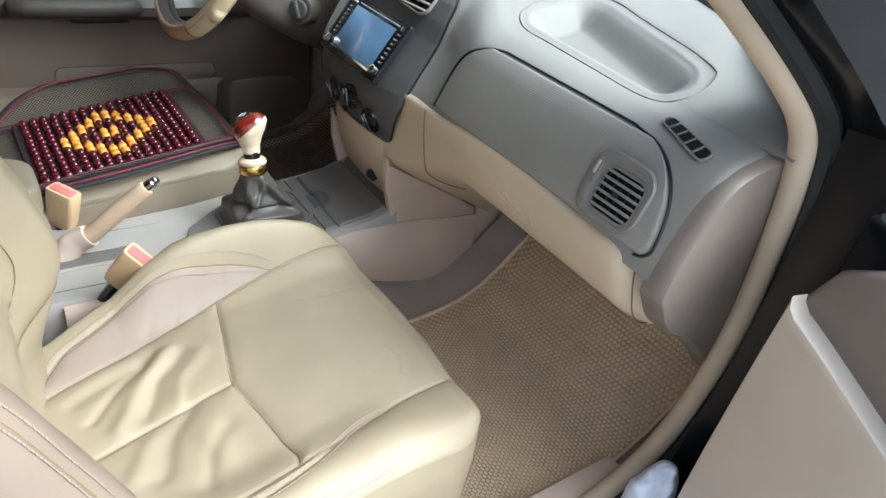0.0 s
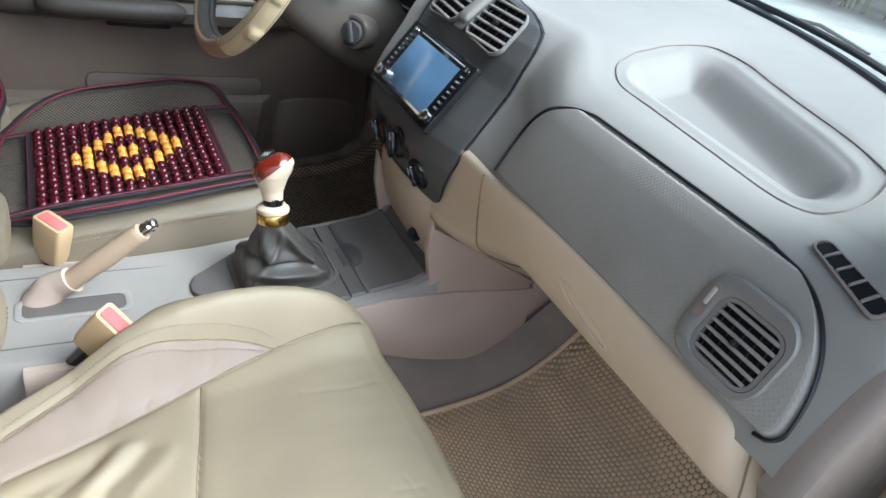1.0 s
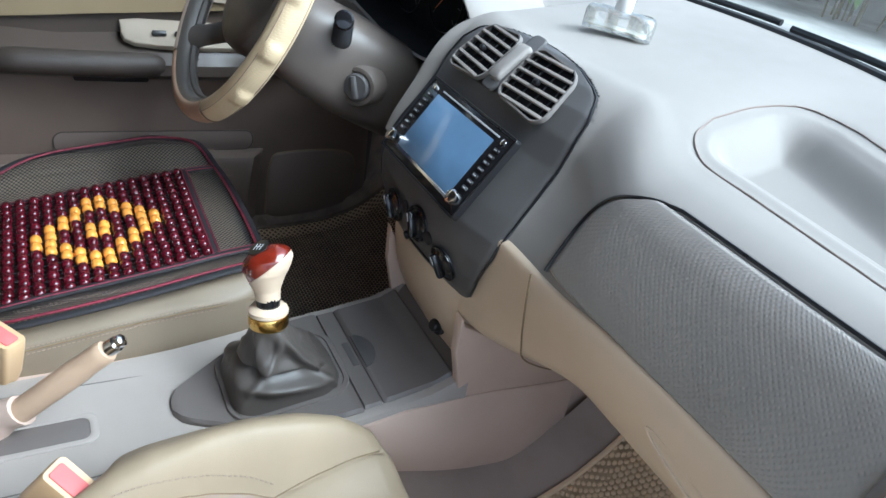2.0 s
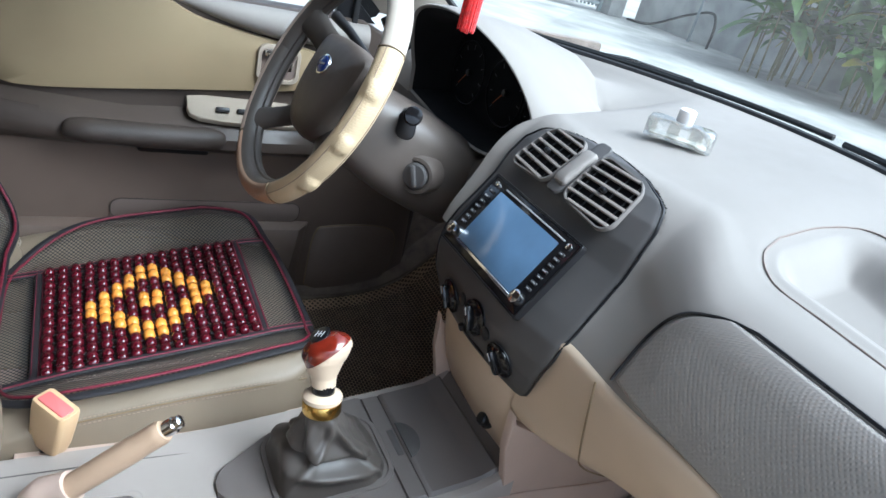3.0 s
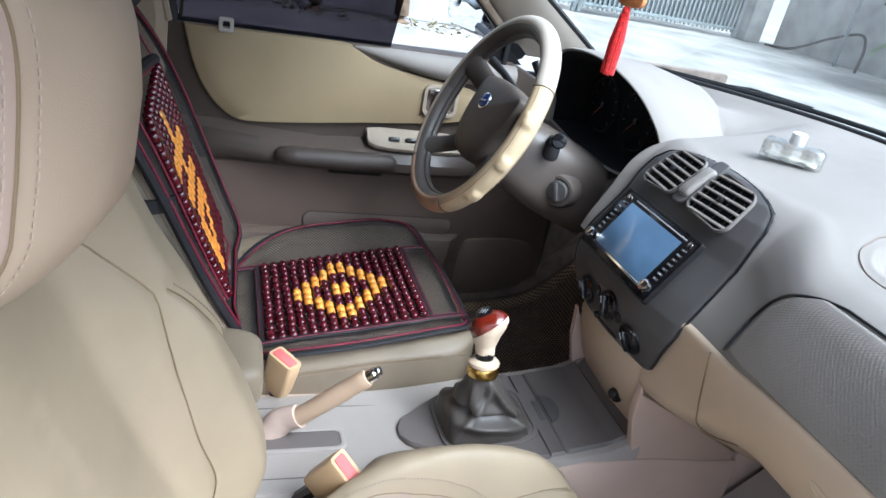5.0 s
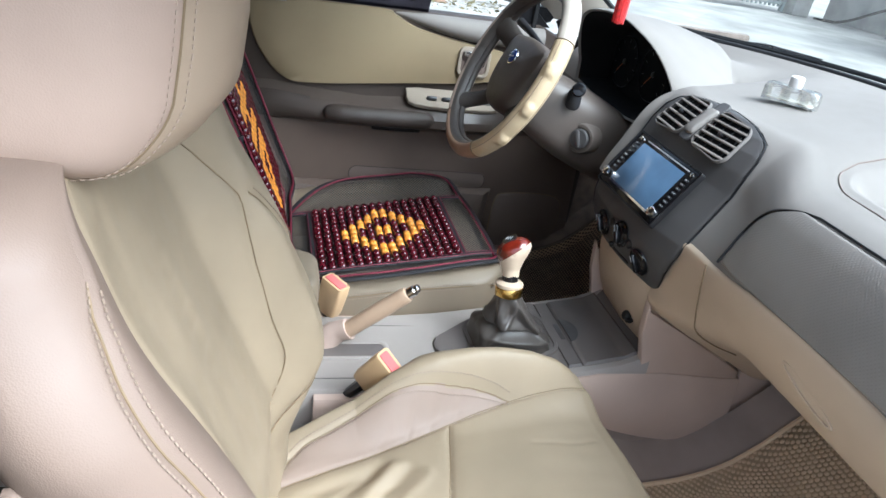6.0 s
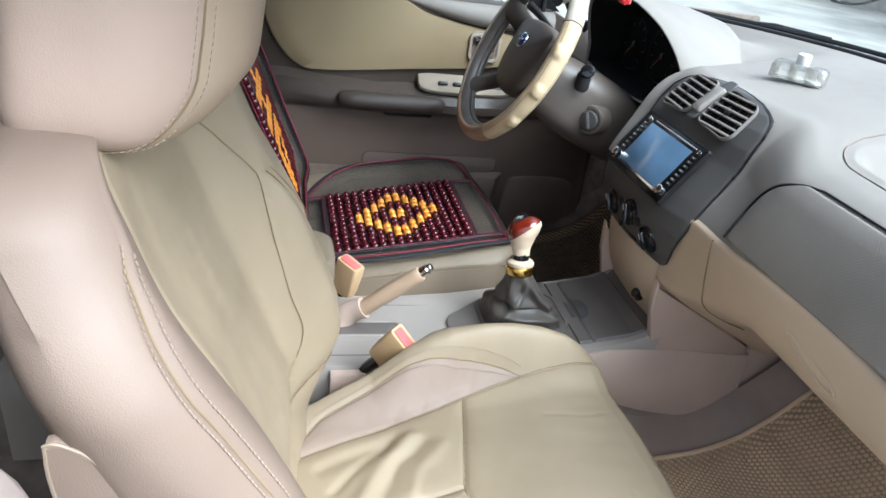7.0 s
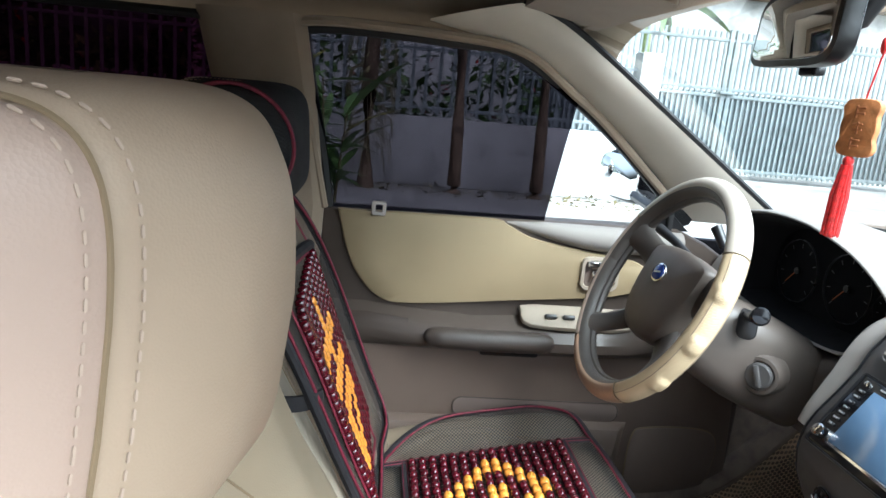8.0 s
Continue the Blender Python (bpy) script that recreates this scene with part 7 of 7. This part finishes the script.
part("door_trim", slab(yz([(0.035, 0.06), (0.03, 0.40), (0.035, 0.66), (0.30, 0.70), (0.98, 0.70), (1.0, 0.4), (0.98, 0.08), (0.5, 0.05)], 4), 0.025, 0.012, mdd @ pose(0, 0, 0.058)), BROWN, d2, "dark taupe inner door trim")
part("map_pocket", slab(yz([(0.03, 0.065), (0.02, 0.30), (0.022, 0.595), (0.035, 0.602), (0.15, 0.565), (0.45, 0.46), (0.75, 0.38), (0.80, 0.30), (0.78, 0.10), (0.5, 0.06)], 4), 0.026, 0.005, mdd @ pose(0, 0, 0.083)), POCKET, d2, "beige lower pocket of the door")
part("handle_cup", spin([(0.030, 0), (0.032, 0.004), (0.026, 0.008), (0.018, 0.004), (0, 0.004)], 24, mdd @ pose(0.22, 0.62, 0.085)), CONSOLE_PALE, d2, "pale round handle cup")
part("hinge", rbox(0.05, 0.035, 0.05, 0.006, pose(0.80, 0.53, 0.50)), BODY, d2, "black door hinge")
part("check_strap", rbox(0.09, 0.014, 0.02, 0.004, pose(0.80, 0.50, 0.40, 0, 0, -25)), RUBBER, d2, "black door check strap")
under(d2)
rag = thing("cleaning_rag", "pale bluish cloth rag tucked on the door sill", "rag", at=(0.787, 0.372, 0.13))
part("cloth", pillow((0.787, 0.372, 0.208), (0.022, 0.048, 0.088), 0.6, 34, 26, lambda p: p + Vector((0.010 * noise.noise(p * 30), 0.010 * noise.noise(p * 28 + Vector((3, 0, 0))), 0.006 * noise.noise(p * 40)))), RAG, rag)
under(rag)

# ---- door mirror outside the driver's window ----
om = thing("door_mirror", "black door mirror with bright glass outside the window", "door mirror", at=(-0.9, 0.33, 0.77))
mm = basis((-1.03, 0.315, 0.825), (0.97, 0.25, 0), (0, 0, 1))
part("mirror_housing", pillow((0, 0, 0), (0.105, 0.070, 0.055), 0.6, 28, 18), BODY, om, "glossy black mirror housing", mm @ pose(0, 0, -0.03))
part("mirror_glass", slab(rrect(0.175, 0.110, 0.035, 6), 0.004, 0.001, mm @ pose(0, 0, 0.022)), MIRROR, om, "bright mirror glass")
part("mirror_foot", tube([(-0.95, 0.33, 0.785), (-0.82, 0.335, 0.772), (-0.73, 0.33, 0.77)], [0.03, 0.028, 0.035], 10, flat=0.6), BLACK, om, "black mirror foot")
part("spot_mirror", spin([(0.028, 0), (0.028, 0.004), (0.022, 0.009), (0.012, 0.012), (0, 0.013)], 24, mm @ pose(-0.055, 0.015, 0.025)), MIRROR, om, "round stick-on wide mirror")
under(om)
part_m = thing("mirror_sail", "black triangular cover at the front of the window", "trim cover", at=(-0.725, 0.33, 0.75))
part("cover", slab([(0.27, 0.742), (0.36, 0.742), (0.275, 0.815)], 0.012, 0.004, Matrix.Translation((-0.735, 0, 0)) @ YZ), BLACK, part_m)
under(part_m)

# ---- small things in the cabin ----
vis = thing("sun_visor", "beige sun visor folded against the roof", "sun visor", at=(-0.36, 0.04, 1.11))
part("visor_pad", slab(rrect(0.40, 0.15, 0.03, 6), 0.018, 0.007, Matrix.Translation((-0.42, -0.02, 1.134)) @ pose(0, 0, 0, -8, 0, 0), crown=0.003), HEADLINER, vis, "beige cloth visor pad")
part("visor_rod", tube([(-0.60, 0.02, 1.115), (-0.58, 0.03, 1.130), (-0.25, 0.035, 1.150)], 0.005, 8), HEADLINER, vis)
under(vis)

rv = thing("rear_view_mirror", "grey-framed rear-view mirror on a short arm", "rear-view mirror", at=(-0.06, 0.2, 1.13))
RVC = Vector((-0.025, 0.088, 1.083))
mrv = basis(RVC, (0.975, -0.22, 0.0), (0.0, 0.06, 1.0))
sgn = 1.0 if (mrv.to_3x3() @ Vector((0, 0, 1))).y < 0 else -1.0
mrv = mrv @ Matrix.Diagonal((1, 1, sgn, 1))
part("mirror_case", slab(yz([(-0.115, 0.0), (-0.108, 0.032), (-0.05, 0.040), (0.05, 0.040), (0.108, 0.036), (0.120, 0.0), (0.108, -0.036), (0.0, -0.036), (-0.105, -0.028)], 5), 0.022, 0.012, mrv @ Matrix.Diagonal((1, 1.08, -1, 1)) @ pose(0, 0, -0.002)), BLACK, rv, "dark grey mirror case")
part("mirror_glass", slab(yz([(-0.108, 0.0), (-0.101, 0.027), (-0.05, 0.034), (0.05, 0.034), (0.10, 0.030), (0.108, 0.0), (0.10, -0.030), (0.0, -0.030), (-0.10, -0.023)], 5), 0.003, 0.001, mrv @ Matrix.Diagonal((1, 1.08, 1, 1))), MIRROR, rv, "mirror glass")
part("mirror_arm", tube([RVC + Vector((0.0, 0.03, 0.0)), RVC + Vector((0.015, 0.06, 0.012)), RVC + Vector((0.02, 0.075, 0.05))], [0.012, 0.010, 0.014], 10), BLACK, rv, "dark grey mirror arm")
part("day_night_tab", rbox(0.03, 0.012, 0.010, 0.003, Matrix.Translation(RVC + Vector((0.03, 0.01, -0.043)))), BLACK, rv)
under(rv)

orn = thing("hanging_ornament", "carved wooden tag with a red silk tassel on a cord", "ornament", at=(-0.03, 0.19, 1.09))
tg = Vector((-0.030, 0.187, 0.990))
part("cord", tube([(-0.008, 0.190, 1.112), (-0.022, 0.188, 1.06), tg + Vector((0, 0, 0.028))], 0.0012, 5, up=(0, 1, 0)), TASSEL, orn, "thin red cord")
part("cord_bead", pillow((-0.0245, 0.191, 1.075), (0.004, 0.004, 0.009), 0.8, 12, 8), TASSEL, orn)
mt = basis(tg, (0.90, 0.42, 0), (0, 0, 1))
tag = part("tag", slab(yz([(-0.020, 0.022), (-0.013, 0.030), (0.013, 0.030), (0.020, 0.022), (0.018, 0.012), (0.0195, 0.0), (0.018, -0.012), (0.020, -0.022), (0.013, -0.030), (-0.013, -0.030), (-0.020, -0.022), (-0.018, -0.012), (-0.0195, 0), (-0.018, 0.012)], 3), 0.008, 0.002, mt @ pose(0, 0, -0.004)), TAGWOOD, orn, "carved peach-wood tag")
for zz in (-0.006, 0.0045):
    for i in range(3):
        for w, h, ox, oy in ((0.010, 0.0022, 0, 0.004), (0.010, 0.0022, 0, -0.002), (0.0022, 0.013, -0.004 + 0.004 * (i % 2), 0)):
            part("carving", rbox(w, h, 0.0014, 0.0004, mt @ pose(ox, 0.017 - 0.017 * i + oy, zz), 1), TAGDARK, tag)
part("knot", pillow(tuple(tg + Vector((-0.003, -0.002, -0.036))), (0.0055, 0.0055, 0.006), 0.9, 14, 10), TASSEL, orn, "red knot")
strands = []
rg = random.Random(3)
for i in range(130):
    a, q = rg.uniform(0, 6.283), math.sqrt(rg.random())
    top = tg + Vector((-0.003, -0.002, -0.040)) + Vector((math.cos(a), math.sin(a), 0)) * 0.0055 * q
    bot = tg + Vector((-0.005, -0.003, -0.118 - rg.uniform(-0.004, 0.003))) + Vector((math.cos(a), math.sin(a), 0)) * 0.0095 * q
    mid = top.lerp(bot, 0.45) + Vector((math.cos(a), math.sin(a), 0)) * 0.0025 * q
    strands.append(tube([top, mid, bot], 0.0009, 4, up=(0, 1, 0)))
part("tassel", join(strands), TASSEL, orn, "bright red silk tassel", kind="stuff")
under(orn)

# perfume bottle on the dash
pb = thing("perfume_bottle", "small clear glass perfume bottle with white cap", "bottle", at=(-0.012, 0.527, 0.77))
mp = basis((-0.012, 0.527, min((abs(dash_at(-0.012, k / 200).y - 0.527), dash_at(-0.012, k / 200).z) for k in range(110))[1] + 0.004), (0.80, 0.60, 0.0), (-0.6, 0.8, 0.0))
wave = [(-0.044, -0.013), (-0.030, -0.017), (-0.015, -0.012), (0.0, -0.016), (0.015, -0.012), (0.030, -0.017), (0.044, -0.013), (0.046, 0.0), (0.044, 0.013), (0.030, 0.017), (0.015, 0.012), (0, 0.016), (-0.015, 0.012), (-0.030, 0.017), (-0.044, 0.013), (-0.046, 0)]
wv = yz(wave, 3)
part("flask", slab(wv, 0.028, 0.006, mp), PERFUME, pb, "wavy clear glass flask")
part("perfume", slab([(x * 0.86, y * 0.75) for x, y in wv], 0.003, 0.002, mp @ pose(0, 0, 0.003)), LIQUID, pb, "yellow liquid at the bottom")
part("cap", spin([(0.0105, 0), (0.0115, 0.002), (0.0115, 0.016), (0.009, 0.018), (0, 0.0185)], 20, mp @ pose(0, 0, 0.028)), WHITE_CAP, pb, "white translucent cap")
under(pb)

# wipers outside
for x0, x1 in ((-0.62, 0.0), (0.02, 0.58)):
    wp = thing("wiper", "black windscreen wiper lying on the glass", "wiper", "wipers", at=(x0, 0.8, 0.8))
    ln = [screen_base(x0 + (x1 - x0) * i / 14) + Vector((0, 0.034, 0.002 + 0.003 * i / 14)) for i in range(15)]
    part("blade", tube(ln, 0.0045, 6, flat=1.2), RUBBER, wp, "black rubber blade")
    part("arm", tube([ln[0] + Vector((0, 0.05, -0.02)), ln[5] + Vector((0, 0.02, 0.006)), ln[8] + Vector((0, 0.004, 0.006))], [0.005, 0.005, 0.003], 6, flat=0.6), BLACK, wp, "black wiper arm")
    under(wp)


# ---- yard outside ----
GZ = -0.3
structure("wall_yard", rbox(0.18, 16, 0.98, 0.02, pose(-9.0, -4.6, GZ + 0.49)), PLASTER, "stained white plaster yard wall", "wall")
fence = thing("fence", "white-painted steel bar fence on the yard wall", "fence", at=(-9.0, -4.6, GZ + 0.98))
bar = rbox(0.03, 0.045, 0.98, 0.004)
bme = bpy.data.meshes.new("bar")
bar.to_mesh(bme)
bar.free()
bme.materials.append(GATE)
for i in range(84):
    b = new("bar", bme)
    b.location = (0, -7.9 + 0.19 * i, 0.52)
    b.parent = fence
for z in (0.12, 0.92):
    part("rail", rbox(0.035, 16, 0.045, 0.004, pose(-9.0, -4.6, GZ + 0.98 + z)), GATE, fence).matrix_parent_inverse = Matrix.Translation(fence.location).inverted()
for y in (3.4, -5.8):
    structure("pillar", rbox(0.32, 0.32, 2.15, 0.02, pose(-9.0, y, GZ + 1.07)), PLASTER, "plastered yard wall pillar", "pillar")

gate = thing("gate", "pale grey steel double gate with upright bars", "gate", at=(-14.2, 7.2, GZ))
gbar = rbox(0.04, 0.05, 3.1, 0.004)
gme = bpy.data.meshes.new("gate_bar")
gbar.to_mesh(gme)
gbar.free()
gme.materials.append(GATE)
for i in range(72):
    b = new("bar", gme)
    b.location = (0, -4.6 + 0.128 * i, 1.68)
    b.parent = gate
inv = Matrix.Translation(gate.location).inverted()
for z in (0.22, 1.85, 2.0, 3.05):
    part("rail", rbox(0.06, 9.3, 0.07, 0.006, pose(-14.2, 7.2, GZ + z)), GATE, gate).matrix_parent_inverse = inv
for y in (2.6, 7.2, 7.34, 11.8):
    part("upright", rbox(0.09, 0.10, 3.25, 0.008, pose(-14.2, y, GZ + 1.65)), GATE, gate).matrix_parent_inverse = inv
part("lower_sheet", rbox(0.01, 9.2, 1.75, 0.003, pose(-14.25, 7.2, GZ + 1.05)), GATE_SHEET, gate, "pale sheet metal behind the lower bars").matrix_parent_inverse = inv
part("latch", rbox(0.08, 0.35, 0.06, 0.01, pose(-14.14, 7.27, GZ + 1.92)), GATE, gate).matrix_parent_inverse = inv
structure("pillar", rbox(0.5, 0.5, 3.3, 0.03, pose(-14.2, 12.2, GZ + 1.65)), PLASTER, "pale plastered gate pillar", "pillar")
structure("pillar", rbox(0.5, 0.5, 3.3, 0.03, pose(-14.2, 2.2, GZ + 1.65)), PLASTER, "pale plastered gate pillar", "pillar")
structure("wall_back", rbox(26, 0.2, 3.2, 0.02, pose(-1.2, 13.2, GZ + 1.6)), PLASTER, "pale plaster wall at the end of the yard", "wall")
pole = thing("pole", "slim grey steel pole standing by the yard wall", "pole", at=(-11.6, 12.6, GZ))
part("shaft", tube([(-11.6, 12.6, GZ), (-11.55, 12.6, GZ + 3.4)], 0.035, 10), GATE, pole)
under(pole)
cable = thing("cable", "dark hose looped over the ground by the wall", "hose", at=(-12, 12.4, GZ))
part("hose", tube(smooth_line([(-13.8, 12.5, GZ + 0.02), (-13.0, 12.6, GZ + 0.1), (-12.0, 12.7, GZ + 0.55), (-11.2, 12.6, GZ + 0.75), (-10.8, 12.4, GZ + 0.5), (-10.7, 12.3, GZ + 0.02)], 8), 0.03, 8), RUBBER, cable)
under(cable)
house = thing("house", "plain pale house across the street behind the gate", "house", at=(-24, 8, GZ))
part("wall", rbox(6, 26, 5.5, 0.05, pose(-26, 6, GZ + 2.75)), PLASTER, house)
part("roof", rbox(7, 27, 0.4, 0.05, pose(-26, 6, GZ + 5.7)), BARK, house)
under(house)


def leaf_mesh(name, length, width, mat, bend=0.5):
    verts, faces = [], []
    n = 6
    for i in range(n + 1):
        t = i / n
        w = width * math.sin(math.pi * min(0.97, 0.08 + 0.9 * t)) ** 0.8
        x, z = length * t * (1 - 0.18 * bend * t), -bend * length * t * t * 0.6
        verts += [(x, -w, z + w * 0.25), (x, 0, z), (x, w, z + w * 0.25)]
    for i in range(n):
        k = 3 * i
        faces += [(k, k + 1, k + 4, k + 3), (k + 1, k + 2, k + 5, k + 4)]
    me = bpy.data.meshes.new(name)
    me.from_pydata(verts, [], faces)
    me.materials.append(mat)
    for q in me.polygons:
        q.use_smooth = True
    return me


def plant(name, at, height, n_stalk, n_leaf, length, width, label, spread, seed, droop=0.6):
    rg = random.Random(seed)
    p = thing(name, label, "plant", at=at)
    stalks = []
    green, yel = leaf_mesh("leaf", length, width, LEAF, droop), leaf_mesh("leaf", length, width, LEAF_YEL, droop)
    for i in range(n_stalk):
        a, r = rg.uniform(0, 6.283), spread * math.sqrt(rg.random())
        base = Vector((r * math.cos(a), r * math.sin(a), 0))
        h = height * rg.uniform(0.6, 1.0)
        tip = base * 1.25 + Vector((rg.uniform(-0.15, 0.15), rg.uniform(-0.15, 0.15), h))
        stalks.append(tube([base, base.lerp(tip, 0.5), tip], [0.018, 0.014, 0.008], 5))
        for k in range(n_leaf):
            t = rg.uniform(0.35, 1.0)
            q = base.lerp(tip, t)
            ob = new("leaf", yel if rg.random() < 0.12 else green)
            s = rg.uniform(0.6, 1.15)
            ob.matrix_world = Matrix.Translation(q) @ pose(0, 0, 0, rg.uniform(-25, 25), -rg.uniform(10, 65) + 30 * (1 - t), rg.uniform(0, 360)) @ Matrix.Scale(s, 4)
            ob.parent = p
    st = part("stalks", join(stalks), STALK, p, "clustered stems")
    return p


plant("ornamental_plant", (-8.2, 11.6, GZ), 2.9, 18, 13, 0.85, 0.13, "broad-leaved green ginger plant clump by the wall", 0.9, 1, 0.9)
plant("ornamental_plant", (-6.2, 11.9, GZ), 2.7, 18, 13, 0.85, 0.13, "broad-leaved green ginger plant clump with yellow tips", 0.9, 2, 0.9)
plant("ornamental_plant", (-4.2, 12.0, GZ), 2.4, 14, 12, 0.8, 0.12, "low broad-leaved green plant clump in the yard", 0.8, 3, 0.9)
plant("shrub", (-5.2, -1.0, GZ), 1.35, 5, 15, 0.75, 0.055, "spiky green dracaena shrub before the yard wall", 0.35, 5, 0.4)

trunk = thing("palm", "slim palm with pale green trunk behind the gate", "tree", at=(-16.0, 5.9, GZ))
part("trunk", tube([(-16.0, 5.9, GZ), (-15.98, 5.95, GZ + 1.8), (-15.95, 5.9, GZ + 4.2)], [0.17, 0.14, 0.10], 14), material("palm_trunk", (0.28, 0.36, 0.12), 0.6, var=0.2, patch=3, bump=0.2), trunk)
fr = leaf_mesh("frond", 2.3, 0.16, LEAF, 0.7)
rg = random.Random(8)
for i in range(15):
    ob = new("frond", fr)
    ob.matrix_world = Matrix.Translation((-15.95, 5.9, GZ + 4.1)) @ pose(0, 0, 0, rg.uniform(-20, 20), rg.uniform(-55, 5), 24 * i + rg.uniform(-8, 8))
    ob.parent = trunk
under(trunk)

vine = thing("tree", "bare tree trunk hung with dry vines by the wall", "tree", at=(-8.4, -0.52, GZ))
part("trunk", tube([(-8.4, -0.52, GZ), (-8.38, -0.54, 1.0), (-8.42, -0.50, 2.4), (-8.3, -0.46, 4.0)], [0.13, 0.11, 0.10, 0.07], 12), BARK, vine)
twigs = []
for i in range(150):
    z = rg.uniform(0.2, 3.2)
    a = rg.uniform(0, 6.283)
    p0 = Vector((-8.4 + 0.12 * math.cos(a), -0.52 + 0.12 * math.sin(a), z))
    twigs.append(tube([p0, p0 + Vector((0.16 * math.cos(a), 0.16 * math.sin(a), -0.08)), p0 + Vector((0.2 * math.cos(a), 0.22 * math.sin(a), -0.42))], [0.010, 0.008, 0.004], 4))
part("dry_vine", join(twigs), STALK, vine, "dry hanging vine", kind="stuff")
under(vine)

for y, h in ((0.70, 3.4), (1.86, 3.7)):
    tr = thing("tree", "slim dark-barked young tree before the yard wall", "tree", at=(-8.5, y, GZ))
    part("trunk", tube([(-8.5, y, GZ), (-8.5, y, GZ + 0.10), (-8.48, y - 0.02, GZ + 0.9), (-8.5, y - 0.05, GZ + 2.0), (-8.45, y - 0.02, GZ + h)], [0.13, 0.10, 0.085, 0.075, 0.05], 12), BARK, tr)
    for k in range(26):
        ob = new("leaf", fr)
        ob.matrix_world = Matrix.Translation((-8.47, y - 0.03, GZ + h * rg.uniform(0.82, 1.0))) @ pose(0, 0, 0, rg.uniform(-30, 30), rg.uniform(-50, 20), rg.uniform(0, 360)) @ Matrix.Scale(rg.uniform(0.25, 0.5), 4)
        ob.parent = tr
    under(tr)


def leafage(name, box, n, size, mat, seed):
    """Many small folded leaves in a box, as one mesh."""
    g = random.Random(seed)
    vs, fs = [], []
    for i in range(n):
        c = Vector([g.uniform(a, b) for a, b in box])
        if noise.noise((c.x * 0.9, c.y * 0.9, c.z * 0.9)) + 0.6 < (c.z - GZ) / 4.0 * 0.8:
            continue
        d = Vector((g.gauss(0, 1), g.gauss(0, 1), g.gauss(-0.3, 0.6))).normalized()
        w = d.cross(Vector((g.gauss(0, 0.4), g.gauss(0, 0.4), 1))).normalized()
        s = size * g.uniform(0.6, 1.3)
        k = len(vs)
        vs += [c, c + d * s * 0.5 + w * s * 0.22, c + d * s, c + d * s * 0.5 - w * s * 0.22]
        fs += [(k, k + 1, k + 2), (k, k + 2, k + 3)]
    me = bpy.data.meshes.new(name)
    me.from_pydata([tuple(v) for v in vs], [], fs)
    me.materials.append(mat)
    return new(name, me)


hd1 = tagged(leafage("hedge", ((-11.2, -9.7), (-10.5, 2.4), (GZ, GZ + 3.8)), 12000, 0.24, LEAF, 11), "dense dark green hedge behind the yard fence", "hedge", "", "stuff")
hd2 = tagged(leafage("blossom", ((-9.75, -9.55), (-9.5, 2.0), (GZ + 1.0, GZ + 2.2)), 260, 0.13, CAR_RED, 12), "scattered red blossoms in the hedge", "flowers", "", "stuff")
litter = tagged(leafage("leaf_litter", ((-8.9, -8.0), (-3.0, 4.5), (GZ + 0.005, GZ + 0.03)), 700, 0.10, STALK, 13), "dry brown leaves lying along the wall foot", "leaf litter", "", "stuff")

rc = thing("parked_car", "red and silver car parked further down the yard", "car", at=(3.2, 5.2, GZ))
part("body", pillow((3.4, 6.0, GZ + 0.62), (0.85, 2.0, 0.36), 0.4, 36, 20), CAR_RED, rc, "red car body")
part("cabin", pillow((3.4, 6.2, GZ + 1.12), (0.68, 1.1, 0.34), 0.5, 30, 16), GLOSS, rc, "dark glazed cabin")
for sx in (-0.72, 0.72):
    for sy in (-1.25, 1.25):
        part("wheel", spin([(0.30, -0.09), (0.31, -0.07), (0.31, 0.07), (0.30, 0.09), (0.18, 0.10), (0, 0.10)], 24, Matrix.Translation((3.4 + sx, 6.0 + sy, GZ + 0.31)) @ pose(0, 0, 0, 0, 90, 0)), RUBBER, rc, "black tyre")
under(rc)
